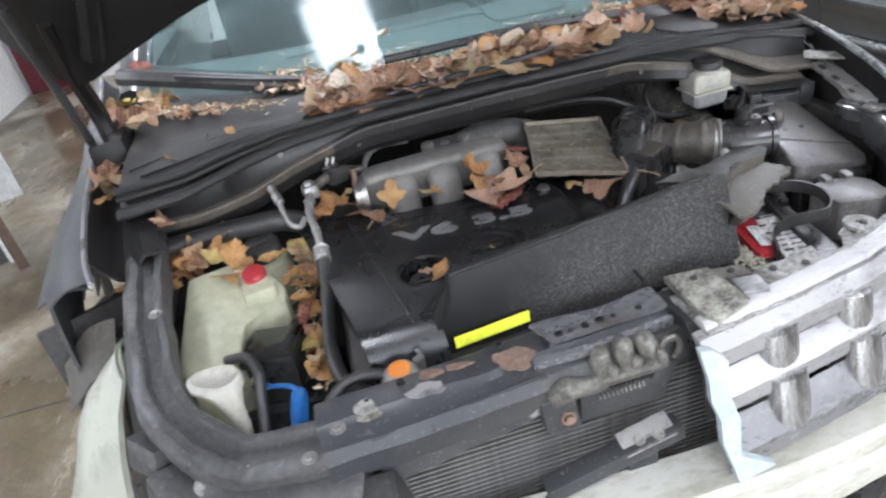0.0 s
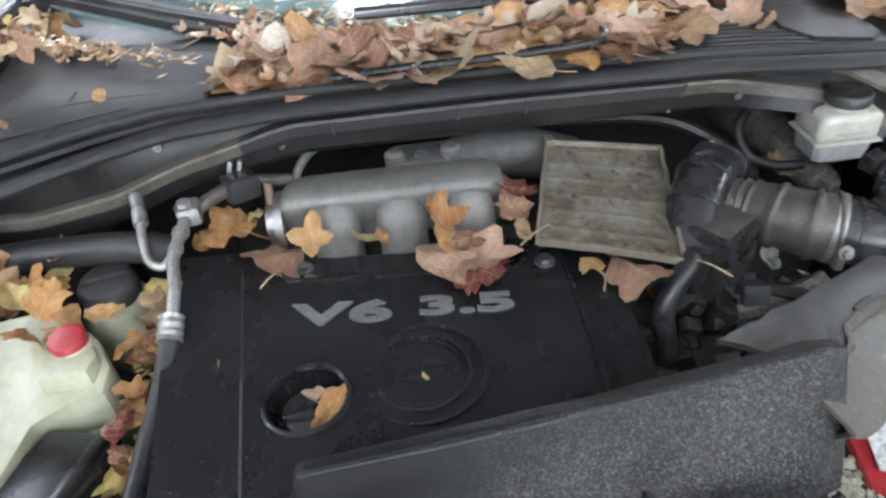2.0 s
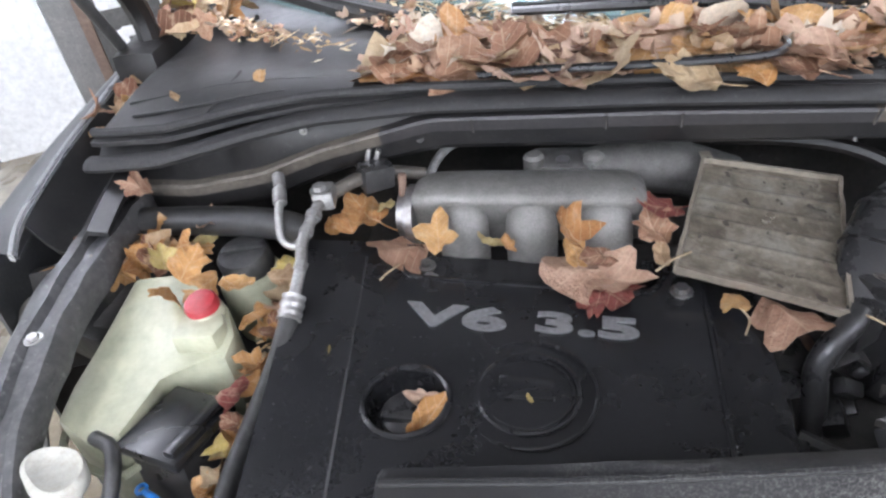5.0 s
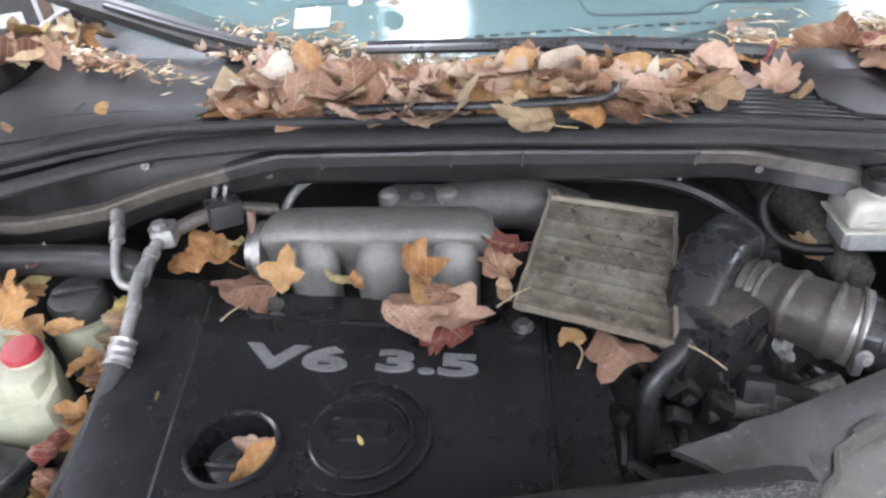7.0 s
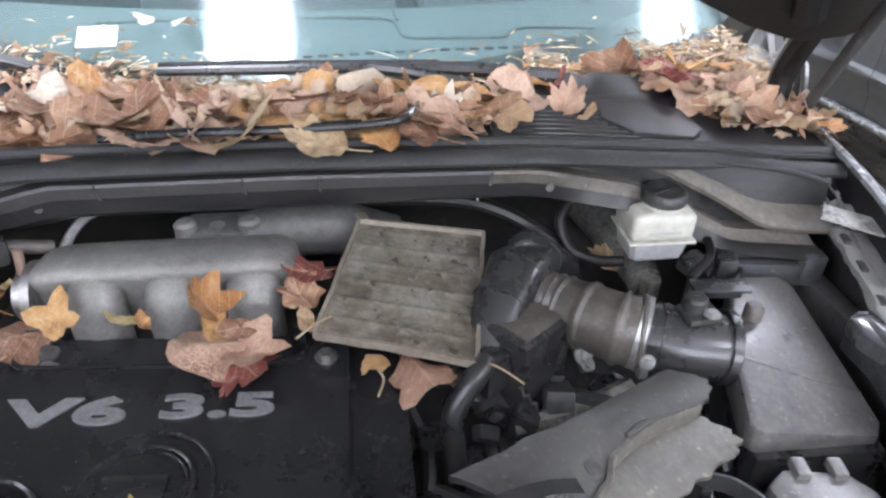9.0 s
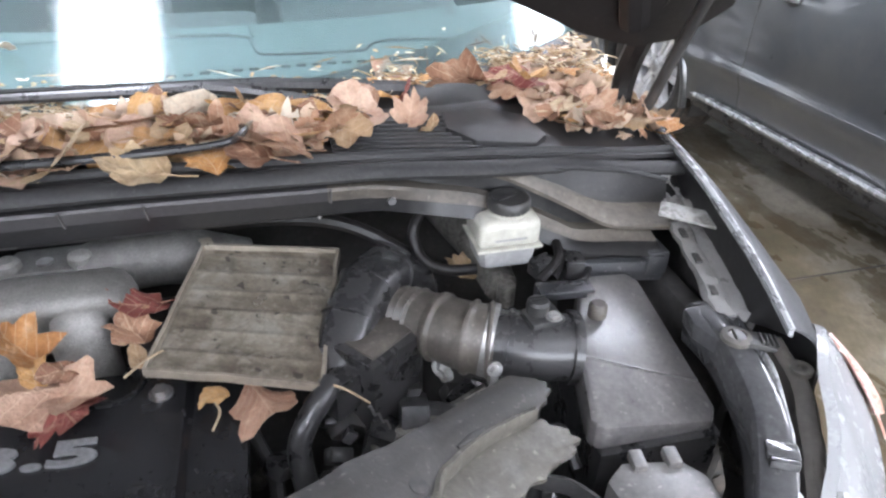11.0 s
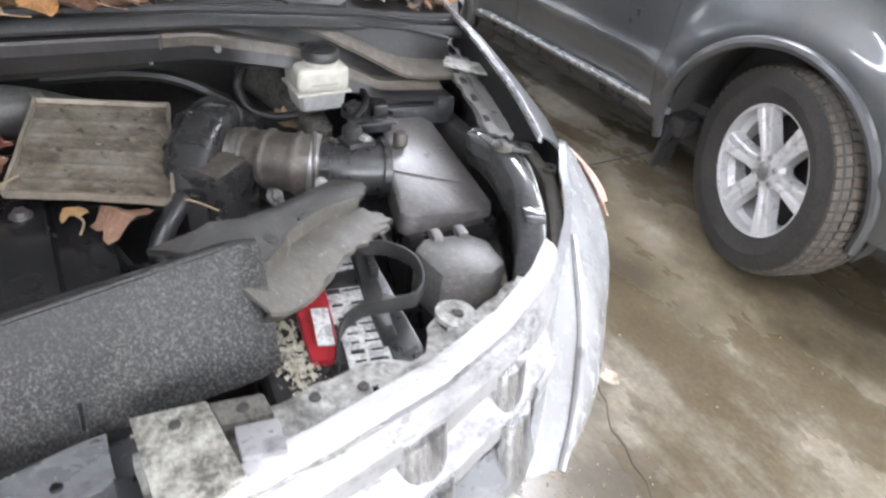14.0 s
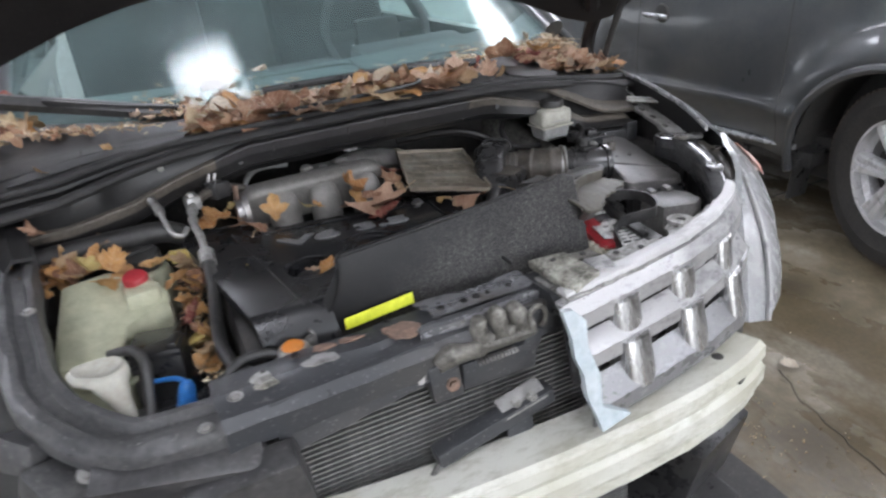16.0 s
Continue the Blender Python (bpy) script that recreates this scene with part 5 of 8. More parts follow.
for hx, hy, r in ((-0.022, 0.096, 0.006), (-0.005, 0.097, 0.004), (0.016, 0.099, 0.006), (0.038, 0.102, 0.007), (0.058, 0.104, 0.004), (0.096, 0.108, 0.005)):
    part("punched_hole", lathe([(0, 0), (r, 0), (r * 0.8, 0.002), (0, 0.002)], Matrix.Translation((hx, hy, 0.9490 - 0.0105 * (hx + 0.075) / 0.215)), 12), "hood", bar)
for hx, hy, hz, r in ((-0.235, 0.085, 0.953, 0.006), (-0.10, 0.105, 0.948, 0.005), (-0.28, 0.07, 0.952, 0.004)):
    part("punched_hole", lathe([(0, 0), (r, 0), (r * 0.8, 0.003), (0, 0.003)], Matrix.Translation((hx, hy, hz)), 12), "hood", bar)
part("white_washer", rough_up(lathe([(0, 0), (0.013, 0), (0.013, 0.002), (0.006, 0.003), (0, 0.001)], Matrix.Translation((-0.284, 0.062, 0.952)), 18), 0.003, 40), "plate_grey", bar, "chalky pale patch round a hole")
for bx, by, bz in ((-0.319, 0.040, 0.952), (-0.545, 0.300, 1.015), (-0.36, 0.03, 0.93)):
    part("support_bolt", bolt((bx, by, bz), 0.0065, 0.005), "alu_pipe", suv, "bright bolt head")
part("support_flap", rough_up(sheet(lambda u, v: Vector((-0.285 + 0.228 * u, 0.022 + 0.026 * u - 0.004 * v, 0.938 - 0.008 * u - (0.085 - 0.026 * u) * v)), 14, 8, 0.004, (0, 1, 0)), 0.004, 14), "support", suv, "scraped steel front flap of the radiator support")
part("flap_bolt", bolt((-0.085, 0.045, 0.885), 0.009, 0.006, (0, -1, 0.2)), "steel", suv)
for piece in (box((-0.40, 0.040, 0.872), (0.20, 0.045, 0.05), 0.008, (25, 4, -12)), box((-0.40, 0.062, 0.78), (0.26, 0.02, 0.16), 0.006, (10, 0, -12)), box((-0.37, 0.030, 0.80), (0.05, 0.03, 0.07), 0.008, (10, 6, -8)), box((-0.45, 0.045, 0.78), (0.04, 0.03, 0.06), 0.008, (0, 10, -20)), box((-0.33, 0.005, 0.84), (0.14, 0.05, 0.08), 0.01, (10, -6, -5)), box((-0.47, 0.02, 0.80), (0.08, 0.05, 0.05), 0.01, (10, 0, -25))):
    part("air_guide", rough_up(piece, 0.006, 12), "guide", suv, "black plastic air guide under the support")
part("guide_bolt", bolt((-0.285, -0.015, 0.872), 0.008, 0.006, (0, -1, 0.6)), "alu_pipe", suv)
part("lamp_mount", rough_up(box((-0.60, 0.42, 0.90), (0.12, 0.06, 0.06), 0.008, (0, 0, -20)), 0.008, 10), "rubber", suv, "black headlamp mounting")
mk = lathe([(0, 0), (0.020, 0), (0.020, 0.002), (0, 0.002)], Matrix.Translation((-0.592, 0.180, 0.803)) @ pose(0, 0, 0, 35, 0, -20), 3)
part("white_mark", mk, "paper", suv, "white triangular mark")

# latch: cast lump, hooks, bracket
latch = thing("hood_latch", (0.05, 0.06, 0.80), "oxidised cast hood latch bolted to the radiator support", "latch")
part("cast_body", rough_up(join(box((0.062, 0.050, 0.866), (0.130, 0.026, 0.022), 0.010, (22, 3, 4), 3), tube([(-0.042, 0.038, 0.866), (-0.02, 0.036, 0.876), (0.004, 0.038, 0.872), (0.03, 0.042, 0.866)], [0.012, 0.017, 0.015, 0.011], 14)), 0.005, 40), "oxide", latch, "lumpy pale cast body")
for lx, lh, lean in ((0.032, 0.040, 0.004), (0.066, 0.047, -0.002), (0.100, 0.043, -0.006)):
    part("hook", rough_up(join(tube([(lx, 0.052, 0.868), (lx + lean * 0.3, 0.054, 0.868 + lh * 0.5), (lx + lean * 0.8, 0.057, 0.868 + lh * 0.85), (lx + lean, 0.058, 0.868 + lh)], [0.012, 0.0145, 0.013, 0.006], 14), tube([(lx + 0.014, 0.048, 0.862), (lx + 0.012, 0.047, 0.878), (lx + 0.011, 0.048, 0.886)], [0.010, 0.010, 0.005], 12)), 0.004, 60), "oxide", latch, "rounded oxidised hook")
part("latch_bracket", rough_up(join(box((0.060, 0.058, 0.825), (0.125, 0.028, 0.050), 0.006, (8, 2, 0)), box((0.115, 0.055, 0.850), (0.03, 0.03, 0.04), 0.006, (0, 20, 0))), 0.003, 24), "support", latch, "grey latch bracket")
part("side_plate", rough_up(box((-0.030, 0.050, 0.835), (0.048, 0.026, 0.070), 0.008, (4, -6, 0)), 0.003, 24), "support", latch, "grey latch side plate")
part("latch_bolt", bolt((-0.022, 0.034, 0.830), 0.007, 0.007, (0, -1, 0.2)), "rusty", latch)
part("latch_ring", tube([Vector((0.128 + 0.014 * math.cos(a), 0.05, 0.880 + 0.018 * math.sin(a))) for a in (2 * math.pi * j / 10 for j in range(11))], 0.004, 6, 3), "oxide", latch)
part("latch_spring", tube([Vector((0.02 + 0.0012 * i, 0.040 + 0.005 * math.cos(i * 1.25), 0.846 + 0.005 * math.sin(i * 1.25))) for i in range(56)], 0.0016, 5, 1), "steel", latch)
latch.location += Vector((-0.018, 0, 0.030))
part("release_cable", tube([(-0.045, 0.045, 0.84), (-0.09, 0.048, 0.855), (-0.15, 0.05, 0.85), (-0.20, 0.06, 0.82)], 0.004, 8), "rubber", latch)
part("lower_bracket", join(box((0.01, 0.016, 0.783), (0.20, 0.03, 0.026), 0.005, (0, -8, 4)), box((0.055, 0.030, 0.70), (0.045, 0.02, 0.16), 0.004)), "support", suv, "grey-black cross bracket before the radiator")
part("bracket_plate", rough_up(box((0.058, 0.020, 0.803), (0.075, 0.035, 0.006), 0.002, (25, -8, 4)), 0.002, 40), "tab_metal", suv, "grey bolted plate")
for bx in (0.045, 0.072):
    part("plate_bolt", bolt((bx, 0.012, 0.806), 0.0055, 0.006, (0, -0.4, 1)), "plate_grey", suv)
part("hood_prop", tube([(-0.060, 0.015, 0.785), (-0.10, 0.012, 0.73), (-0.15, 0.02, 0.66)], 0.0042, 8), "rail_metal", suv, "grey metal rod")

# radiator and condenser
rad = thing("radiator", (-0.06, 0.085, 0.22), "dark radiator with thin horizontal fins behind the open nose", "radiator")
part("core", box((-0.06, 0.10, 0.56), (0.74, 0.03, 0.66), 0.004), "core", rad)
part("end_tank", box((-0.44, 0.10, 0.56), (0.045, 0.06, 0.68), 0.012), "black_plastic", rad)
for i in range(70):
    part("fin", box((-0.06, 0.074, 0.245 + 0.0090 * i), (0.72, 0.018, 0.0030), 0), "fin", rad)

# grille: scuffed right half, torn off at the middle
GR = ((0.130, 0.012), (0.20, 0.022), (0.30, 0.038), (0.42, 0.062), (0.52, 0.098), (0.60, 0.142), (0.665, 0.195))


def gy(x):
    return float(np.interp(x, [g[0] for g in GR], [g[1] for g in GR]))


grille = thing("grille", (0.40, 0.06, 0.79), "half of a scuffed silver grille, torn off at its edge", "grille")


def slab(d, h, r=0.3):
    """A rounded bar section: depth d and height h."""
    return [(-d / 2, -h / 2), (d * r, -h / 2), (d / 2, -h * 0.25), (d / 2, h * 0.25), (d * r, h / 2), (-d / 2, h / 2)]


def plank(name, profile, xa, xb, material, label, sag=0.0, ragged=0.0):
    """A flat sloping bar of the grille, with a profile of (forwards, height) points carried along the nose."""
    rings = []
    for i in range(61):
        x = xa + (xb - xa) * i / 60
        chip = ragged * max(0.0, noise.noise(Vector((x * 90, profile[0][1] * 50, 0)))) if ragged else 0.0
        rings.append([Vector((x, gy(x) + d, z - sag * max(0.0, x - 0.45) - (-chip if k == len(profile) // 2 - 1 else 0))) for k, (d, z) in enumerate(profile)])
    return part(name, rough_up(loft(rings), 0.0009, 90), material, grille, label, 25)


RAIL = ((0.0, 0.0), (-0.016, -0.014), (-0.018, -0.036), (-0.014, -0.036), (-0.012, -0.018), (0.0, -0.006))
plank("top_rail", [(0.030, 0.931), (0.014, 0.929), (-0.001, 0.911), (-0.004, 0.888), (0.0, 0.888), (0.003, 0.908), (0.028, 0.925)], 0.136, 0.660, "primer", "scuffed silver top rail with peeling edge", 0.0, 0.006)
plank("middle_rail", [(0.004, 0.876)] + [(-0.009 + d, 0.868 + z) for d, z in RAIL[:5]] + [(0.004, 0.870)], 0.140, 0.658, "primer", "scuffed silver rail", 0.02, 0.005)
plank("lower_rail", [(-0.022, 0.815)] + [(-0.039 + d, 0.798 + z * 1.15) for d, z in RAIL[:5]] + [(-0.022, 0.809)], 0.143, 0.640, "primer_low", "satin grey lower rail with pale scuffs", 0.10, 0.002)
for x, w in ((0.255, 0.031), (0.388, 0.030), (0.518, 0.028)):
    for ztop, zlow, dy, tilt in ((0.905, 0.846, 0.010, 0.012), (0.850, 0.778, -0.016, 0.020)):
        slope = (gy(x + 0.03) - gy(x - 0.03)) / 0.06
        part("upright", loft([[Vector((x + w * math.cos(a), gy(x) + slope * w * math.cos(a) + dy - tilt * t - 0.022 * math.sin(a) ** 0.8, ztop + (zlow - ztop) * t)) for a in (math.pi * j / 16 for j in range(17))] + [Vector((x - w * 0.9, gy(x) + dy + 0.02, ztop + (zlow - ztop) * t)), Vector((x + w * 0.9, gy(x) + dy + 0.02, ztop + (zlow - ztop) * t))]
             for t in (0, 0.5, 1)]), "chrome_worn", grille, "dulled chrome upright", 50)
part("back_plate", sheet(lambda u, v: Vector((0.150 + 0.49 * u, gy(0.150 + 0.49 * u) + 0.034 - 0.03 * v, 0.915 - 0.125 * v)), 16, 6, 0.004, (0, 1, 0)), "guide", grille, "dark recess behind the grille")
for x0, x1 in ((0.56, 0.65),):
    for z0 in (0.892, 0.830):
        part("end_panel", rough_up(sheet(lambda u, v: (lambda x: Vector((x, gy(x) + 0.004 - 0.5 * (0.9 - z0), z0 + 0.018 - 0.036 * v)))(x0 + (x1 - x0) * u), 6, 4, 0.005, (0, 1, 0)), 0.002, 30), "primer", grille)
torn = [(0.122, 0.938), (0.140, 0.936), (0.156, 0.918), (0.150, 0.885), (0.158, 0.845), (0.152, 0.80), (0.195, 0.776), (0.143, 0.766), (0.138, 0.79), (0.131, 0.82), (0.133, 0.85), (0.125, 0.875), (0.128, 0.90)]
part("torn_edge", rough_up(loft([[Vector((x - 0.002, 0.002 - (0.936 - z) * 0.38 + dy, z)) for x, z in torn] for dy in (-0.004, 0.008)]), 0.002, 40), "foam_blue", grille, "torn pale grey broken edge")

DECK = ((0.155, 0.145), (0.205, 0.150), (0.228, 0.140), (0.268, 0.132), (0.342, 0.137), (0.367, 0.141), (0.396, 0.138), (0.411, 0.125), (0.431, 0.134), (0.452, 0.172), (0.484, 0.190), (0.510, 0.168), (0.556, 0.186), (0.581, 0.199), (0.614, 0.204), (0.655, 0.222))


def deck_skin(u, v):
    x = 0.150 + 0.505 * u
    front, back = gy(x) + 0.014, float(np.interp(x, [d[0] for d in DECK], [d[1] for d in DECK]))
    return Vector((x, front + (back - front) * v, 0.935 - 0.006 * v - 0.014 * u - 0.006 * max(0.0, math.sin(31 * x)) * v))


part("deck", rough_up(sheet(deck_skin, 70, 14, 0.004, keep=lambda u, v: math.hypot((u - 0.64) / 0.012, (v - 0.78) / 0.10) > 1 and math.hypot((u - 0.42) / 0.014, (v - 0.55) / 0.12) > 1), 0.004, 34), "plate_grey", grille, "dirty grey top deck of the grille")
part("deck_step", rough_up(prism([(0.154, 0.146), (0.214, 0.136), (0.222, 0.052), (0.168, 0.036), (0.156, 0.048)], 0.936, 0.950, 0.002), 0.003, 26), "lichen", grille, "lichened mounting tab")
part("deck_block", rough_up(prism([(0.214, 0.138), (0.262, 0.130), (0.262, 0.104), (0.220, 0.108)], 0.930, 0.946, 0.002), 0.002, 40), "oxide", grille, "grimy block behind the grille")
part("deck_tab", rough_up(box((0.243, 0.082, 0.945), (0.036, 0.034, 0.006), 0.002, (0, 3, -6)), 0.003, 30), "primer", grille, "pale scraped tab")
plank("white_strip", [(0.044, 0.941), (0.028, 0.943), (0.020, 0.940), (0.018, 0.933), (0.030, 0.931), (0.044, 0.936)], 0.150, 0.655, "strip_white", "bright scraped upper edge", 0.0, 0.003)
part("corner_tab", rough_up(join(box((0.585, 0.175, 0.925), (0.09, 0.03, 0.006), 0.002, (4, 2, 35)), lathe([(0.007, -0.003), (0.022, -0.003), (0.022, 0.003), (0.007, 0.003)], Matrix.Translation((0.490, 0.172, 0.918)), 16, True)), 0.004, 30), "plate_grey", grille, "bent mounting tab with holes")
for hx, hy, hz in ((0.600, 0.188, 0.9225), (0.492, 0.170, 0.9215), (0.185, 0.122, 0.9495), (0.240, 0.120, 0.9455), (0.350, 0.112, 0.929), (0.304, 0.118, 0.930)):
    part("hole", lathe([(0, 0), (0.006, 0), (0.005, 0.002), (0, 0.002)], Matrix.Translation((hx, hy, hz)), 10), "core", grille)

# bumper beam
beam = thing("bumper_beam", (0.1, 0.0, 0.60), "dirty white steel bumper beam with the bumper skin missing", "bumper")
BEAM = [(-0.42, 0.05, 0.695), (-0.25, 0.010, 0.695), (-0.05, -0.012, 0.697), (0.15, -0.018, 0.697), (0.33, -0.010, 0.697), (0.45, 0.010, 0.697), (0.520, 0.034, 0.697)]
part("beam", sweep(BEAM, [(-0.045, -0.045), (0.030, -0.045), (0.042, -0.036), (0.042, -0.008), (0.034, 0.0), (0.034, 0.006), (0.040, 0.014), (0.038, 0.034), (0.028, 0.042), (-0.040, 0.042), (-0.045, 0.034)], 6), "beam", beam)
part("lower_lip", rough_up(sweep([(x, y - 0.005, z - 0.065) for x, y, z in BEAM[1:]], slab(0.055, 0.032), 6), 0.004, 20), "beam", beam, "dirty cream lower strip of the beam")
for hx, hy in ((0.434, 0.010),):
    part("beam_hole", lathe([(0, 0), (0.011, 0), (0.009, 0.002), (0, 0.002)], Matrix.Translation((hx, hy, 0.738)), 14), "core", beam)
part("beam_slot", rough_up(loft([[Vector((0.475 + 0.030 * math.cos(a) + d, -0.012 + 0.012 * math.cos(a) - 0.6 * d, 0.700 + 0.010 * math.sin(a))) for a in (2 * math.pi * j / 18 for j in range(18))] for d in (-0.002, 0.006)]), 0.001, 30), "core", beam, "dark oval opening")
for bx, s in ((0.43, 1), (-0.30, 1)):
    part("crash_box", box((bx, 0.10, 0.66), (0.09, 0.16, 0.10), 0.008), "bracket", beam)
for piece in (box((0.50, 0.11, 0.43), (0.22, 0.10, 0.16), 0.012, (12, 8, 20)), box((0.36, 0.05, 0.36), (0.30, 0.16, 0.06), 0.01, (6, -6, 8)), box((0.66, 0.30, 0.62), (0.05, 0.22, 0.34), 0.01, (0, 0, 10))):
    part("splash_shield", rough_up(piece, 0.012, 7), "black_plastic", suv, "hanging black splash shield")
part("arch_flap", rough_up(sheet(lambda u, v: Vector((0.575 + 0.115 * u + 0.03 * v, 0.150 + 0.06 * u + 0.03 * v + 0.012 * math.sin(7 * u + 3 * v), 0.715 - (0.235 - 0.10 * u * u + 0.02 * math.sin(9 * u)) * v)), 14, 12, 0.005, (0, 1, 0)), 0.010, 16), "arm_dirty", suv, "torn black wheel-arch liner hanging behind the beam")
part("lower_frame", join(box((0.06, 0.12, 0.24), (1.1, 0.07, 0.06), 0.01), box((0.52, 0.22, 0.42), (0.06, 0.06, 0.36), 0.008), box((-0.42, 0.22, 0.42), (0.06, 0.06, 0.36), 0.008), box((0.56, 0.55, 0.40), (0.10, 0.80, 0.12), 0.01), box((-0.42, 0.55, 0.40), (0.10, 0.80, 0.12), 0.01)), "core", suv)

# ---- things in the engine bay ----
engine = thing("engine", (-0.08, 0.40, 0.21), "V6 engine under a glossy black plastic cover with cast manifold", "engine")


def cover_z(x, y):
    return 0.966 - 0.065 * (x + 0.06)


HOLE, RH = Vector((-0.158, 0.290)), 0.0405


def crease_x(y):
    """Where the top of the cover breaks off to its sloping left flank."""
    return -0.252 + 0.165 * (0.50 - y)


def cover_skin(u, v):
    y = 0.135 + 0.385 * v
    left = -0.240 - 0.19 * y
    x = left + (0.180 - left) * u
    z = cover_z(x, y)
    z -= 0.003 * max(0.0, min(1.0, (crease_x(y) - x) / 0.085))
    z -= 0.012 * max(0.0, min(1.0, (x - 0.122) / 0.006))
    z -= 36.0 * max(0.0, 0.176 - y) ** 2
    if math.hypot(x - HOLE.x, y - HOLE.y) < RH:
        z -= 0.030
    ex, ey = max(0.0, abs(x + 0.064) - 0.115), max(0.0, abs(y - 0.492))
    if math.hypot(ex, ey) < 0.030:
        z -= 0.014
    return Vector((x, y, z))


def recess_rim(k):
    """The rounded outline of the pocket round the runners."""
    a = 2 * math.pi * k
    x = -0.064 + math.copysign(0.115, math.cos(a)) + 0.030 * math.cos(a)
    y = 0.492 + 0.030 * math.sin(a)
    return Vector((x, y, cover_z(x, y) + 0.0003))


cover = part("engine_cover", sheet(cover_skin, 150, 120, 0.02, keep=lambda u, v: v > (0.0 if u < 0.24 else 0.10)), "cover", engine, "glossy black plastic engine cover", 30)
# the left crease gets a grey line painted for its specular edge
part("crease", sweep([(crease_x(y), y, cover_z(crease_x(y), y) - 0.0006) for y in (0.17, 0.28, 0.38, 0.49)], [(-0.0016, -0.002), (0.0016, -0.002), (0.001, 0.0015), (-0.001, 0.0015)], 3), "rail_grey", cover, "pale line painted for the highlight on the cover crease")
part("pocket_rim", tube([recess_rim(0.5 + 0.5 * i / 32) for i in range(33)], 0.0022, 8, 2), "cover", cover, "rounded rim of the pocket")
part("pocket_bolt", lathe([(0, 0), (0.011, 0), (0.011, 0.003), (0.006, 0.004), (0.006, 0.009), (0, 0.009)], Matrix.Translation((-0.182, 0.497, cover_z(-0.182, 0.49) - 0.014)), 18), "cast_dark", cover, "dull flanged bolt")
part("crease", sweep([(0.122, y, cover_z(0.122, y) + 0.0005) for y in (0.14, 0.25, 0.36, 0.475)], [(-0.002, -0.002), (0.002, -0.002), (0.0015, 0.002), (-0.0015, 0.002)], 2), "cover", cover)


def torus(cx, cy, r, k, z, n=40):
    return loft([[Vector((cx + (r + k * math.cos(b)) * math.cos(a), cy + (r + k * math.cos(b)) * math.sin(a), z + k * math.sin(b))) for b in (2 * math.pi * j / 8 for j in range(8))]
                 for a in (2 * math.pi * i / n for i in range(n + 1))], caps=False)


part("hole_rim", torus(HOLE.x, HOLE.y, RH, 0.0035, cover_z(HOLE.x, 0.31) - 0.001), "cover", cover, "raised rim of the oil filler well")
part("filler_cap", join(lathe([(0, 0), (0.026, 0), (0.026, 0.012), (0.022, 0.014), (0, 0.014)], Matrix.Translation((HOLE.x, HOLE.y, cover_z(HOLE.x, 0.31) - 0.0295)), 20), box((HOLE.x, HOLE.y - 0.01, cover_z(HOLE.x, 0.3) - 0.013), (0.045, 0.008, 0.008), 0.003)), "black_plastic", cover, "black oil filler cap")
for r, k in ((0.062, 0.0020), (0.046, 0.0026), (0.041, 0.0014)):
    part("badge_ring", torus(-0.048, 0.313, r, k, cover_z(-0.05, 0.318) + 0.0005), "cover", cover, "raised black badge ring")
part("badge_bar", box((-0.050, 0.317, cover_z(-0.05, 0.318) + 0.001), (0.052, 0.024, 0.006), 0.002, (0, 3.7, 0)), "cover", cover, "raised black badge bar")
part("recess_rim", sweep([(x, y, cover_z(x, y) + 0.0005) for x, y in ((-0.200, 0.510), (-0.209, 0.492), (-0.203, 0.474), (-0.186, 0.4625), (-0.10, 0.4615), (0.0, 0.4615), (0.055, 0.4625), (0.074, 0.474), (0.081, 0.492), (0.075, 0.510))], [(-0.002, -0.002), (0.002, -0.002), (0.002, 0.002), (-0.002, 0.002)], 5), "cover", cover)


def letters(text, x, y, height, width):
    """Raised lettering of a given height and width, lying on the cover."""
    cu = bpy.data.curves.new("lettering", "FONT")
    cu.body, cu.size, cu.extrude, cu.bevel_depth, cu.offset = text, 1.0, 0.02, 0.004, 0.030
    tmp = bpy.data.objects.new("tmp", cu)
    scene.collection.objects.link(tmp)
    me = bpy.data.meshes.new_from_object(tmp.evaluated_get(bpy.context.evaluated_depsgraph_get()))
    bpy.data.objects.remove(tmp)
    bm = bmesh.new()
    bm.from_mesh(me)
    xs, ys = [v.co.x for v in bm.verts], [v.co.y for v in bm.verts]
    fx, fy = width / (max(xs) - min(xs)), height / (max(ys) - min(ys))
    for v in bm.verts:
        px, py = x + (v.co.x - min(xs)) * fx, y + (v.co.y - min(ys)) * fy
        v.co = Vector((px, py, cover_z(px, py) + 0.0015 + 0.06 * v.co.z))
    return bm


part("lettering", letters("V6", -0.185, 0.386, 0.034, 0.108), "letter", cover, "raised silver V6 lettering")
part("lettering", letters("3.5", -0.048, 0.391, 0.030, 0.102), "letter", cover, "raised silver 3.5 lettering")
for bx, by in ((-0.172, 0.468), (0.100, 0.470)):
    part("cover_bolt", bolt((bx, by, cover_z(bx, by) - (0.010 if bx < 0 else 0)), 0.008, 0.008), "steel", cover)
part("cover_bolt", bolt((-0.262, 0.185, 0.958), 0.007, 0.006), "rail_metal", cover)

PLENUM = ((0.632, 0.955), (0.636, 0.990), (0.622, 1.016), (0.600, 1.027), (0.572, 1.0305), (0.553, 1.0285), (0.545, 1.023), (0.544, 1.015), (0.553, 0.995), (0.560, 0.955))


def plenum_ring(x, k):
    return [Vector((x, 0.574 + (y - 0.574) * k, 0.985 + (z - 0.985) * k)) for y, z in PLENUM]


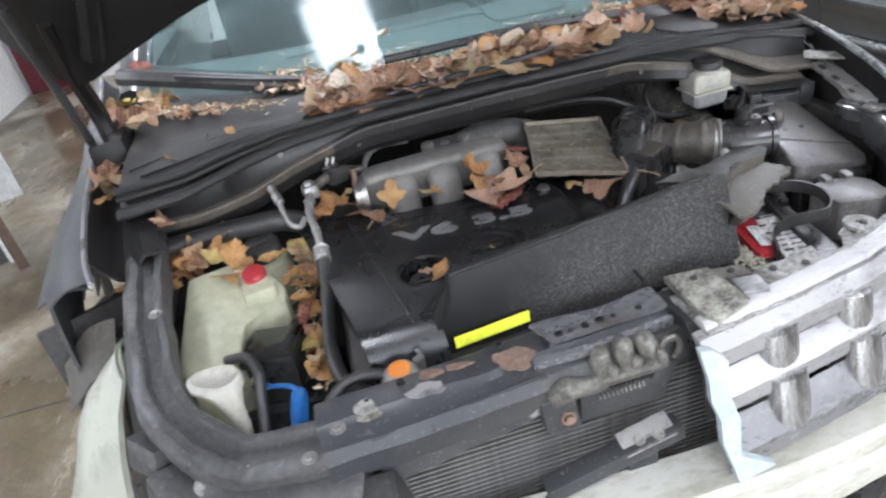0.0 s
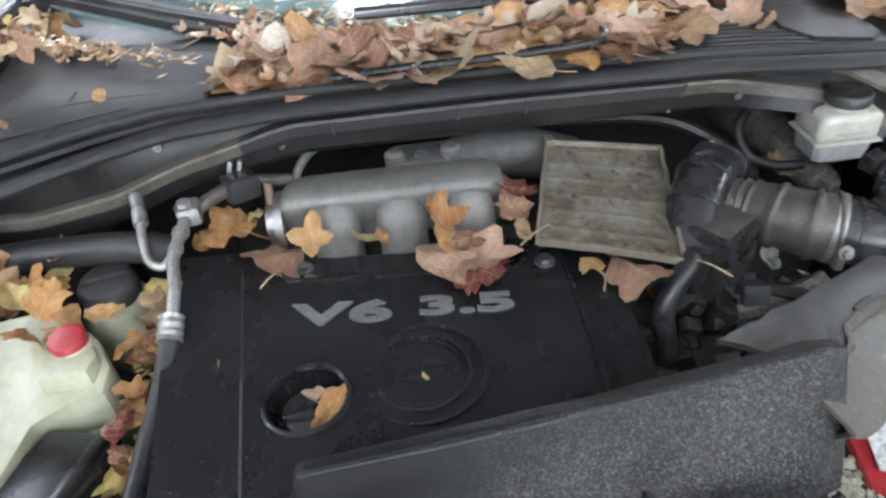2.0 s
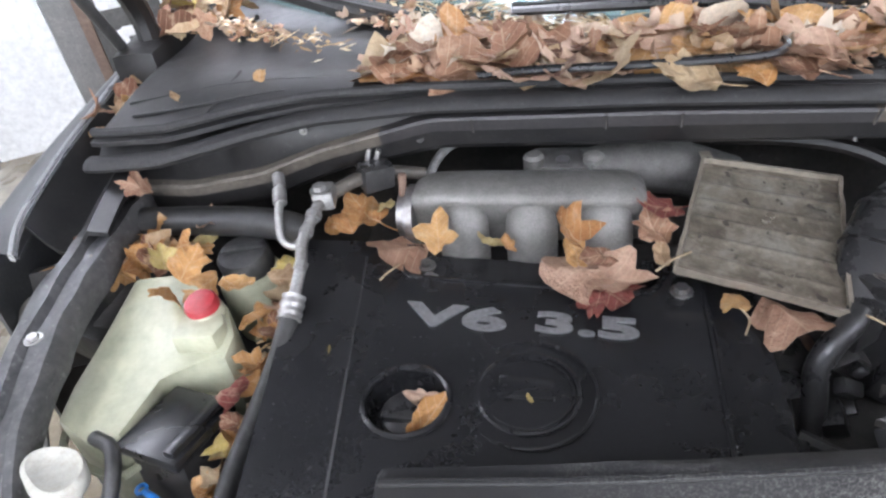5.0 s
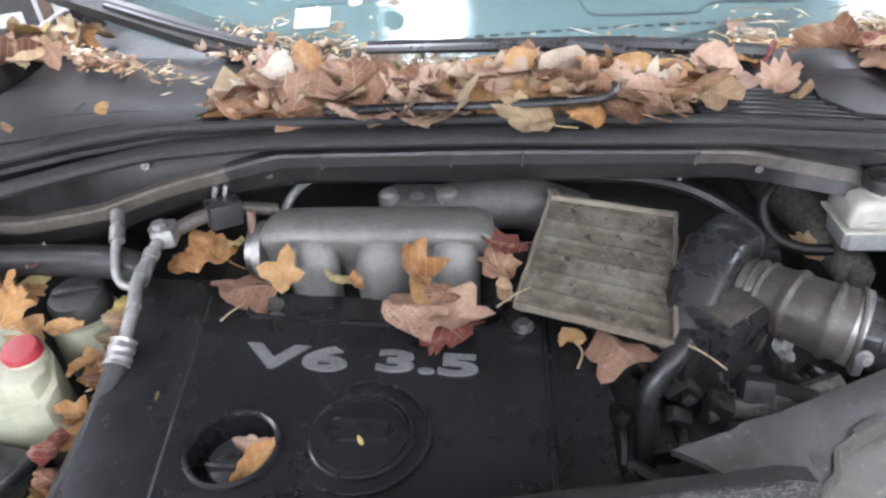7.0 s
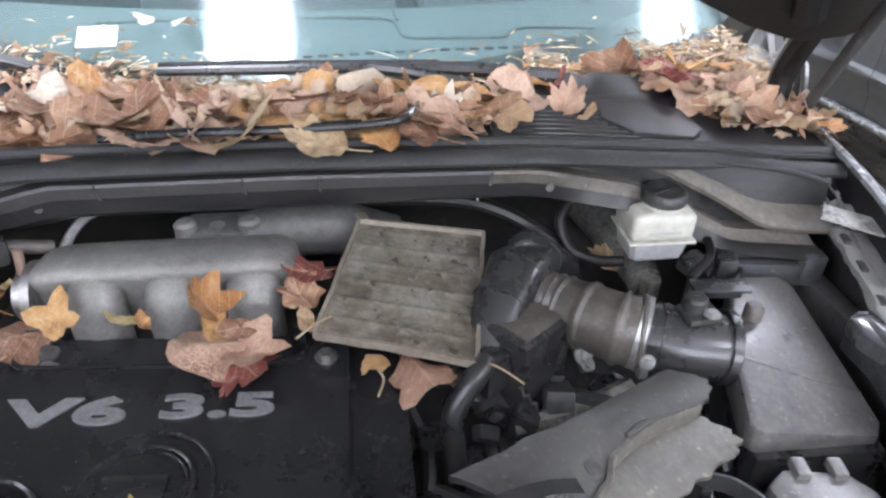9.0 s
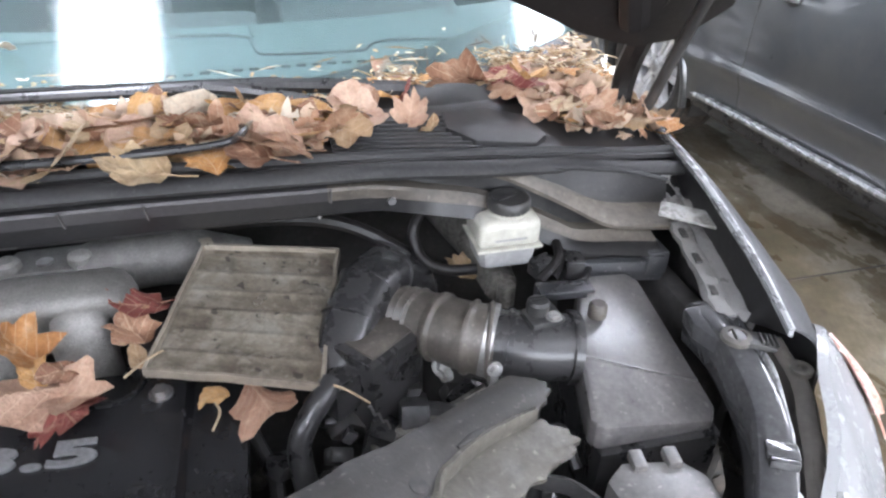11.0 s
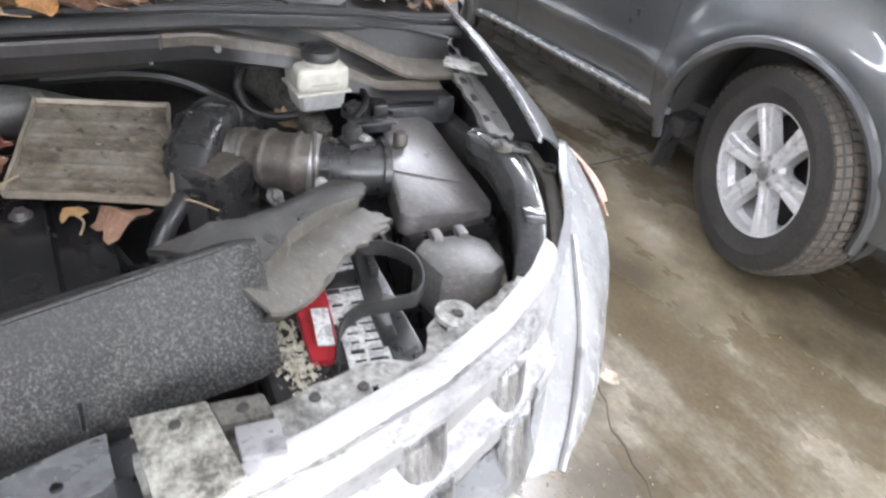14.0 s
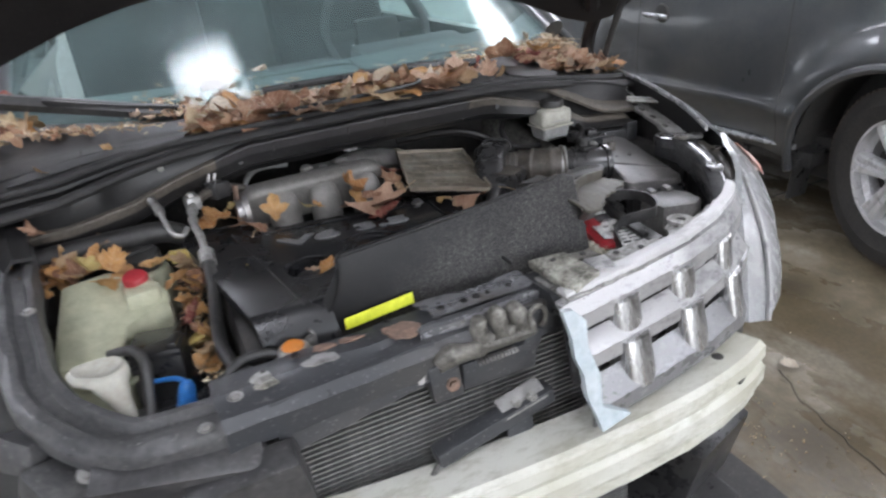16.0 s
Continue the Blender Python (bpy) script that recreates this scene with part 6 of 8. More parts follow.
man = part("intake_manifold", rough_up(loft([plenum_ring(x, k) for x, k in ((-0.209, 0.55), (-0.206, 0.80), (-0.196, 0.94), (-0.18, 0.99), (-0.12, 1.0), (-0.05, 1.0), (0.02, 1.0), (0.044, 0.98), (0.058, 0.90), (0.066, 0.74), (0.069, 0.45))]), 0.0012, 60), "cast", engine, "grainy cast aluminium intake manifold", 60)
for x in (-0.143, -0.062, 0.022):
    part("runner", rough_up(loft([[Vector((x + w * math.copysign(abs(math.cos(a)) ** 0.8, math.cos(a)), y + d * math.sin(a), z)) for a in (2 * math.pi * j / 24 for j in range(24))]
         for z, w, y, d in ((0.925, 0.030, 0.542, 0.022), (0.955, 0.030, 0.541, 0.023), (0.975, 0.0305, 0.542, 0.023), (0.990, 0.030, 0.545, 0.022), (1.001, 0.028, 0.548, 0.0195), (1.010, 0.023, 0.551, 0.015), (1.016, 0.015, 0.554, 0.010), (1.0185, 0.005, 0.556, 0.004))]), 0.001, 60), "cast", man, "cast aluminium intake runner", 60)
part("throttle_neck", join(prism([(-0.078, 0.635), (-0.070, 0.690), (0.012, 0.690), (0.018, 0.635)], 0.95, 1.012, 0.008), tube([(0.0, 0.655, 0.985), (0.05, 0.675, 0.988), (0.11, 0.69, 0.978), (0.18, 0.70, 0.95)], [0.036, 0.036, 0.035, 0.034], 18)), "cast_dark", man, "cast aluminium throttle neck")
for bx in (-0.066, 0.008):
    part("neck_lug", rough_up(lathe([(0, -0.03), (0.014, -0.03), (0.013, 0.012), (0.009, 0.016), (0, 0.016)], Matrix.Translation((bx, 0.648, 1.008)), 14), 0.001, 60), "cast", man)
part("neck_boss", lathe([(0, -0.02), (0.009, -0.02), (0.009, 0.007), (0, 0.008)], Matrix.Translation((-0.030, 0.652, 1.008)), 12), "steel", man)
part("end_flange", join(lathe([(0, 0), (0.038, 0), (0.038, 0.010), (0, 0.010)], Matrix.Translation((-0.214, 0.57, 0.985)) @ pose(0, 0, 0, 0, 90, 0), 20), lathe([(0, 0), (0.028, 0), (0.028, 0.012), (0, 0.012)], Matrix.Translation((-0.226, 0.57, 0.985)) @ pose(0, 0, 0, 0, 90, 0), 20)), "steel", man, "grey steel end flange")
part("vacuum_pipe", tube([(-0.205, 0.60, 0.99), (-0.19, 0.645, 1.02), (-0.16, 0.665, 1.035), (-0.10, 0.67, 1.03)], 0.006, 8), "alu_pipe", engine, "thin bright vacuum pipe")
part("sensor_pipe", tube([(-0.225, 0.56, 0.965), (-0.222, 0.57, 1.00), (-0.218, 0.575, 1.04)], 0.005, 8), "rusty", engine)
block = (box((-0.07, 0.38, 0.62), (0.46, 0.44, 0.62), 0.03), box((-0.07, 0.63, 0.80), (0.46, 0.14, 0.24), 0.02), box((0.28, 0.46, 0.58), (0.30, 0.36, 0.50), 0.05), box((-0.27, 0.30, 0.60), (0.05, 0.30, 0.5), 0.01))
for piece, nm in zip(block, ("engine_block", "cylinder_head", "gearbox", "timing_case")):
    part(nm, rough_up(piece, 0.01, 9), "core", engine, "grimy dark metal")
for px, py, pz, r in ((-0.325, 0.24, 0.80, 0.06), (-0.33, 0.38, 0.74, 0.045)):
    part("pulley", lathe([(0, 0), (r, 0), (r, 0.008), (r * 0.9, 0.013), (r, 0.018), (r, 0.025), (0, 0.025)], Matrix.Translation((px, py, pz)) @ pose(0, 0, 0, 0, -90, 0), 28), "rubber", engine)
rng = random.Random(5)
for i in range(60):
    bx, by, bz = rng.uniform(0.18, 0.46), rng.uniform(0.30, 0.52), rng.uniform(0.80, 0.885)
    s = rng.uniform(0.012, 0.034)
    part("fitting", rough_up(box((bx, by, bz), (s * rng.uniform(0.7, 1.8), s, s * rng.uniform(0.6, 1.4)), 0.004, (rng.uniform(0, 60), rng.uniform(0, 60), rng.uniform(0, 90))), 0.003, 40), rng.choice(("oxide", "black_plastic", "rusty", "core", "black_plastic", "guide", "rubber")), engine)
for pts, r, mt in (([(0.20, 0.35, 0.88), (0.25, 0.33, 0.875), (0.31, 0.345, 0.88), (0.36, 0.34, 0.86)], 0.010, "rubber"), ([(0.18, 0.45, 0.90), (0.20, 0.40, 0.87), (0.19, 0.33, 0.86)], 0.008, "rubber"), ([(0.35, 0.47, 0.88), (0.42, 0.43, 0.885), (0.46, 0.38, 0.87)], 0.009, "rubber"),
                   ([(0.24, 0.30, 0.85), (0.32, 0.33, 0.85), (0.40, 0.40, 0.86)], 0.006, "oxide"), ([(0.30, 0.44, 0.86), (0.38, 0.45, 0.87), (0.44, 0.46, 0.89)], 0.012, "oxide")):
    part("engine_hose", tube(pts, r, 8), mt, engine)
part("bent_pipe", tube([(0.266, 0.455, 0.950), (0.255, 0.440, 0.945), (0.236, 0.424, 0.928), (0.226, 0.412, 0.905), (0.228, 0.400, 0.87), (0.232, 0.392, 0.80)], 0.0125, 14), "black_plastic", engine, "glossy black bent coolant pipe")

# the sheet's rim is coloured paler to paint the highlight on it
M["tray_rim"] = worn("sheet_edge_highlight", (0.34, 0.30, 0.24), (0.16, 0.135, 0.105), 0.4, 0.5, 0.25, fine=150, coarse=25, bump=0.3, spread=0.14)
# metal sheet lying on the engine
tray = thing("metal_tray", (0.20, 0.555, 0.95), "stained thin metal sheet with turned-up edges lying on the engine", "metal sheet")
TC = [Vector(q) for q in ((0.139, 0.664, 1.001), (0.298, 0.667, 0.971), (0.255, 0.445, 0.952), (0.091, 0.470, 0.985))]


def tray_at(u, v):
    p = TC[0].lerp(TC[1], u).lerp(TC[3].lerp(TC[2], u), v)
    ridge = (v * 6.5) % 1.0 - 0.5
    return p + Vector((0, 0, 0.0020 * math.exp(-(ridge / 0.11) ** 2) * min(1.0, 12 * u, 12 * (1 - u))))


part("tray_sheet", sheet(tray_at, 30, 104, 0.002), "tray", tray, "rippled stained sheet")
for name, pts in (("rim", [tray_at(0, v) for v in (0, 0.3, 0.6, 1)]), ("rim", [tray_at(1, v) for v in (0, 0.3, 0.6, 1)]), ("rim", [tray_at(u, 1) for u in (0, 0.3, 0.6, 1)]), ("rim", [tray_at(u, 0) for u in (0, 0.08, 0.2, 0.6, 1)])):
    part(name, rough_up(sweep(pts, [(-0.0025, -0.003), (0.0025, -0.003), (0.002, 0.006), (-0.002, 0.006)], 4), 0.0015, 40), "tray_rim", tray, "turned-up edge coloured pale for its highlight")
part("torn_corner", rough_up(box(TC[0] + Vector((0.004, 0.003, 0.006)), (0.014, 0.012, 0.003), 0.001, (20, 10, 30)), 0.003, 60), "tray", tray)
for u, v in ((0.66, 0.83), (0.52, 0.42), (0.50, 0.46)):
    part("rivet", lathe([(0.003, 0), (0.005, 0), (0.005, 0.003), (0.003, 0.003)], Matrix.Translation(tray_at(u, v)), 12), "tray", tray)

# front air duct shroud leaning over the radiator
duct = thing("air_duct", (0.10, 0.19, 0.90), "spattered black plastic air duct across the front of the engine", "air duct")
DUCT = ((-0.142, 0.156, 0.910, 0.163, 1.030, 0.178, 1.030), (-0.138, 0.156, 0.912, 0.165, 1.034, 0.181, 1.034), (-0.05, 0.158, 0.915, 0.173, 1.037, 0.192, 1.036), (0.08, 0.160, 0.917, 0.188, 1.040, 0.210, 1.036), (0.20, 0.164, 0.920, 0.204, 1.044, 0.230, 1.036), (0.270, 0.168, 0.920, 0.215, 1.046, 0.244, 1.034), (0.292, 0.174, 0.922, 0.220, 1.036, 0.248, 1.028))


def duct_ring(i, n=40):
    t = i / n * (len(DUCT) - 1)
    a = [float(np.interp(t, range(len(DUCT)), [r[k] for r in DUCT])) for k in range(7)]
    x, yb, zb, yt, zt, yk, zk = a
    pts = [(yb, zb)]
    for k in range(1, 8):
        f = k / 8
        pts.append((yb + (yt - yb) * f - 0.0025 * math.sin(math.pi * f), zb + (zt - 0.003 - zb) * f))
    pts += [(yt + 0.001, zt - 0.0005), (yt + 0.004, zt + 0.0005), (yk - 0.004, zk), (yk, zk - 0.006), (yk - 0.006, zk - 0.02), (yt + 0.012, zt - 0.02), (yb + 0.014, zb)]
    lean = 0.070 * max(0.0, min(1.0, (-0.06 - x) / 0.08))
    return [Vector((x - lean * max(0.0, 1 - (z - zb) / (zt - zb)) ** 2, y, z)) for y, z in pts]


part("shroud", rough_up(loft([duct_ring(i) for i in range(41)]), 0.0012, 22), "shield", duct, "black shroud spattered with pale grit")
part("ridge", tube([(-0.138, 0.164, 1.0365), (0.0, 0.178, 1.0395), (0.12, 0.194, 1.0435), (0.26, 0.214, 1.048)], 0.003, 8), "shield", duct)


EAR_TOP = ((0.200, 0.250), (0.249, 0.273), (0.284, 0.302), (0.342, 0.343), (0.437, 0.400))
EAR_FOLD = ((0.255, 0.215), (0.292, 0.222), (0.328, 0.262), (0.338, 0.285), (0.362, 0.305), (0.390, 0.324), (0.452, 0.352))
EAR_EDGE = ((0.285, 0.176), (0.300, 0.180), (0.322, 0.193), (0.350, 0.216), (0.376, 0.243), (0.396, 0.268), (0.432, 0.288), (0.465, 0.310))


def along(line, u):
    """A place on a plan line, by its share of the length."""
    d = [0.0]
    for a, b in zip(line, line[1:]):
        d.append(d[-1] + math.dist(a, b))
    return Vector([float(np.interp(u * d[-1], d, [p[k] for p in line])) for k in (0, 1)] + [0.0])


def ear_height(x):
    return float(np.interp(x, (0.20, 0.26, 0.30, 0.34, 0.40, 0.48), (1.036, 1.028, 1.005, 0.990, 0.981, 0.966)))


def ear(u, v):
    """The flat upper tongue of the duct mouth, between its back edge and the fold."""
    p = along(EAR_TOP, u).lerp(along(EAR_FOLD, u), v)
    p += Vector((0.026, 0.004, 0)) * max(0.0, (u - 0.8) * 5) * (math.sin(math.pi * v) + 0.10 * math.sin(31 * v))
    p.z = ear_height(p.x) + 0.005 * math.sin(math.pi * v)
    return p


def mouth(u, v):
    """The paler lower lip of the duct mouth, a step down from the fold, with a bitten edge."""
    p = along(EAR_FOLD, u).lerp(along(EAR_EDGE, u), v)
    p += Vector((0.024, -0.003, 0)) * max(0.0, (u - 0.82) * 5.5) * (math.sin(math.pi * v) + 0.16 * math.sin(23 * v + 1))
    p += Vector((0.5, -0.5, 0)) * 0.0018 * (math.sin(47 * u) + math.sin(29 * u + 1)) * v * max(0.0, min(1.0, u * 4 - 2))
    p.z = ear_height(p.x) - 0.013 - 0.008 * v * v
    return p


part("ear", rough_up(sheet(ear, 44, 14, 0.006), 0.0012, 25), "ear_dark", duct, "speckled black tongue of the duct mouth")
part("torn_mouth", rough_up(sheet(mouth, 50, 16, 0.005), 0.0012, 40), "ear", duct, "torn dusty grey-brown lip of the duct mouth")
FOLD = [along(EAR_FOLD, 0.12 + 0.86 * i / 24) for i in range(25)]
part("ear_fold", rough_up(sweep([(p.x, p.y, ear_height(p.x)) for p in FOLD], [(-0.003, -0.014), (0.003, -0.014), (0.004, 0.001), (0.002, 0.005), (-0.002, 0.004)], 2), 0.001, 60), "ear", duct, "raised fold along the duct mouth")
part("ear_slot", tube([(0.360, 0.309, 0.9905), (0.374, 0.318, 0.9885), (0.388, 0.327, 0.9865)], [0.002, 0.004, 0.002], 8), "core", duct, "dark slot beside the fold")
part("ear_hole", lathe([(0, 0), (0.009, 0), (0.008, 0.003), (0, 0.003)], Matrix.Translation((0.316, 0.270, 1.001)) @ pose(0, 0, 0, 0, 20, 0), 14), "core", duct)
part("ear_wall", rough_up(sheet(lambda u, v: mouth(u, 1) + Vector((-0.004 * v, 0.012 * v, -0.022 * v * (1 - 0.6 * u))), 40, 5, 0.004, (0, 1, 0)), 0.001, 30), "ear_dark", duct)
part("duct_boss", lathe([(0, 0), (0.013, 0), (0.013, 0.004), (0.009, 0.005), (0, 0.003)], Matrix.Translation((-0.182, 0.157, 0.925)) @ pose(0, 0, 0, 80, 0, -12), 18), "shield", duct)
part("yellow_strip", sheet(lambda u, v: Vector((-0.150 + 0.108 * u, 0.1465 + 0.003 * u + 0.0022 * v, 0.928 + 0.008 * u + 0.017 * v)), 6, 2, 0.001, (0, 1, 0)), "yellow", duct, "bright yellow sticker strip")

# radiator filler, hoses
neck = part("filler_neck", lathe([(0, 0), (0.020, 0), (0.020, 0.012), (0.026, 0.014), (0.026, 0.018), (0, 0.018)], Matrix.Translation((-0.232, 0.115, 0.920)), 24), "steel", rad, "metal filler neck")
part("cap_rim", lathe([(0, 0.016), (0.0215, 0.016), (0.0225, 0.024), (0.0185, 0.029), (0, 0.029)], Matrix.Translation((-0.232, 0.115, 0.920)), 28), "alu_pipe", neck, "radiator cap rim")
part("cap_label", lathe([(0, 0.0285), (0.0155, 0.0285), (0.0145, 0.0315), (0, 0.032)], Matrix.Translation((-0.232, 0.115, 0.920)), 28), "orange", neck, "orange radiator cap label")
part("cap_clip", join(box((-0.205, 0.128, 0.938), (0.016, 0.010, 0.022), 0.003, (0, 0, 30)), tube([(-0.205, 0.128, 0.940), (-0.200, 0.134, 0.948), (-0.204, 0.142, 0.950)], 0.003, 8)), "rail_metal", neck, "bright hose clip")
hs = thing("coolant_hose", (-0.30, 0.17, 0.9), "black rubber hoses running to the radiator cap", "hose")
part("hose", tube([(-0.236, 0.118, 0.934), (-0.265, 0.128, 0.942), (-0.296, 0.129, 0.943), (-0.320, 0.120, 0.934), (-0.345, 0.104, 0.914), (-0.356, 0.094, 0.88), (-0.358, 0.09, 0.78)], 0.0075, 12), "rubber", hs)
part("hose", tube([(-0.170, 0.150, 0.915), (-0.195, 0.160, 0.925), (-0.215, 0.175, 0.915), (-0.22, 0.19, 0.88)], 0.012, 12), "rubber", hs)

ac = thing("refrigerant_line", (-0.31, 0.40, 0.95), "bright aluminium refrigerant line crimped to a black hose", "pipe")
part("black_hose", tube([(-0.303, 0.378, 0.986), (-0.306, 0.33, 0.963), (-0.315, 0.27, 0.938), (-0.318, 0.21, 0.922), (-0.305, 0.16, 0.912), (-0.275, 0.135, 0.90), (-0.25, 0.13, 0.86)], 0.0105, 14), "rubber", ac, "black rubber hose")
part("crimp", tube([(-0.303, 0.374, 0.984), (-0.3028, 0.384, 0.989), (-0.3026, 0.398, 0.996)], 0.0135, 16, 6, lambda i: 1.0 if i % 4 < 2 else 0.9), "alu_pipe", ac, "crimped collar")
part("pipe", tube([(-0.3026, 0.395, 0.994), (-0.303, 0.43, 1.012), (-0.307, 0.455, 1.024), (-0.306, 0.48, 1.032), (-0.300, 0.515, 1.043), (-0.299, 0.54, 1.040)], 0.0068, 12), "alu_pipe", ac, "bent aluminium pipe")
part("joint_block", join(box((-0.299, 0.522, 1.043), (0.026, 0.030, 0.024), 0.006, (0, 0, 12)), bolt((-0.299, 0.515, 1.055), 0.008, 0.008)), "alu_pipe", ac)
part("capped_end", tube([(-0.296, 0.53, 1.040), (-0.270, 0.560, 1.042), (-0.240, 0.588, 1.036), (-0.20, 0.61, 1.02)], [0.008, 0.0085, 0.0085, 0.008], 12), "dusty_plastic", ac, "dull grey pipe end")
part("dark_block", rough_up(box((-0.252, 0.575, 1.040), (0.040, 0.034, 0.030), 0.005, (0, 8, 40)), 0.002, 40), "black_plastic", ac, "black fitting block")
for q, r in (((-0.3065, 0.470, 1.029), 0.0085), ((-0.304, 0.492, 1.036), 0.0095), ((-0.303, 0.43, 1.012), 0.0080)):
    part("pipe_nut", tube([Vector(q) + Vector((0, -0.004, -0.0015)), Vector(q) + Vector((0, 0.004, 0.0015))], r, 6), "alu_pipe", ac)
part("thin_pipe", tube([(-0.365, 0.545, 1.052), (-0.356, 0.525, 1.045), (-0.352, 0.50, 1.030), (-0.345, 0.48, 1.012), (-0.330, 0.475, 1.005), (-0.318, 0.487, 1.012)], 0.0052, 10), "alu_pipe", ac)
part("pipe_collar", tube([(-0.3585, 0.530, 1.0465), (-0.354, 0.514, 1.038)], 0.0085, 12), "alu_pipe", ac)
part("valve_cap", lathe([(0, 0), (0.0075, 0), (0.0075, 0.016), (0.005, 0.019), (0, 0.019)], Matrix.Translation((-0.360, 0.535, 1.048)) @ pose(0, 0, 0, -60, 0, 20), 12), "alu_pipe", ac)
part("bracket_pin", join(box((-0.262, 0.585, 1.055), (0.006, 0.008, 0.03), 0.002, (0, 20, 0)), box((-0.252, 0.59, 1.052), (0.006, 0.008, 0.03), 0.002, (0, 20, 0))), "steel", ac)
part("thick_hose", tube([(-0.60, 0.525, 1.000), (-0.50, 0.525, 1.004), (-0.42, 0.522, 1.006), (-0.36, 0.515, 1.006), (-0.33, 0.52, 0.99)], 0.019, 14), "rubber", ac, "thick black hose")

# tank with red cap
tank = thing("coolant_tank", (-0.455, 0.34, 0.75), "cloudy white plastic expansion tank with a red cap", "tank")
TOPZ = lambda x, y: 0.934 + 0.30 * max(0, y - 0.30) + 0.05 * max(0, y - 0.24)
part("tank_body", prism([(-0.525, 0.435), (-0.455, 0.445), (-0.425, 0.43), (-0.392, 0.405), (-0.372, 0.372), (-0.374, 0.345), (-0.435, 0.330), (-0.447, 0.320), (-0.445, 0.245), (-0.475, 0.235), (-0.535, 0.262), (-0.540, 0.30)], 0.76, 0.95, 0.009, TOPZ), "tank", tank)
part("tank_step", prism([(-0.440, 0.412), (-0.400, 0.405), (-0.380, 0.375), (-0.384, 0.352), (-0.432, 0.345)], 0.93, 0.978, 0.008), "tank", tank)
part("tank_neck", lathe([(0, 0), (0.021, 0), (0.021, 0.014), (0.018, 0.018), (0, 0.018)], Matrix.Translation((-0.412, 0.392, 0.962)), 22), "tank", tank)
part("red_cap", lathe([(0, 0.010), (0.0185, 0.010), (0.0195, 0.022), (0.017, 0.026), (0.006, 0.0275), (0, 0.0275)], Matrix.Translation((-0.414, 0.396, 0.966)) @ pose(0, 0, 0, 12, 0, 0), 24), "red", tank, "red screw cap")
part("seam", sweep([(-0.546, 0.30, 0.90), (-0.541, 0.258, 0.90), (-0.475, 0.229, 0.90), (-0.440, 0.240, 0.90), (-0.440, 0.325, 0.90), (-0.37, 0.342, 0.90)], [(-0.003, -0.003), (0.004, -0.003), (0.004, 0.003), (-0.003, 0.003)], 3), "tank", tank)
fun = thing("washer_filler", (-0.485, 0.17, 0.86), "stained white plastic washer filler funnel", "funnel")
FUN = ((-0.452, 0.150, 0.010, 0.009, 0.885, 0.0), (-0.453, 0.153, 0.012, 0.010, 0.905, 0.0), (-0.458, 0.164, 0.016, 0.013, 0.926, 0.0), (-0.466, 0.180, 0.027, 0.019, 0.943, 0.0), (-0.473, 0.190, 0.038, 0.025, 0.950, -0.004), (-0.474, 0.193, 0.038, 0.025, 0.958, -0.006), (-0.473, 0.195, 0.033, 0.021, 0.962, -0.006), (-0.473, 0.196, 0.025, 0.015, 0.956, -0.004), (-0.472, 0.196, 0.012, 0.007, 0.948, 0.0))
part("funnel", rough_up(loft([[Vector((x + rx * math.cos(a), y + ry * math.sin(a) - 0.18 * rx * math.cos(a), z + dip * max(0.0, -math.sin(a)) ** 2)) for a in (2 * math.pi * j / 32 for j in range(32))] for x, y, rx, ry, z, dip in FUN]), 0.003, 30), "funnel", fun, "", 60)
wh = thing("vent_hose", (-0.445, 0.16, 0.85), "thin black hose beside the washer filler", "hose")
part("hose", tube([(-0.462, 0.236, 0.950), (-0.432, 0.222, 0.955), (-0.418, 0.195, 0.945), (-0.422, 0.165, 0.915), (-0.425, 0.13, 0.88), (-0.42, 0.11, 0.82)], 0.0075, 10), "rubber", wh)

ps = thing("power_steering_reservoir", (-0.402, 0.482, 0.88), "round white power steering reservoir with a black screw cap", "reservoir")
part("bottle", lathe([(0, 0), (0.036, 0), (0.041, 0.02), (0.0415, 0.075), (0.036, 0.088), (0.028, 0.092), (0, 0.092)], Matrix.Translation((-0.402, 0.482, 0.872)), 30), "tank", ps)
part("cap", join(lathe([(0, 0), (0.031, 0), (0.0325, 0.004), (0.0325, 0.024), (0.029, 0.029), (0, 0.030)], Matrix.Translation((-0.404, 0.485, 0.962)) @ pose(0, 0, 0, 8, 0, 0), 30), box((-0.404, 0.485, 0.993), (0.05, 0.010, 0.008), 0.003, (8, 0, 20))), "rubber", ps, "black ribbed screw cap")
dip = thing("blue_clip", (-0.385, 0.17, 0.84), "bent bright blue plastic handle", "handle")
part("handle", tube([(-0.416, 0.214, 0.901), (-0.398, 0.207, 0.903), (-0.384, 0.199, 0.902), (-0.376, 0.194, 0.893)], [0.0035, 0.0035, 0.004, 0.006], 8), "blue", dip)
part("handle_eye", tube([Vector((-0.420 + 0.005 * math.cos(a), 0.216 + 0.005 * math.sin(a), 0.901)) for a in (2 * math.pi * j / 10 for j in range(11))], 0.0022, 6, 2), "blue", dip)
part("grip", tube([(-0.375, 0.195, 0.899), (-0.377, 0.192, 0.890), (-0.384, 0.186, 0.865), (-0.390, 0.179, 0.840)], [0.007, 0.012, 0.014, 0.012], 12), "blue", dip, "thick blue grip")
relay = thing("relay_box", (-0.41, 0.27, 0.74), "black plastic relay box beside the tank", "box")
part("box_body", box((-0.403, 0.272, 0.85), (0.075, 0.085, 0.14), 0.008, (-6, 0, -12)), "black_plastic", relay)
part("box_lid", box((-0.403, 0.274, 0.925), (0.08, 0.09, 0.014), 0.005, (-6, 0, -12)), "cover", relay)
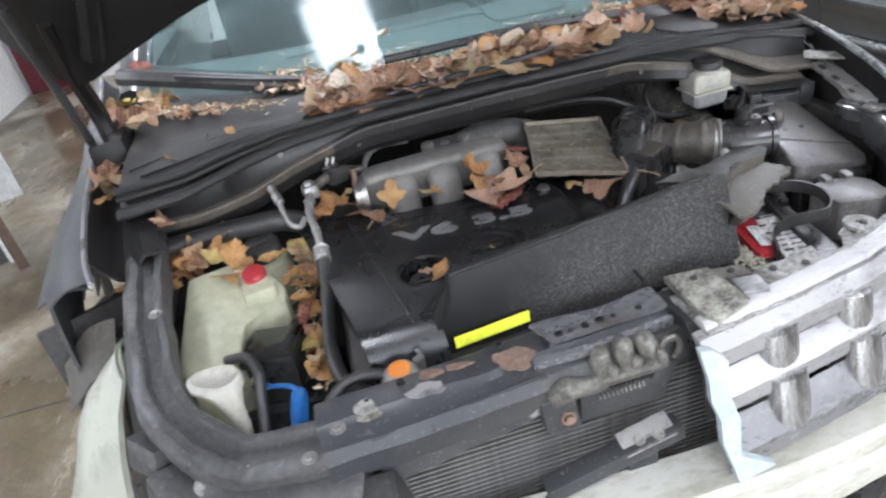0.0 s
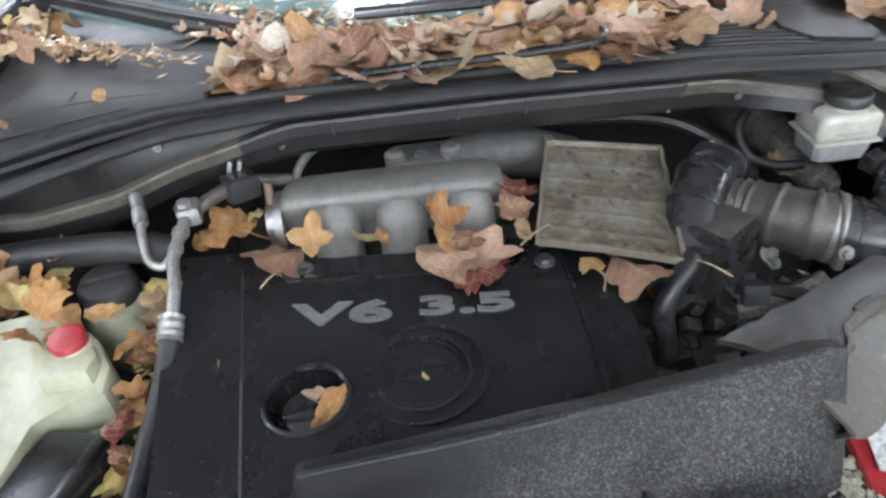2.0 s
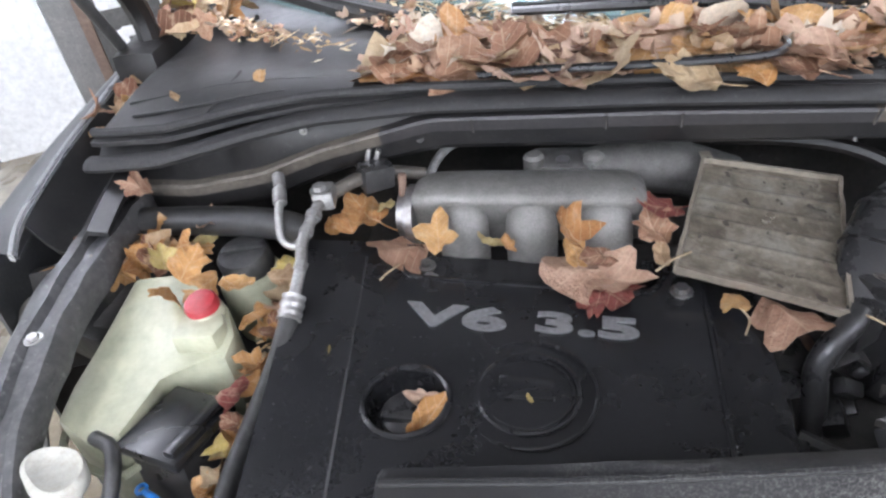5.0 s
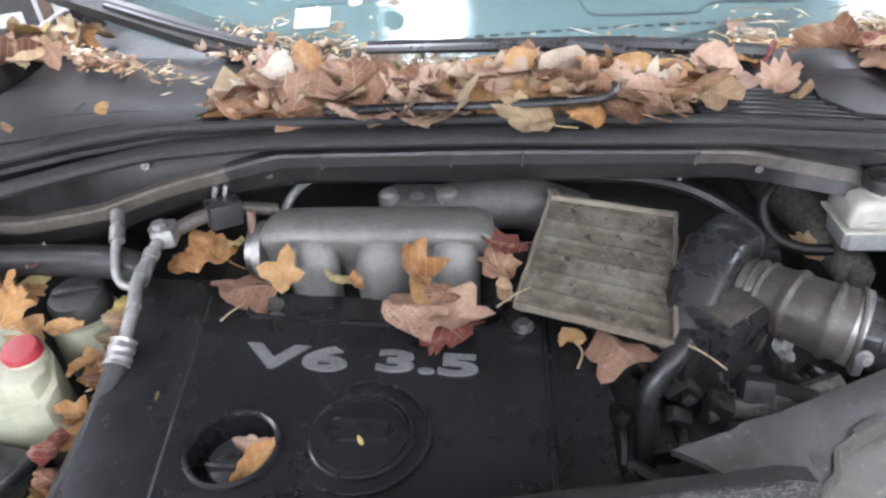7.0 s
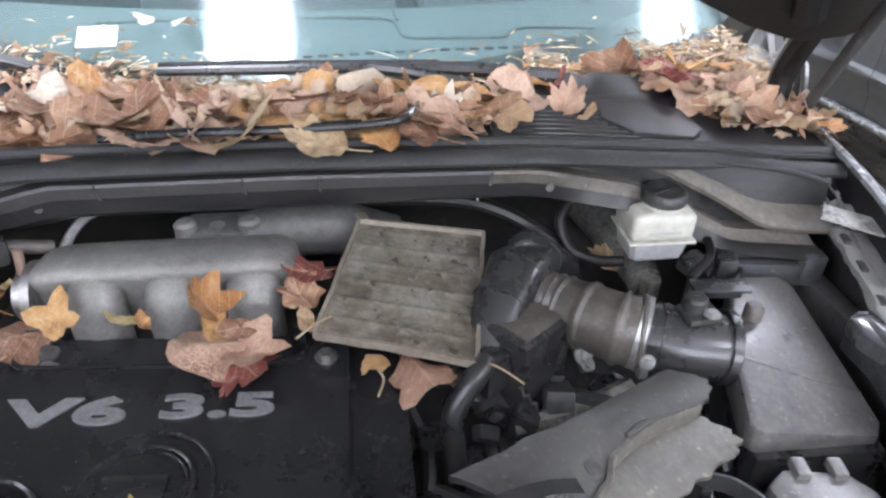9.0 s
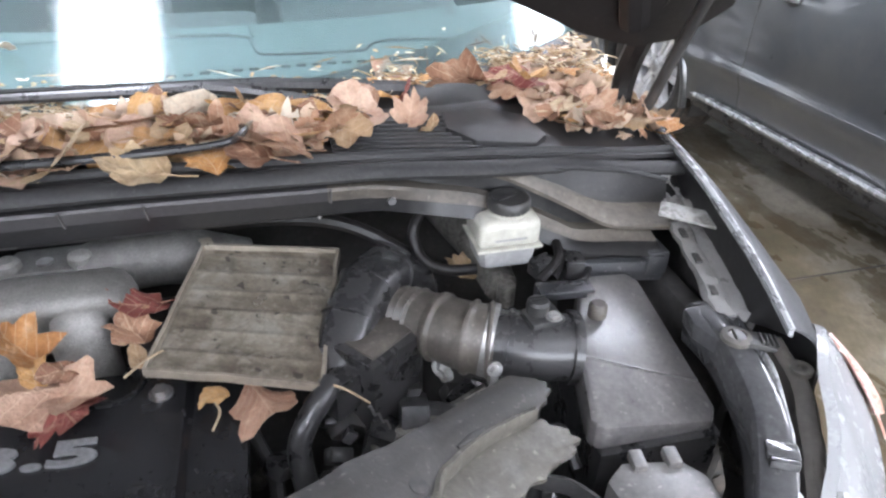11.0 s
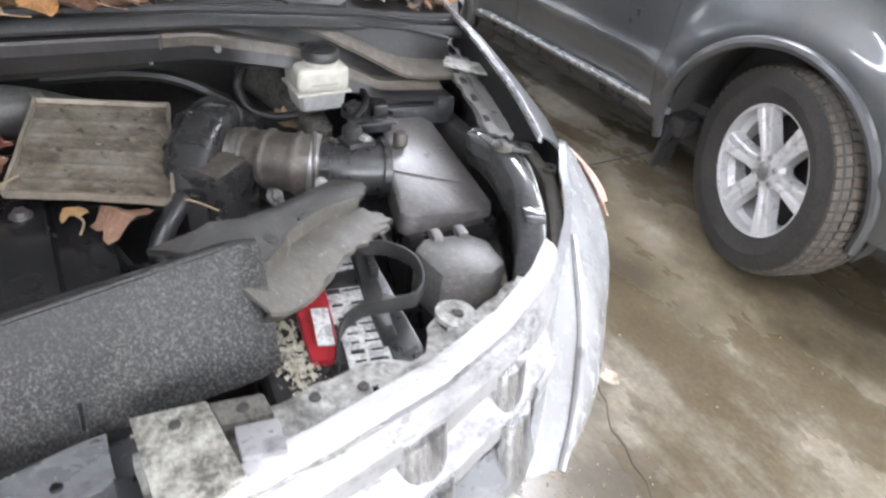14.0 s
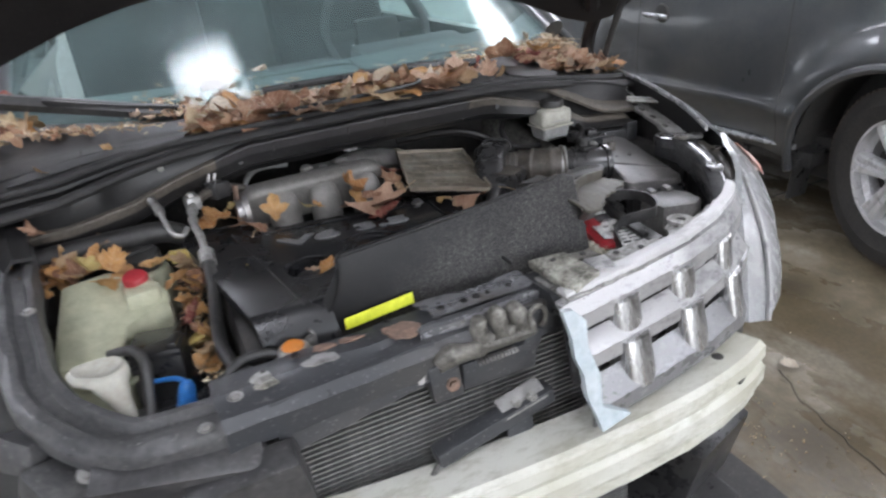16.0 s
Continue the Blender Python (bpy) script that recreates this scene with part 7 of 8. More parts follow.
part("lid_ridge", box((-0.375, 0.272, 0.934), (0.014, 0.085, 0.010), 0.003, (-6, 0, -12)), "cover", relay)
part("mount", box((-0.41, 0.215, 0.79), (0.12, 0.02, 0.14), 0.004), "bracket", relay)

M["box_dusty"] = worn("dusty_gloss_plastic", (0.010, 0.0105, 0.012), (0.050, 0.048, 0.047), 0.34, 0.24, fine=260, coarse=5, bump=0.02, speck=0.4, spread=0.30, coat=0.25)
# air cleaner, tube, sensor, resonator
air = thing("air_cleaner", (0.60, 0.45, 0.62), "dusty black plastic air cleaner box", "air filter box")
part("lower_case", prism([(0.555, 0.555), (0.664, 0.563), (0.676, 0.47), (0.662, 0.336), (0.520, 0.338), (0.535, 0.42)], 0.66, 0.90, 0.01), "black_plastic", air)
part("lid", prism([(0.578, 0.545), (0.597, 0.560), (0.656, 0.565), (0.668, 0.55), (0.666, 0.362), (0.653, 0.345), (0.525, 0.347), (0.514, 0.360), (0.546, 0.47)], 0.895, 0.96, 0.010, lambda x, y: 0.922 + 0.20 * (y - 0.33) - 0.14 * (x - 0.56)), "lid_dust_sheen", air, "dusty black lid with its reflections paled into the colour")
part("lid_post", lathe([(0, 0), (0.011, 0), (0.011, 0.014), (0.008, 0.018), (0, 0.018)], Matrix.Translation((0.580, 0.490, 0.955)), 14), "dusty_plastic", air)
part("lid_crease", sweep([(0.538, 0.438, 0.9465), (0.60, 0.415, 0.9335), (0.662, 0.395, 0.9205)], [(-0.002, -0.002), (0.002, -0.002), (0.0015, 0.0025), (-0.0015, 0.0025)], 3), "lid_dust_sheen", air)
part("sensor_tube", tube([(0.536, 0.460, 0.940), (0.49, 0.468, 0.944), (0.440, 0.484, 0.949)], 0.0385, 26), "box_dusty", air, "black airflow sensor tube")
part("tube_flange", tube([(0.540, 0.459, 0.940), (0.530, 0.461, 0.941)], 0.0425, 26), "box_dusty", air)
part("tube_rib", tube([(0.468, 0.475, 0.9465), (0.462, 0.477, 0.947)], 0.0405, 26), "box_dusty", air)
part("bellows", tube([(0.452, 0.479, 0.950), (0.425, 0.492, 0.950), (0.395, 0.520, 0.948), (0.368, 0.548, 0.944), (0.345, 0.570, 0.938)], [0.0405, 0.040, 0.038, 0.035, 0.031], 22, 10, lambda i: 1.09 if i in (2, 3, 9, 10, 19, 20) or (i > 26 and i % 3 == 0) else (0.95 if i > 26 and i % 3 == 1 else 1.0)), "dusty_plastic", air, "ribbed dusty intake bellows")
part("hose_clamp", tube([(0.450, 0.480, 0.949), (0.440, 0.485, 0.950)], 0.0425, 26), "alu_pipe", air, "bright steel hose clamp")
part("clamp_screw", join(box((0.440, 0.449, 0.928), (0.011, 0.011, 0.026), 0.003), bolt((0.438, 0.440, 0.945), 0.006, 0.008, (0, -1, 0.3))), "alu_pipe", air)
part("airflow_sensor", join(box((0.500, 0.468, 0.984), (0.040, 0.032, 0.008), 0.003, (0, 0, 8)), lathe([(0, 0), (0.013, 0), (0.013, 0.014), (0.010, 0.017), (0, 0.017)], Matrix.Translation((0.496, 0.474, 0.986)), 16), *[box((0.496, 0.474 + 0.005 * i, 1.003), (0.018, 0.002, 0.003), 0) for i in (-1, 0, 1)]), "rubber", air, "black airflow sensor plug")
part("sensor_screw", bolt((0.507, 0.455, 0.992), 0.006, 0.005), "alu_pipe", air)
part("bracket", join(box((0.545, 0.52, 0.975), (0.065, 0.008, 0.022), 0.002, (0, 0, -6)), box((0.545, 0.512, 0.985), (0.065, 0.024, 0.004), 0.001, (0, 0, -6))), "bracket", air)
RES = ((0.268, 0.474, 0.918, 0.022, 0.020), (0.278, 0.498, 0.938, 0.027, 0.024), (0.296, 0.535, 0.962, 0.031, 0.026), (0.322, 0.575, 0.976, 0.034, 0.027), (0.352, 0.606, 0.974, 0.036, 0.028), (0.378, 0.622, 0.950, 0.036, 0.030), (0.392, 0.628, 0.905, 0.034, 0.030))


def res_ring(i):
    """A section of the resonator arm: a box with rounded corners across its path."""
    p = [Vector(r[:3]) for r in RES]
    t = (p[min(i + 1, 6)] - p[max(i - 1, 0)]).normalized()
    side = t.cross(Vector((0, 0, 1))).normalized()
    up = side.cross(t)
    pw = lambda q: math.copysign(abs(q) ** 0.7, q)
    return [p[i] + side * RES[i][3] * pw(math.cos(a)) + up * RES[i][4] * pw(math.sin(a)) for a in (2 * math.pi * j / 32 for j in range(32))]


res = part("resonator", rough_up(loft([res_ring(i) for i in range(7)]), 0.001, 14), "box_dusty", air, "glossy black boxy resonator arm", 50)
for k in (2, 3, 4):
    part("resonator_rib", loft([[q + (q - Vector(RES[k][:3])) * 0.035 + d for q in res_ring(k)] for d in (Vector((-0.0015, -0.0015, 0)), Vector((0.0015, 0.0015, 0)))]), "box_dusty", res)
BOX = [(0.309, 0.449), (0.376, 0.506), (0.366, 0.542), (0.300, 0.545), (0.270, 0.492)]
part("resonator_box", prism(BOX, 0.80, 0.96, 0.009, lambda x, y: 0.963 - 0.10 * (x - 0.31)), "box_dusty", air, "glossy black resonator box", 50)
part("box_top", rough_up(prism([(0.311, 0.463), (0.361, 0.505), (0.356, 0.532), (0.306, 0.534), (0.285, 0.494)], 0.95, 0.966, 0.002, lambda x, y: 0.9655 - 0.10 * (x - 0.31)), 0.0012, 60), "dusty_plastic", air, "speckled dusty top of the resonator box")
part("box_step", rough_up(box((0.276, 0.466, 0.925), (0.040, 0.030, 0.05), 0.006, (0, 0, 38)), 0.002, 40), "box_dusty", air)
part("box_bolt", rough_up(join(bolt((0.400, 0.520, 0.885), 0.009, 0.010, (0.3, -0.6, 0.6)), bolt((0.404, 0.512, 0.878), 0.007, 0.008, (0.3, -0.6, 0.6))), 0.003, 90), "plate_grey", air, "chalky corroded bolt")
part("box_spring", tube([Vector((0.300 + 0.0016 * k, 0.435 - 0.0005 * k, 0.925 - 0.002 * k + 0.004 * math.sin(k * 1.3))) for k in range(14)], 0.0016, 5, 1), "steel", air)

bat = thing("battery", (0.37, 0.25, 0.70), "dirty car battery with white labels, red terminal cover and white crust", "battery")
part("case", box((0.370, 0.255, 0.805), (0.165, 0.260, 0.20), 0.006, (0, 0, -6)), "black_plastic", bat)
def battery_label(cx, cy, w, d, turn, rows):
    """A white label in a black border, with dark square marks and bars of small print."""
    lab = part("label", box((cx, cy, 0.9065), (w, d, 0.003), 0.001, (0, 0, turn)), "label_grey", bat, "worn white battery label")
    m = Matrix.Translation((cx, cy, 0.9085)) @ pose(0, 0, 0, 0, 0, turn)
    for i in range(rows):
        y = d * (0.40 - 0.80 * i / max(1, rows - 1))
        part("print_bar", box(m @ Vector((-w * 0.22, y, 0)), (w * (0.30 - 0.12 * ((i * 7) % 3) / 2), d * (0.34 if i % 3 == 0 else 0.16) / rows, 0.001), 0, (0, 0, turn)), "black_plastic", lab)
        part("print_bar", box(m @ Vector((w * 0.20 + w * 0.04 * (i % 2), y, 0)), (w * (0.40 - 0.10 * (i % 2)), d * (0.10 + 0.10 * ((i * 5) % 3) / 2) / rows, 0.001), 0, (0, 0, turn)), "black_plastic", lab)


battery_label(0.413, 0.343, 0.052, 0.075, -6, 4)
battery_label(0.392, 0.246, 0.050, 0.058, -10, 3)
battery_label(0.384, 0.178, 0.046, 0.085, -12, 6)
part("terminal_cover", rough_up(prism([(0.358, 0.318), (0.384, 0.322), (0.372, 0.250), (0.360, 0.196), (0.344, 0.168), (0.322, 0.176), (0.334, 0.250), (0.346, 0.292)], 0.900, 0.918, 0.006, lambda x, y: 0.916 + 0.004 * math.sin(60 * y)), 0.0025, 40), "red", bat, "red plastic terminal cover")
part("red_label", rough_up(box((0.349, 0.212, 0.9195), (0.018, 0.056, 0.002), 0.001, (0, 4, -14)), 0.0015, 60), "label_grey", bat, "torn white sticker")
part("terminal_post", bolt((0.338, 0.262, 0.915), 0.007, 0.008), "oxide", bat)
crust = bmesh.new()
rng = random.Random(8)
for i in range(900):
    cx, cy = (rng.gauss(0.336, 0.010), rng.gauss(0.298, 0.014)) if i % 5 < 2 else (rng.gauss(0.312, 0.012), rng.gauss(0.196, 0.028))
    r = rng.choice((0.0010, 0.0014, 0.0018, 0.0030))
    flake = [Vector((rng.uniform(-1, 1), rng.uniform(-1, 1), rng.uniform(-0.6, 0.6))) * r * 1.6 for _ in range(5)]
    v = [crust.verts.new(p + Vector((cx, cy, 0.9055 + rng.uniform(0, 0.005)))) for p in flake]
    for a, b, c in ((0, 1, 2), (0, 2, 3), (0, 3, 4), (0, 4, 1), (1, 2, 4), (2, 3, 4)):
        crust.faces.new((v[a], v[b], v[c]))
part("corrosion", crust, "crust", bat, "white powdery corrosion", kind="stuff")
part("hold_down", join(prism([(0.436, 0.345), (0.452, 0.345), (0.434, 0.245), (0.418, 0.172), (0.400, 0.168), (0.412, 0.245)], 0.900, 0.916, 0.003), *[box((0.450 - 0.0026 * i, 0.332 - 0.012 * i, 0.920), (0.010, 0.006, 0.012), 0.001, (0, 0, -12)) for i in range(6)]), "rubber", bat, "black toothed hold-down bar")
STRAP = smooth_path([(0.400, 0.350, 0.935), (0.430, 0.300, 0.942), (0.458, 0.283, 0.943), (0.477, 0.252, 0.942), (0.471, 0.215, 0.940), (0.449, 0.193, 0.938), (0.418, 0.198, 0.936), (0.388, 0.204, 0.932), (0.364, 0.196, 0.922), (0.344, 0.155, 0.915)], 6)
part("strap", loft([[p + Vector((0, 0, h)) + d * w for h, w in ((-0.010, 0), (0.010, 0), (0.010, 0.003), (-0.010, 0.003))] for p, d in ((p, (lambda t: Vector((t.y, -t.x, 0)).normalized())(STRAP[min(i + 1, len(STRAP) - 1)] - STRAP[max(i - 1, 0)])) for i, p in enumerate(STRAP))]), "rubber", bat, "looped black carrying strap")
part("cable", tube([(0.44, 0.35, 0.90), (0.47, 0.37, 0.90), (0.50, 0.39, 0.89), (0.51, 0.36, 0.86)], 0.007, 8), "rubber", bat)

fb = thing("fuse_box", (0.555, 0.27, 0.74), "dusty grey-black fuse box with clipped lid", "fuse box")
part("lid", prism([(0.505, 0.300), (0.530, 0.318), (0.590, 0.308), (0.608, 0.285), (0.604, 0.235), (0.575, 0.222), (0.512, 0.240)], 0.84, 0.918, 0.010, lambda x, y: 0.916 - 0.05 * max(0, x - 0.57)), "fuse_lid", fb)
part("case", prism([(0.508, 0.298), (0.530, 0.313), (0.588, 0.304), (0.602, 0.284), (0.598, 0.238), (0.573, 0.227), (0.515, 0.243)], 0.72, 0.845, 0.006), "black_plastic", fb)
for cx, cy in ((0.545, 0.313), (0.580, 0.309)):
    part("clip", box((cx, cy, 0.916), (0.014, 0.022, 0.012), 0.003, (0, 0, -8)), "fuse_lid", fb)

br = thing("brake_fluid_reservoir", (0.503, 0.605, 0.90), "yellowed white brake fluid reservoir with a black screw cap", "reservoir")
part("upper_shell", box((0.497, 0.605, 1.026), (0.078, 0.064, 0.036), 0.010, seg=3), "brake_white", br)
part("lower_shell", loft([[Vector((0.497 + sx * a, 0.605 + sy * b, z)) for sx, sy in ((-1, -0.8), (-0.85, -1), (0.85, -1), (1, -0.8), (1, 0.8), (0.85, 1), (-0.85, 1), (-1, 0.8))] for a, b, z in ((0.024, 0.020, 0.974), (0.033, 0.027, 0.980), (0.036, 0.029, 0.998), (0.037, 0.031, 1.006))]), "reservoir_grey", br, "translucent grey lower half")
part("seam_rim", box((0.497, 0.605, 1.007), (0.083, 0.070, 0.004), 0.0018), "brake_white", br)
part("level_line", box((0.497, 0.5725, 1.020), (0.040, 0.002, 0.002), 0), "reservoir_grey", br)
part("cap_neck", lathe([(0, 0), (0.026, 0), (0.026, 0.008), (0, 0.008)], Matrix.Translation((0.503, 0.605, 1.040)), 24), "brake_white", br)
cap_rings = [[Vector((0.503 + r * (1 + (0.025 if j % 2 else 0)) * math.cos(2 * math.pi * j / 60), 0.605 + r * (1 + (0.025 if j % 2 else 0)) * math.sin(2 * math.pi * j / 60), 1.046 + h)) for j in range(60)] for r, h in ((0.025, 0), (0.0262, 0.003), (0.0258, 0.013), (0.024, 0.0155), (0.021, 0.016), (0.019, 0.0145), (0.004, 0.0145))]
part("cap", loft(cap_rings), "rubber", br, "black ribbed screw cap")
part("cap_grip", box((0.500, 0.605, 1.0605), (0.034, 0.004, 0.002), 0.0008, (0, 0, 25)), "rubber", br)
part("master_cylinder", tube([(0.50, 0.60, 0.930), (0.50, 0.70, 0.935), (0.50, 0.86, 0.94)], [0.022, 0.030, 0.06], 14), "oxide", br)
part("outlet", lathe([(0, 0), (0.012, 0), (0.012, 0.03), (0, 0.03)], Matrix.Translation((0.503, 0.59, 0.912)), 12), "oxide", br)
part("fluid_hose", tube([(0.405, 0.66, 1.02), (0.392, 0.645, 1.00), (0.400, 0.62, 0.975), (0.43, 0.605, 0.965), (0.465, 0.60, 0.965)], 0.007, 10), "hood", br)

loom = thing("wiring_loom", (0.58, 0.60, 0.95), "black wiring, connectors and brackets behind the air cleaner", "wiring")
for pts, r in (([(0.55, 0.56, 0.965), (0.58, 0.585, 0.975), (0.64, 0.59, 0.97), (0.70, 0.585, 0.965)], 0.008), ([(0.53, 0.55, 0.97), (0.56, 0.57, 0.985), (0.57, 0.60, 0.99)], 0.006), ([(0.39, 0.64, 0.97), (0.32, 0.66, 1.01), (0.25, 0.68, 1.02), (0.15, 0.69, 1.02)], 0.009), ([(0.56, 0.53, 0.96), (0.59, 0.55, 0.965), (0.61, 0.58, 0.96)], 0.005)):
    part("cable", tube(pts, r, 8), "hood", loom)
part("connector", box((0.542, 0.574, 0.975), (0.03, 0.022, 0.022), 0.003, (0, 0, 20)), "black_plastic", loom)
part("connector", box((0.585, 0.575, 0.970), (0.024, 0.03, 0.026), 0.003, (0, 0, -10)), "black_plastic", loom)
part("bracket", join(box((0.645, 0.585, 0.952), (0.14, 0.030, 0.030), 0.004, (0, 4, -4)), box((0.70, 0.58, 0.962), (0.03, 0.035, 0.035), 0.004)), "support", loom, "grey plastic bracket")

# ---- the parked car beside it ----
parked = thing("parked_suv", (0, 0, 0), "clean dark grey SUV parked alongside, with six-spoke alloy wheels", "car")
FRONT, REAR, LEN0, LEN1 = 0.065, 2.27, -0.92, 3.26


def flank(y, z, flare=1.0):
    """How far the side of the parked car bulges out (towards -x) at a place, with or without the flares of the arches."""
    out = 0.055 * math.sin(math.pi * min(1.0, max(0.0, (z - 0.22) / 1.05))) + 0.018 * math.exp(-((z - 0.56) / 0.035) ** 2)
    for hub in (FRONT, REAR):
        out += flare * 0.042 * math.exp(-((math.hypot(y - hub, z - 0.38) - 0.455) / 0.10) ** 2)
    out -= 0.10 * max(0.0, (LEN0 + 0.45 - y) / 0.45) ** 2 + 0.10 * max(0.0, (y - LEN1 + 0.40) / 0.40) ** 2
    return out


def parked_side(s):
    def f(u, v):
        y, z = LEN0 + (LEN1 - LEN0) * u, 0.36 + 0.74 * v
        return Vector((0.03 - flank(y, z) if s < 0 else 1.80 + flank(y, z), y, z))
    return f


for s in (-1, 1):
    f = parked_side(s)
    sk = part("body_side", sheet(f, 150, 44, 0.02, (-s, 0, 0), lambda u, v: all(math.hypot(f(u, v).y - h, f(u, v).z - 0.38) > 0.428 for h in (FRONT, REAR))), "paint", parked, "glossy dark grey side panels", 50)
    ed = (lambda x: x) if s < 0 else (lambda x: 1.83 - x)
    for h in (FRONT, REAR):
        part("arch_lip", tube([(ed(0.03 - flank(h + 0.43 * math.cos(a), 0.38 + 0.43 * math.sin(a)) - 0.002), h + 0.43 * math.cos(a), 0.38 + 0.43 * math.sin(a)) for a in (math.pi * (-0.06 + 1.12 * i / 14) for i in range(15))], 0.020, 8, 3), "paint", sk, "wheel arch lip")
        part("arch_liner", loft([[Vector((ed(0.02 + d), h + 0.442 * math.cos(a), 0.38 + 0.442 * math.sin(a))) for d in (0, 0.30)] + [Vector((ed(0.02 + d), h + 0.448 * math.cos(a), 0.38 + 0.448 * math.sin(a))) for d in (0.30, 0)] for a in (math.pi * (-0.1 + 1.2 * i / 20) for i in range(21))]), "core", parked, "dark wheel arch liner")
    part("sill_trim", sweep([(ed(0.006 - flank(y, 0.40, 0.0)), y, z) for y, z in ((0.47, 0.408), (0.7, 0.406), (0.9, 0.405), (1.15, 0.402), (1.4, 0.400), (REAR - 0.47, 0.392))], [(-0.012, -0.011), (0.012, -0.011), (0.015, 0.0), (0.010, 0.011), (-0.012, 0.011)] if s > 0 else [(0.012, -0.011), (-0.012, -0.011), (-0.015, 0.0), (-0.010, 0.011), (0.012, 0.011)], 6), "chrome_trim", parked, "bright sill trim strip")
    part("sill", box((ed(0.10), 1.13, 0.345), (0.16, 1.44, 0.07), 0.012), "black_plastic", parked, "black sill under the doors")
    part("mud_flap", box((ed(0.055), 0.478, 0.25), (0.12, 0.018, 0.20), 0.006, (6, 0, 0)), "black_plastic", parked, "black mud flap")
    for y0, lean in ((0.56, 0.02), (1.50, 0.0)):
        part("door_gap", tube([(ed(0.0305 - flank(y0 + lean * (z - 0.34), z)), y0 + lean * (z - 0.34), z) for z in (0.42, 0.5, 0.56, 0.62, 0.8, 1.0, 1.09)], 0.003, 6, 3), "core", sk)
    part("body_crease", tube([(ed(0.0295 - flank(y, 0.56 + 0.028 * (2.4 - y) / 1.9)), y, 0.56 + 0.028 * (2.4 - y) / 1.9) for y in (0.60, 0.9, 1.2, 1.5, 1.78)], 0.0022, 6, 3), "paint", sk)
    for y0 in (1.33, 2.02):
        hd = part("door_handle", join(tube([(ed(-0.022 - flank(y0, 0.93)), y0 - 0.085, 0.925), (ed(-0.040 - flank(y0, 0.93)), y0 - 0.04, 0.93), (ed(-0.042 - flank(y0, 0.93)), y0 + 0.04, 0.933), (ed(-0.022 - flank(y0, 0.93)), y0 + 0.085, 0.932)], [0.010, 0.013, 0.013, 0.011], 10)), "chrome_trim", sk, "chrome door handle")
        part("handle_cup", lathe([(0, 0), (0.05, 0), (0.045, 0.008), (0, 0.010)], Matrix.Translation((ed(0.030 - flank(y0, 0.93)), y0, 0.932)) @ pose(0, 0, 0, 0, -90 if s < 0 else 90, 0), 20), "core", sk)

    def pw(u, v):
        return Vector((ed(0.06 + 0.24 * v), 0.55 + 2.35 * u + 0.62 * v * (1 - u) - 0.25 * v * u, 1.10 + 0.44 * v))

    part("side_windows", sheet(pw, 20, 8, 0.006, (-s, 0, 0)), "dark_glass", parked, "dark side windows")
    part("roof_rail", tube([(ed(0.32), 1.2, 1.60), (ed(0.31), 2.2, 1.62), (ed(0.33), 2.80, 1.58)], 0.014, 8), "chrome_trim", parked)
ROOF = ((LEN0, 0.62, 0.62), (LEN0 + 0.12, 0.86, 0.80), (0.0, 1.02, 0.84), (0.50, 1.12, 0.86), (1.15, 1.55, 0.62), (1.6, 1.63, 0.60), (2.2, 1.62, 0.60), (2.80, 1.54, 0.60), (3.10, 1.10, 0.80), (LEN1 - 0.03, 0.80, 0.82), (LEN1, 0.45, 0.70))
part("upper_body", sheet(lambda u, v: (lambda r: Vector((0.915 + r[1] * (2 * v - 1), LEN0 + (LEN1 - LEN0) * u, r[0] + 0.03 * math.sin(math.pi * v) - 0.02)))(lerp_table(LEN0 + (LEN1 - LEN0) * u, ROOF)), 90, 16, 0.03), "paint", parked, "dark grey hood and roof")
part("front_bumper", box((0.915, LEN0 + 0.10, 0.42), (1.62, 0.22, 0.40), 0.06), "paint", parked)
part("rear_bumper", box((0.915, LEN1 - 0.10, 0.48), (1.62, 0.22, 0.45), 0.06), "paint", parked)
part("underbody", box((0.915, 1.25, 0.32), (1.52, 3.8, 0.20), 0.03), "core", parked)
part("exhaust", tube([(0.35, 1.1, 0.20), (0.36, 1.6, 0.19), (0.34, 2.2, 0.20)], 0.035, 10), "oxide", parked)
for wx, wy, out in ((0.090, FRONT, -1), (1.685, FRONT, 1), (0.145, REAR, -1), (1.685, REAR, 1)):
    wheel(parked, (wx, wy - (0.055 if wy == FRONT else 0)), out, steer=-20 if wy == FRONT else 0)
parked.matrix_world = pose(2.255, 0.83, 0.0, 0, 0, 1.6)

# ---- fallen leaves and litter ----


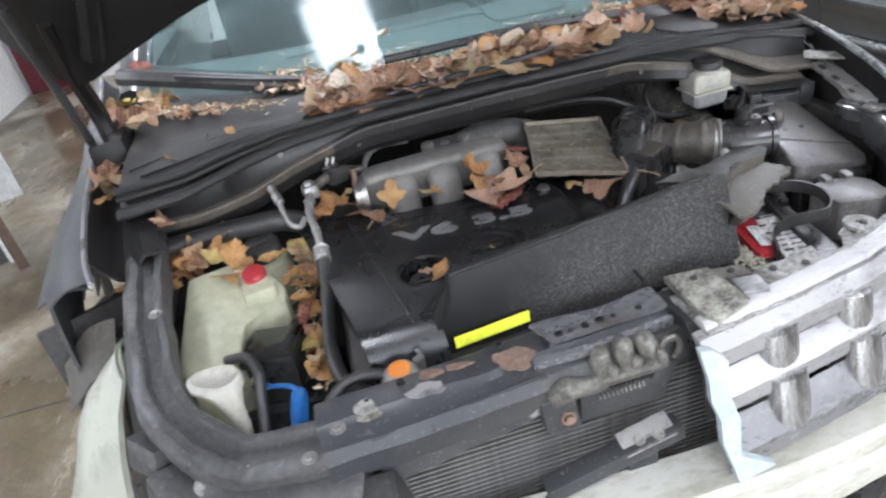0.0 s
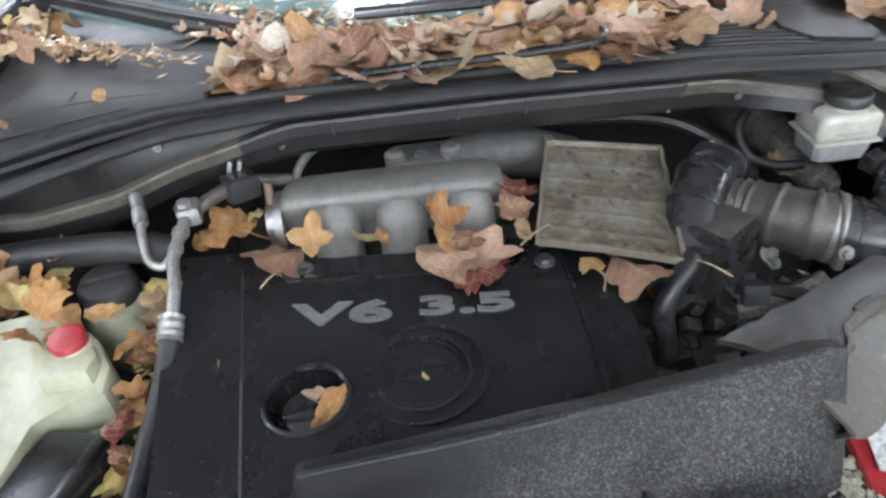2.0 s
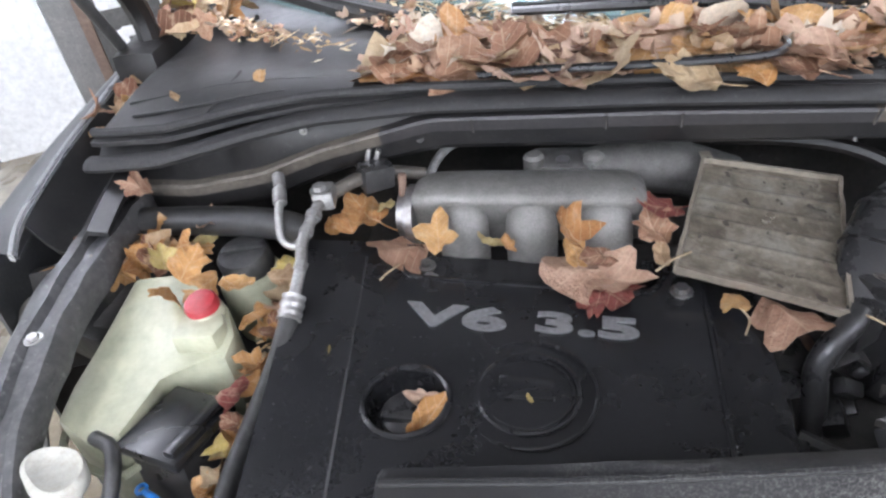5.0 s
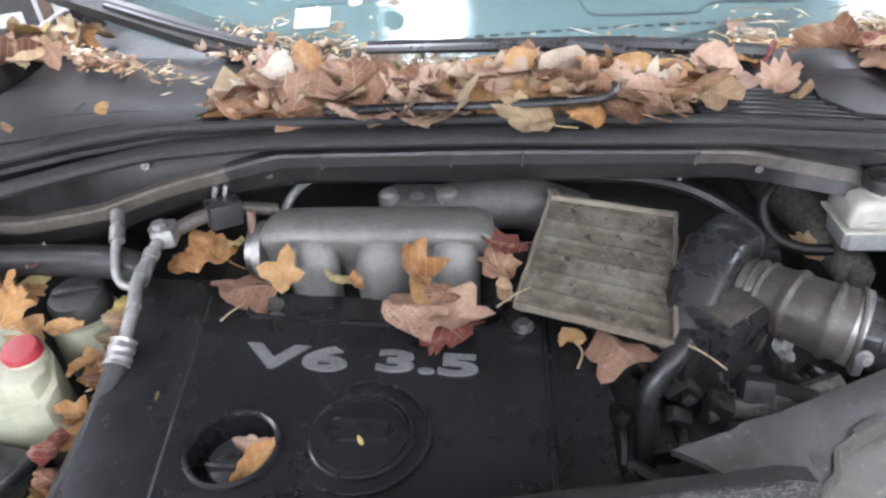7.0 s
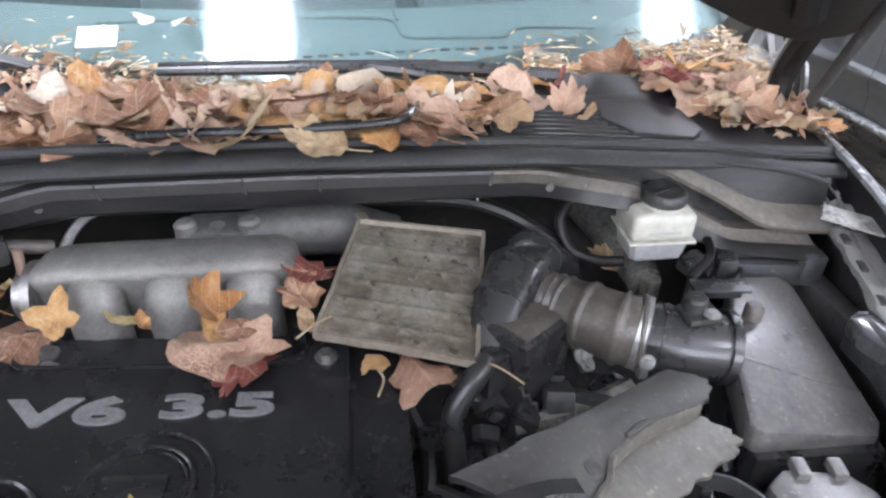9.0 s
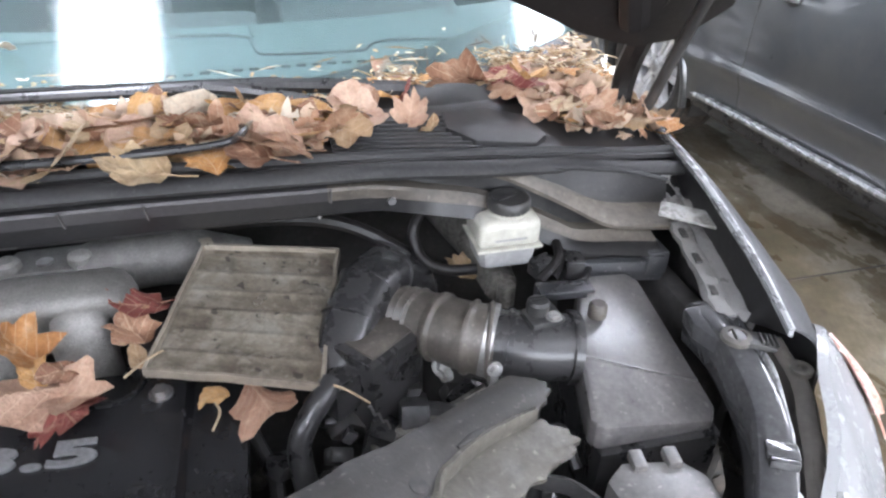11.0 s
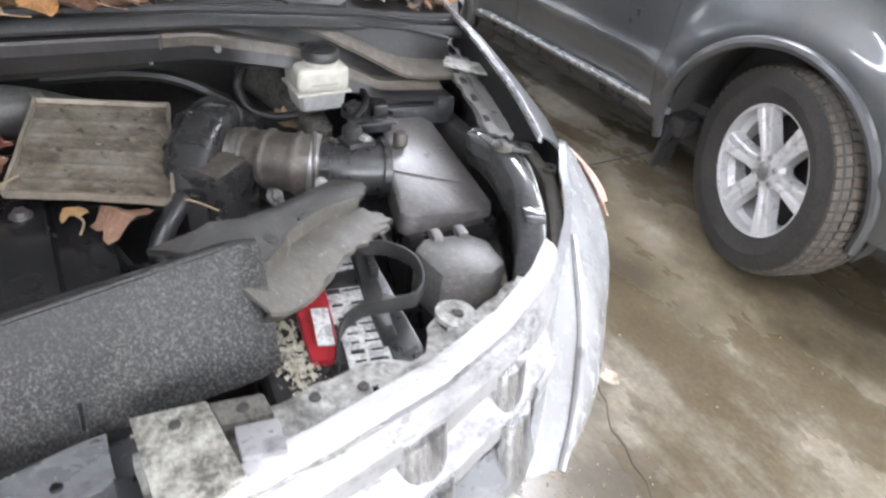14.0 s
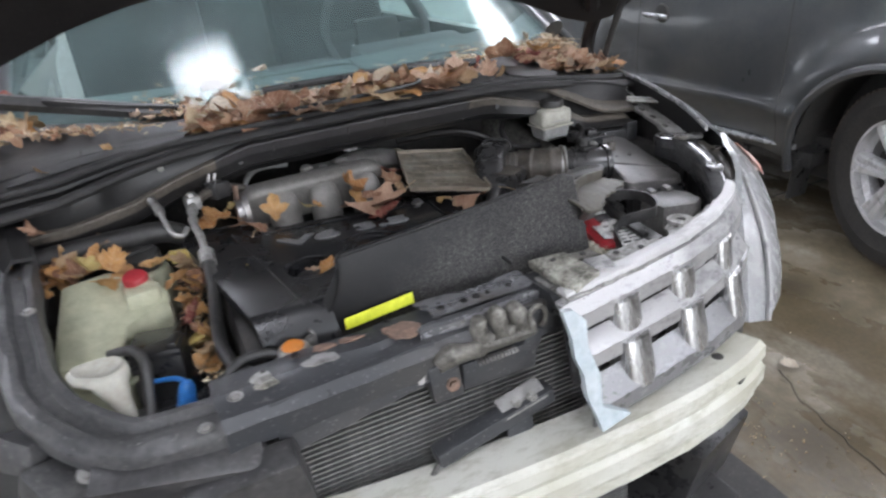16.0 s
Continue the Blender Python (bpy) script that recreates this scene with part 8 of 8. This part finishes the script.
def leaf_mesh(name, lobes, curl, seed, stalk=False, crease=0.0):
    """One dry leaf with lobes, a mid-rib, crumpled blade and rolled edges; about one unit long."""
    r = random.Random(seed)
    rim = [(radians(ang + r.uniform(-5, 5)), rad * r.uniform(0.84, 1.14)) for ang, rad in lobes]
    # fill in between the lobes so that the outline is wavy, not spiked
    fine = []
    for (a0, r0), (a1, r1) in zip(rim, rim[1:] + [(rim[0][0] - 2 * math.pi, rim[0][1])] if rim[0][0] > rim[-1][0] else rim[1:] + [(rim[0][0] + 2 * math.pi, rim[0][1])]):
        if a1 - a0 > math.pi:
            a1 -= 2 * math.pi
        if a0 - a1 > math.pi:
            a1 += 2 * math.pi
        fine += [(a0, r0), ((a0 + a1) / 2, (r0 + r1) / 2 * r.uniform(0.96, 1.05))]
    bm = bmesh.new()
    axis = r.uniform(0, math.pi)
    ca, sa, k1, k2 = math.cos(axis), math.sin(axis), curl * r.uniform(0.7, 1.3), curl * r.uniform(-0.5, 0.5)
    fold, ph = r.uniform(-0.12, 0.28) + crease, Vector((r.uniform(0, 9), r.uniform(0, 9), r.uniform(0, 9)))

    def put(a, rad):
        x, y = rad * math.cos(a), rad * math.sin(a)
        d, e = x * ca + y * sa, -x * sa + y * ca
        # roll the blade round its axis
        if abs(k1) > 0.05:
            kk = 1.9 * k1 * (1.0 if d > 0 else 0.45)
            t = kk * d
            d, up = math.sin(t) / kk, (1 - math.cos(t)) / kk
        else:
            up = 0.0
        z = up + k2 * e * e * 0.7 + fold * abs(x) + 0.10 * (0.4 + 0.6 * min(1.5, curl)) * noise.noise(Vector((x, y, 0)) * 4.5 + ph) + 0.05 * noise.noise(Vector((x, y, 0)) * 9 + ph)
        return bm.verts.new((d * ca - e * sa, d * sa + e * ca, z))

    n = len(fine)
    mid = put(0, 0)
    rings = [[put(a, rad * f) for a, rad in fine] for f in (0.3, 0.56, 0.80, 1.0)]
    for i in range(n):
        j = (i + 1) % n
        bm.faces.new((mid, rings[0][i], rings[0][j]))
        for p, q in zip(rings, rings[1:]):
            bm.faces.new((p[i], q[i], q[j], p[j]))
    if stalk:
        base = put(radians(-90), 0.2).co.copy()
        rows = [[bm.verts.new((base.x + 0.014 * math.cos(t) + 0.10 * s * s, base.y - 0.40 * s, base.z + 0.02 + 0.014 * math.sin(t))) for t in (0, 2.1, 4.2)] for s in (0, 0.5, 1)]
        for p, q in zip(rows, rows[1:]):
            for i in range(3):
                bm.faces.new((p[i], p[(i + 1) % 3], q[(i + 1) % 3], q[i]))
    me = bpy.data.meshes.new(name)
    bmesh.ops.recalc_face_normals(bm, faces=bm.faces)
    bmesh.ops.delete(bm, geom=[v for v in bm.verts if not v.link_faces], context="VERTS")
    bm.to_mesh(me)
    bm.free()
    me.polygons.foreach_set("use_smooth", [True] * len(me.polygons))
    return me


MAPLE = [(90, 0.60), (79, 0.42), (70, 0.46), (58, 0.36), (46, 0.50), (37, 0.53), (28, 0.44), (12, 0.36), (-2, 0.46), (-16, 0.40), (-42, 0.30), (-78, 0.27), (-102, 0.27), (-138, 0.30), (-164, 0.40), (-178, 0.46), (168, 0.36), (152, 0.44), (143, 0.53), (134, 0.50), (122, 0.36), (110, 0.46), (101, 0.42)]
OVAL = [(90, 0.60), (70, 0.46), (50, 0.36), (25, 0.28), (0, 0.25), (-25, 0.27), (-50, 0.34), (-75, 0.42), (-105, 0.42), (-130, 0.34), (-155, 0.27), (180, 0.25), (155, 0.28), (130, 0.36), (110, 0.46)]
BROAD = [(90, 0.55), (75, 0.45), (62, 0.50), (45, 0.40), (32, 0.46), (12, 0.36), (-5, 0.40), (-35, 0.33), (-70, 0.30), (-110, 0.30), (-145, 0.33), (-175, 0.40), (168, 0.36), (148, 0.46), (135, 0.40), (118, 0.50), (105, 0.45)]
ROUND = [(90, 0.62), (76, 0.44), (60, 0.50), (40, 0.56), (28, 0.40), (5, 0.47), (-20, 0.42), (-48, 0.50), (-66, 0.34), (-90, 0.30), (-112, 0.44), (-140, 0.38), (-165, 0.50), (176, 0.42), (150, 0.56), (132, 0.42), (108, 0.46)]
COLOURS = ("leaf_brown", "leaf_pink", "leaf_tan", "leaf_orange", "leaf_yellow", "leaf_red", "leaf_pale")
WORDS = {"leaf_brown": "curled dry brown leaf", "leaf_pink": "pinkish brown dry maple leaf", "leaf_tan": "pale tan dry leaf", "leaf_orange": "orange-brown dry leaf", "leaf_yellow": "yellow dry leaf", "leaf_red": "dark red dry leaf", "leaf_pale": "bleached tan dry leaf scrap"}
TORN = [(90, 0.60), (62, 0.36), (25, 0.56), (-10, 0.34), (-45, 0.52), (-95, 0.28), (-140, 0.50), (175, 0.38), (140, 0.54), (115, 0.38)]
SPLIT = [(80, 0.64), (30, 0.32), (-5, 0.50), (-60, 0.30), (-100, 0.48), (-150, 0.28), (160, 0.56), (120, 0.34)]
RAGGED = [(95, 0.60), (72, 0.40), (40, 0.60), (5, 0.36), (-30, 0.42), (-80, 0.56), (-125, 0.32), (-170, 0.46), (150, 0.42), (120, 0.58)]
SHAPES = {}
for colour in COLOURS:
    SHAPES[colour] = []
    for k, (shape, curl) in enumerate(((MAPLE, 0.3), (MAPLE, 1.0), (MAPLE, -1.2), (BROAD, 0.6), (BROAD, -1.5), (OVAL, 0.8), (OVAL, 1.6), (ROUND, 1.3), (ROUND, -1.0), (MAPLE, 1.6))):
        me = leaf_mesh("leaf", shape, curl, 11 * k + 3 + 131 * COLOURS.index(colour), k in (0, 3))
        me.materials.append(M[colour])
        SHAPES[colour].append(me)
    for k, (shape, curl, crease) in enumerate(((TORN, 0.5, 0.5), (SPLIT, -0.6, 0.75), (RAGGED, 0.4, -0.6), (TORN, 1.1, 0.3), (RAGGED, -0.9, 0.55), (SPLIT, 0.8, -0.5), (MAPLE, 0.7, 0.6))):
        me = leaf_mesh("leaf", shape, curl, 17 * k + 7 + 151 * COLOURS.index(colour), False, crease)
        me.materials.append(M[colour])
        SHAPES[colour].append(me)


def leaf(at, size, turn, colour, shape, where, group, lift=1.0):
    ob = new("leaf", SHAPES[colour][shape])
    ob.matrix_world = pose(*at, *turn) @ Matrix.Diagonal((size, size, size * lift, 1))
    return tagged(ob, WORDS[colour] + " " + where, "leaf", group)


rng = random.Random(21)


def scatter(count, place, size, mix, tilt, where, group, lift=1.0):
    for _ in range(count):
        at = place()
        if math.hypot(at[0] + 0.404, at[1] - 0.482) < 0.062 and at[2] > 0.9 and at[2] < 1.05:
            continue
        col = rng.choices(COLOURS, (*mix, 0, 0)[:7])[0]
        leaf(at, rng.uniform(*size), (rng.gauss(0, tilt), rng.gauss(0, tilt), rng.uniform(0, 360)), col, rng.choices(range(17), (1, 1, 2, 1, 2, 1, 1, 1, 1, 2, 4, 4, 4, 3, 4, 3, 3))[0], where, group, lift)


def heap():
    """Along the cowl the leaves lie thickest in the middle, against the wipers."""
    while True:
        x = rng.uniform(-0.255, 0.335)
        c = cowl(x)
        back = c[8] - 0.004
        front = c[6] + 0.008 + 0.028 * abs(math.sin(11 * x)) + (0.035 if x > 0.24 else 0)
        y = front + (back + 0.012 - front) * rng.random()
        pile = 0.013 * max(0.0, 1 - abs((y - 0.69) / 0.085) ** 2) * (0.7 + 0.3 * math.sin(23 * x))
        return (x, y, cowl_z(x, min(y, back)) + 0.007 + pile * rng.random() + 0.30 * max(0, y - back))


def corner():
    x = rng.uniform(0.575, 0.785)
    y = rng.uniform(max(cowl(x)[6] + 0.015, 0.70), 0.93)
    return (x, y, cowl_z(x, y) + 0.008 + 0.020 * rng.random())


scatter(118, heap, (0.055, 0.105), (5.2, 4.4, 2.6, 2.8, 0, 0.5, 0.9), 15, "lying on the cowl", "fallen leaves on the cowl", 0.6)
scatter(44, corner, (0.040, 0.068), (4, 3.5, 4, 2.0, 0.2, 0.2), 17, "heaped in the cowl corner", "fallen leaves on the cowl", 0.6)
scatter(12, lambda: (rng.uniform(0.38, 0.60), rng.uniform(0.79, 0.86), 1.128 + 0.012 * rng.random()), (0.05, 0.08), (4, 2, 2, 2, 0, 1), 24, "lying on the cowl", "fallen leaves on the cowl")
scatter(16, lambda: (rng.uniform(-0.66, -0.56), rng.uniform(0.80, 0.98), 1.15 + 0.02 * rng.random()), (0.035, 0.06), (4, 0, 4, 2, 1, 0), 26, "caught in the cowl corner", "fallen leaves on the cowl")
scatter(14, lambda: (rng.uniform(-0.670, -0.615), rng.uniform(0.62, 0.86), 1.072 + 0.03 * rng.random()), (0.035, 0.055), (5, 0, 2, 2, 1, 0), 26, "caught beside the wing", "fallen leaves on the cowl")
scatter(50, lambda: (rng.uniform(-0.615, -0.375), rng.gauss(0.470, 0.024), 0.976 + 0.035 * rng.random()), (0.034, 0.060), (2, 1, 3, 5, 2.2, 0.2), 26, "lying behind the tank", "fallen leaves in the engine bay")
scatter(30, lambda: (lambda y: (-0.340 + rng.gauss(0, 0.007), y, 0.872 + 0.26 * (y - 0.12) + 0.02 * rng.random()))(rng.uniform(0.21, 0.47)), (0.028, 0.052), (2, 1, 3, 5, 1.8, 0.2), 28, "fallen beside the hose", "fallen leaves in the engine bay")
for at, size, turn, colour, shape in (
        ((0.000, 0.468, 0.985), 0.092, (16, -4, 100), "leaf_pink", 12), ((0.022, 0.446, 0.974), 0.085, (14, 8, 215), "leaf_red", 0), ((0.032, 0.458, 0.980), 0.070, (12, 10, 250), "leaf_pink", 10),
        ((-0.018, 0.500, 1.010), 0.062, (38, 0, 70), "leaf_orange", 13), ((-0.010, 0.490, 0.990), 0.048, (30, 10, 20), "leaf_orange", 5), ((0.020, 0.480, 0.992), 0.050, (10, 0, 95), "leaf_brown", 6),
        ((-0.205, 0.500, 0.985), 0.078, (28, -14, 130), "leaf_pink", 12), ((-0.166, 0.508, 0.998), 0.050, (55, 0, 10), "leaf_orange", 11), ((-0.262, 0.548, 1.000), 0.075, (18, 6, 60), "leaf_orange", 3),
        ((-0.283, 0.540, 0.998), 0.062, (20, -16, 10), "leaf_orange", 4), ((-0.306, 0.545, 0.985), 0.050, (10, -30, 150), "leaf_orange", 6), ((-0.240, 0.560, 1.002), 0.045, (20, 10, 200), "leaf_yellow", 5),
        ((-0.136, 0.273, 0.962), 0.062, (12, 30, -17), "leaf_orange", 6), ((-0.146, 0.304, 0.956), 0.040, (10, -6, 84), "leaf_pink", 6), ((0.084, 0.560, 1.002), 0.080, (18, 6, 120), "leaf_red", 3),
        ((0.076, 0.528, 0.992), 0.060, (35, 10, 40), "leaf_brown", 1), ((0.080, 0.500, 0.982), 0.034, (35, 0, 10), "leaf_tan", 6), ((-0.103, 0.507, 0.990), 0.034, (20, 0, 100), "leaf_yellow", 5),
        ((-0.085, 0.505, 0.988), 0.030, (10, 20, 30), "leaf_orange", 6), ((0.153, 0.452, 0.960), 0.042, (10, 10, 100), "leaf_orange", 4), ((0.196, 0.440, 0.958), 0.075, (14, 4, 200), "leaf_pink", 12),
        ((-0.072, 0.610, 1.142), 0.095, (16, 0, 160), "leaf_pink", 0), ((-0.242, 0.345, 0.972), 0.028, (5, 0, 115), "leaf_yellow", 6), ((-0.045, 0.300, 0.972), 0.010, (0, 0, 30), "leaf_yellow", 5),
        ((-0.414, 0.663, 1.136), 0.032, (12, 0, 20), "leaf_orange", 5), ((-0.517, 0.634, 1.118), 0.034, (10, 10, 80), "leaf_tan", 5), ((-0.543, 0.527, 1.052), 0.050, (30, 0, 110), "leaf_pink", 1),
        ((-0.338, 0.470, 0.975), 0.060, (20, -20, 30), "leaf_yellow", 4), ((0.334, 0.730, 1.140), 0.075, (35, 0, 10), "leaf_pink", 3), ((0.360, 0.765, 1.145), 0.065, (45, 20, 50), "leaf_brown", 2),
        ((0.406, 0.725, 1.125), 0.065, (50, 10, -15), "leaf_pink", 9), ((0.425, 0.698, 1.115), 0.045, (40, 0, 200), "leaf_tan", 5), ((0.463, 0.640, 0.935), 0.060, (20, 0, 60), "leaf_tan", 3),
        ((0.108, 0.590, 1.140), 0.085, (14, -5, 80), "leaf_tan", 3), ((0.170, 0.605, 1.140), 0.060, (16, 4, 30), "leaf_orange", 4), ((0.215, 0.62, 1.138), 0.080, (14, 4, 70), "leaf_brown", 0), ((0.255, 0.628, 1.136), 0.075, (20, 4, 110), "leaf_brown", 0),
        ((0.035, 0.612, 1.142), 0.055, (18, 4, 200), "leaf_pink", 0), ((-0.225, 0.635, 1.145), 0.075, (50, 20, 20), "leaf_brown", 2), ((-0.185, 0.775, 1.165), 0.032, (65, 0, 10), "leaf_brown", 1), ((-0.62, 1.10, 1.19), 0.06, (28, 0, 40), "leaf_red", 1), ((-0.13, 0.89, 1.198), 0.038, (40, 0, 70), "leaf_pale", 2), ((-0.08, 0.885, 1.196), 0.045, (30, 10, 150), "leaf_pale", 4)):
    leaf(at, size, turn, colour, shape, "in the engine bay" if at[2] < 1.06 else "lying on the cowl", "fallen leaves")
tagged(leaf((1.392, 0.556, 0.006), 0.080, (3, 2, 60), "leaf_pale", 3, "lying on the garage floor", "leaf on the floor"), "pale tan dry leaf lying flat on the garage floor")



def scraps(label, count, place, size, tilt):
    """Crumpled bits of leaf too many to count, as one mesh."""
    bm = bmesh.new()
    for _ in range(count):
        me = SHAPES["leaf_tan"][rng.choice((1, 2, 4, 6, 7, 8, 9))].copy()
        s = rng.uniform(*size)
        me.transform(pose(*place(), rng.gauss(0, tilt), rng.gauss(0, tilt), rng.uniform(0, 360)) @ Matrix.Diagonal((s, s * rng.uniform(0.5, 1.0), s, 1)))
        bm.from_mesh(me)
        bpy.data.meshes.remove(me)
    return part("leaf_scraps", bm, "leaf_mix", None, label, category="leaves", kind="stuff", group="")


scraps("crumpled pale leaf scraps along the wiper", 60, lambda: (lambda x: (x, (y := glass(x, 0).y - 0.035 + abs(rng.gauss(0, 0.028))), max(glass(x, 0).z, glass(x, max(0, y - glass(x, 0).y)).z) + 0.012))(rng.uniform(-0.36, -0.06)), (0.020, 0.045), 35)
scraps("crumpled brown and tan leaves in the cowl corner", 160, lambda: (lambda x: (x, (y := rng.uniform(max(cowl(x)[6] + 0.02, 0.72), 1.04)), cowl_z(x, y) + 0.008 + (0.015 + 0.08 * max(0, y - 0.86)) * rng.random()))(rng.uniform(0.57, 0.785)), (0.024, 0.058), 32)
scraps("small broken leaves among the leaf heap", 190, heap, (0.022, 0.062), 17)
scraps("crumpled leaf scraps in the far cowl corner", 40, lambda: (lambda x: (x, (y := rng.gauss(cowl(x)[8] - 0.01, 0.018)), cowl_z(x, min(y, cowl(x)[8])) + 0.010))(rng.uniform(-0.68, -0.42)), (0.016, 0.034), 30)


def litter(name, label, count, place, chip, seed):
    """Chips and twigs too many to count, as one mesh."""
    r = random.Random(seed)
    verts, faces = [], []
    for i in range(count):
        p, k = Vector(place(r)), len(verts)
        long_, wide = (r.uniform(0.02, 0.07), 0.0014) if r.random() < chip else (r.uniform(0.008, 0.022), r.uniform(0.003, 0.008))
        m = pose(*p, r.gauss(0, 9), r.gauss(0, 9), r.uniform(0, 360))
        for q in ((-long_ / 2, 0, 0), (0, -wide / 2, 0.001), (0, wide / 2, 0.001), (long_ / 2, 0, r.uniform(-0.002, 0.004)), (0, 0, 0.003)):
            verts.append(m @ Vector(q))
        faces += [(k, k + 1, k + 4), (k, k + 4, k + 2), (k + 1, k + 3, k + 4), (k + 2, k + 4, k + 3), (k, k + 2, k + 1), (k + 1, k + 2, k + 3)]
    me = bpy.data.meshes.new(name)
    me.from_pydata(verts, [], faces)
    me.materials.append(M["litter"])
    return tagged(new(name, me), label, "litter", "", "stuff")


k = Mat("litter_chips")
geo = k.n.new("ShaderNodeNewGeometry")
k.set(Base_Color=k.ramp(geo.outputs["Random Per Island"], (0.0, (0.10, 0.06, 0.03)), (0.35, (0.34, 0.22, 0.11)), (0.7, (0.56, 0.44, 0.28)), (1.0, (0.70, 0.62, 0.48))), Roughness=0.85)
M["litter"] = k.m
litter("leaf_litter", "pale broken twigs and leaf scraps along the wiper", 620, lambda r: (lambda x: (x, (y := glass(x, 0).y - 0.02 + abs(r.gauss(0, 0.035))), max(glass(x, 0).z, glass(x, max(0, y - glass(x, 0).y)).z) + 0.004 + 0.012 * r.random()))(r.uniform(-0.36, 0.02)), 0.25, 1)
litter("leaf_litter", "pale twigs and scraps along the windscreen foot", 420, lambda r: (lambda x: (x, (y := glass(x, 0).y - 0.03 + abs(r.gauss(0, 0.03))), glass(x, max(0, y - glass(x, 0).y)).z + 0.004 + 0.012 * r.random()))(r.uniform(0.0, 0.62)), 0.35, 2)
litter("leaf_litter", "pale twigs and broken leaves in the cowl corner", 520, lambda r: (lambda x: (x, (y := r.uniform(0.86, 1.06)), cowl_z(x, y) + 0.012 + 0.03 * r.random()))(r.uniform(0.56, 0.78)), 0.35, 3)
litter("leaf_litter", "crumbled leaf scraps in the left cowl corner", 130, lambda r: (lambda x: (x, (y := r.gauss(cowl(x)[8] - 0.01, 0.02)), cowl_z(x, min(y, cowl(x)[8])) + 0.006 + 0.008 * r.random()))(r.uniform(-0.68, -0.30)), 0.2, 4)
litter("leaf_litter", "small leaf scraps between tank and hose", 160, lambda r: (lambda y: (-0.340 + r.gauss(0, 0.010), y, 0.85 + 0.28 * (y - 0.12) + 0.015 * r.random()))(r.uniform(0.20, 0.45)), 0.15, 5)

twigs = thing("leaf_stalks", (0.1, 0.48, 0.99), "thin dry leaf stalks lying on the engine", "stalks")
for pts in ([(0.072, 0.468, 0.985), (0.090, 0.480, 0.992), (0.108, 0.488, 0.996)], [(0.255, 0.448, 0.958), (0.278, 0.436, 0.955), (0.300, 0.418, 0.948)], [(0.150, 0.445, 0.962), (0.158, 0.425, 0.963), (0.152, 0.405, 0.960)], [(-0.205, 0.47, 0.985), (-0.215, 0.455, 0.985), (-0.222, 0.445, 0.982)]):
    part("stalk", tube(pts, 0.0013, 6), "twig", twigs)

M["crack"] = worn("crack_dirt", (0.05, 0.042, 0.030), (0.11, 0.095, 0.07), 0.5, 0.8, fine=90, coarse=20)
# floor crack, grit and wet patch beside the front wheel
part("floor_crack", rough_up(sweep([(1.345, 0.565, 0.001), (1.330, 0.535, 0.001), (1.322, 0.50, 0.001), (1.285, 0.45, 0.001), (1.268, 0.42, 0.001), (1.266, 0.36, 0.001), (1.245, 0.31, 0.001), (1.240, 0.25, 0.001), (1.222, 0.22, 0.001), (1.214, 0.15, 0.001), (1.19, 0.06, 0.001), (1.18, -0.05, 0.001), (1.165, -0.15, 0.001), (1.15, -0.6, 0.001)], [(-0.0022, -0.001), (0.0022, -0.001), (0.0018, 0.0012), (-0.0018, 0.0012)], 12, False), 0.0012, 60), "crack", None, "thin dark crack in the concrete", category="crack", kind="structure")
part("floor_joint", sweep([(-3.2, 1.60, 0.0), (1.0, 1.61, 0.0), (5.9, 1.62, 0.0)], [(-0.004, -0.002), (0.004, -0.002), (0.004, 0.0015), (-0.004, 0.0015)], 2), "core", None, "straight joint in the concrete", category="joint", kind="structure")
r = random.Random(77)
spots = [(r.gauss(1.02, 0.13), r.gauss(0.42, 0.15)) for _ in range(170)] + [(r.uniform(0.9, 2.1), r.uniform(-0.6, 1.3)) for _ in range(70)]
grit = bmesh.new()
for gx, gz in spots:
    q = r.uniform(0.0015, 0.0055)
    bmesh.ops.create_icosphere(grit, subdivisions=1, radius=q, matrix=Matrix.Translation((gx, gz, q * 0.3)) @ pose(0, 0, 0, r.uniform(0, 90), r.uniform(0, 90), 0) @ Matrix.Diagonal((1, r.uniform(0.4, 1), r.uniform(0.3, 0.8), 1)))
part("floor_grit", grit, "litter", None, "scattered grit and crumbs on the damp concrete", category="grit", kind="stuff")
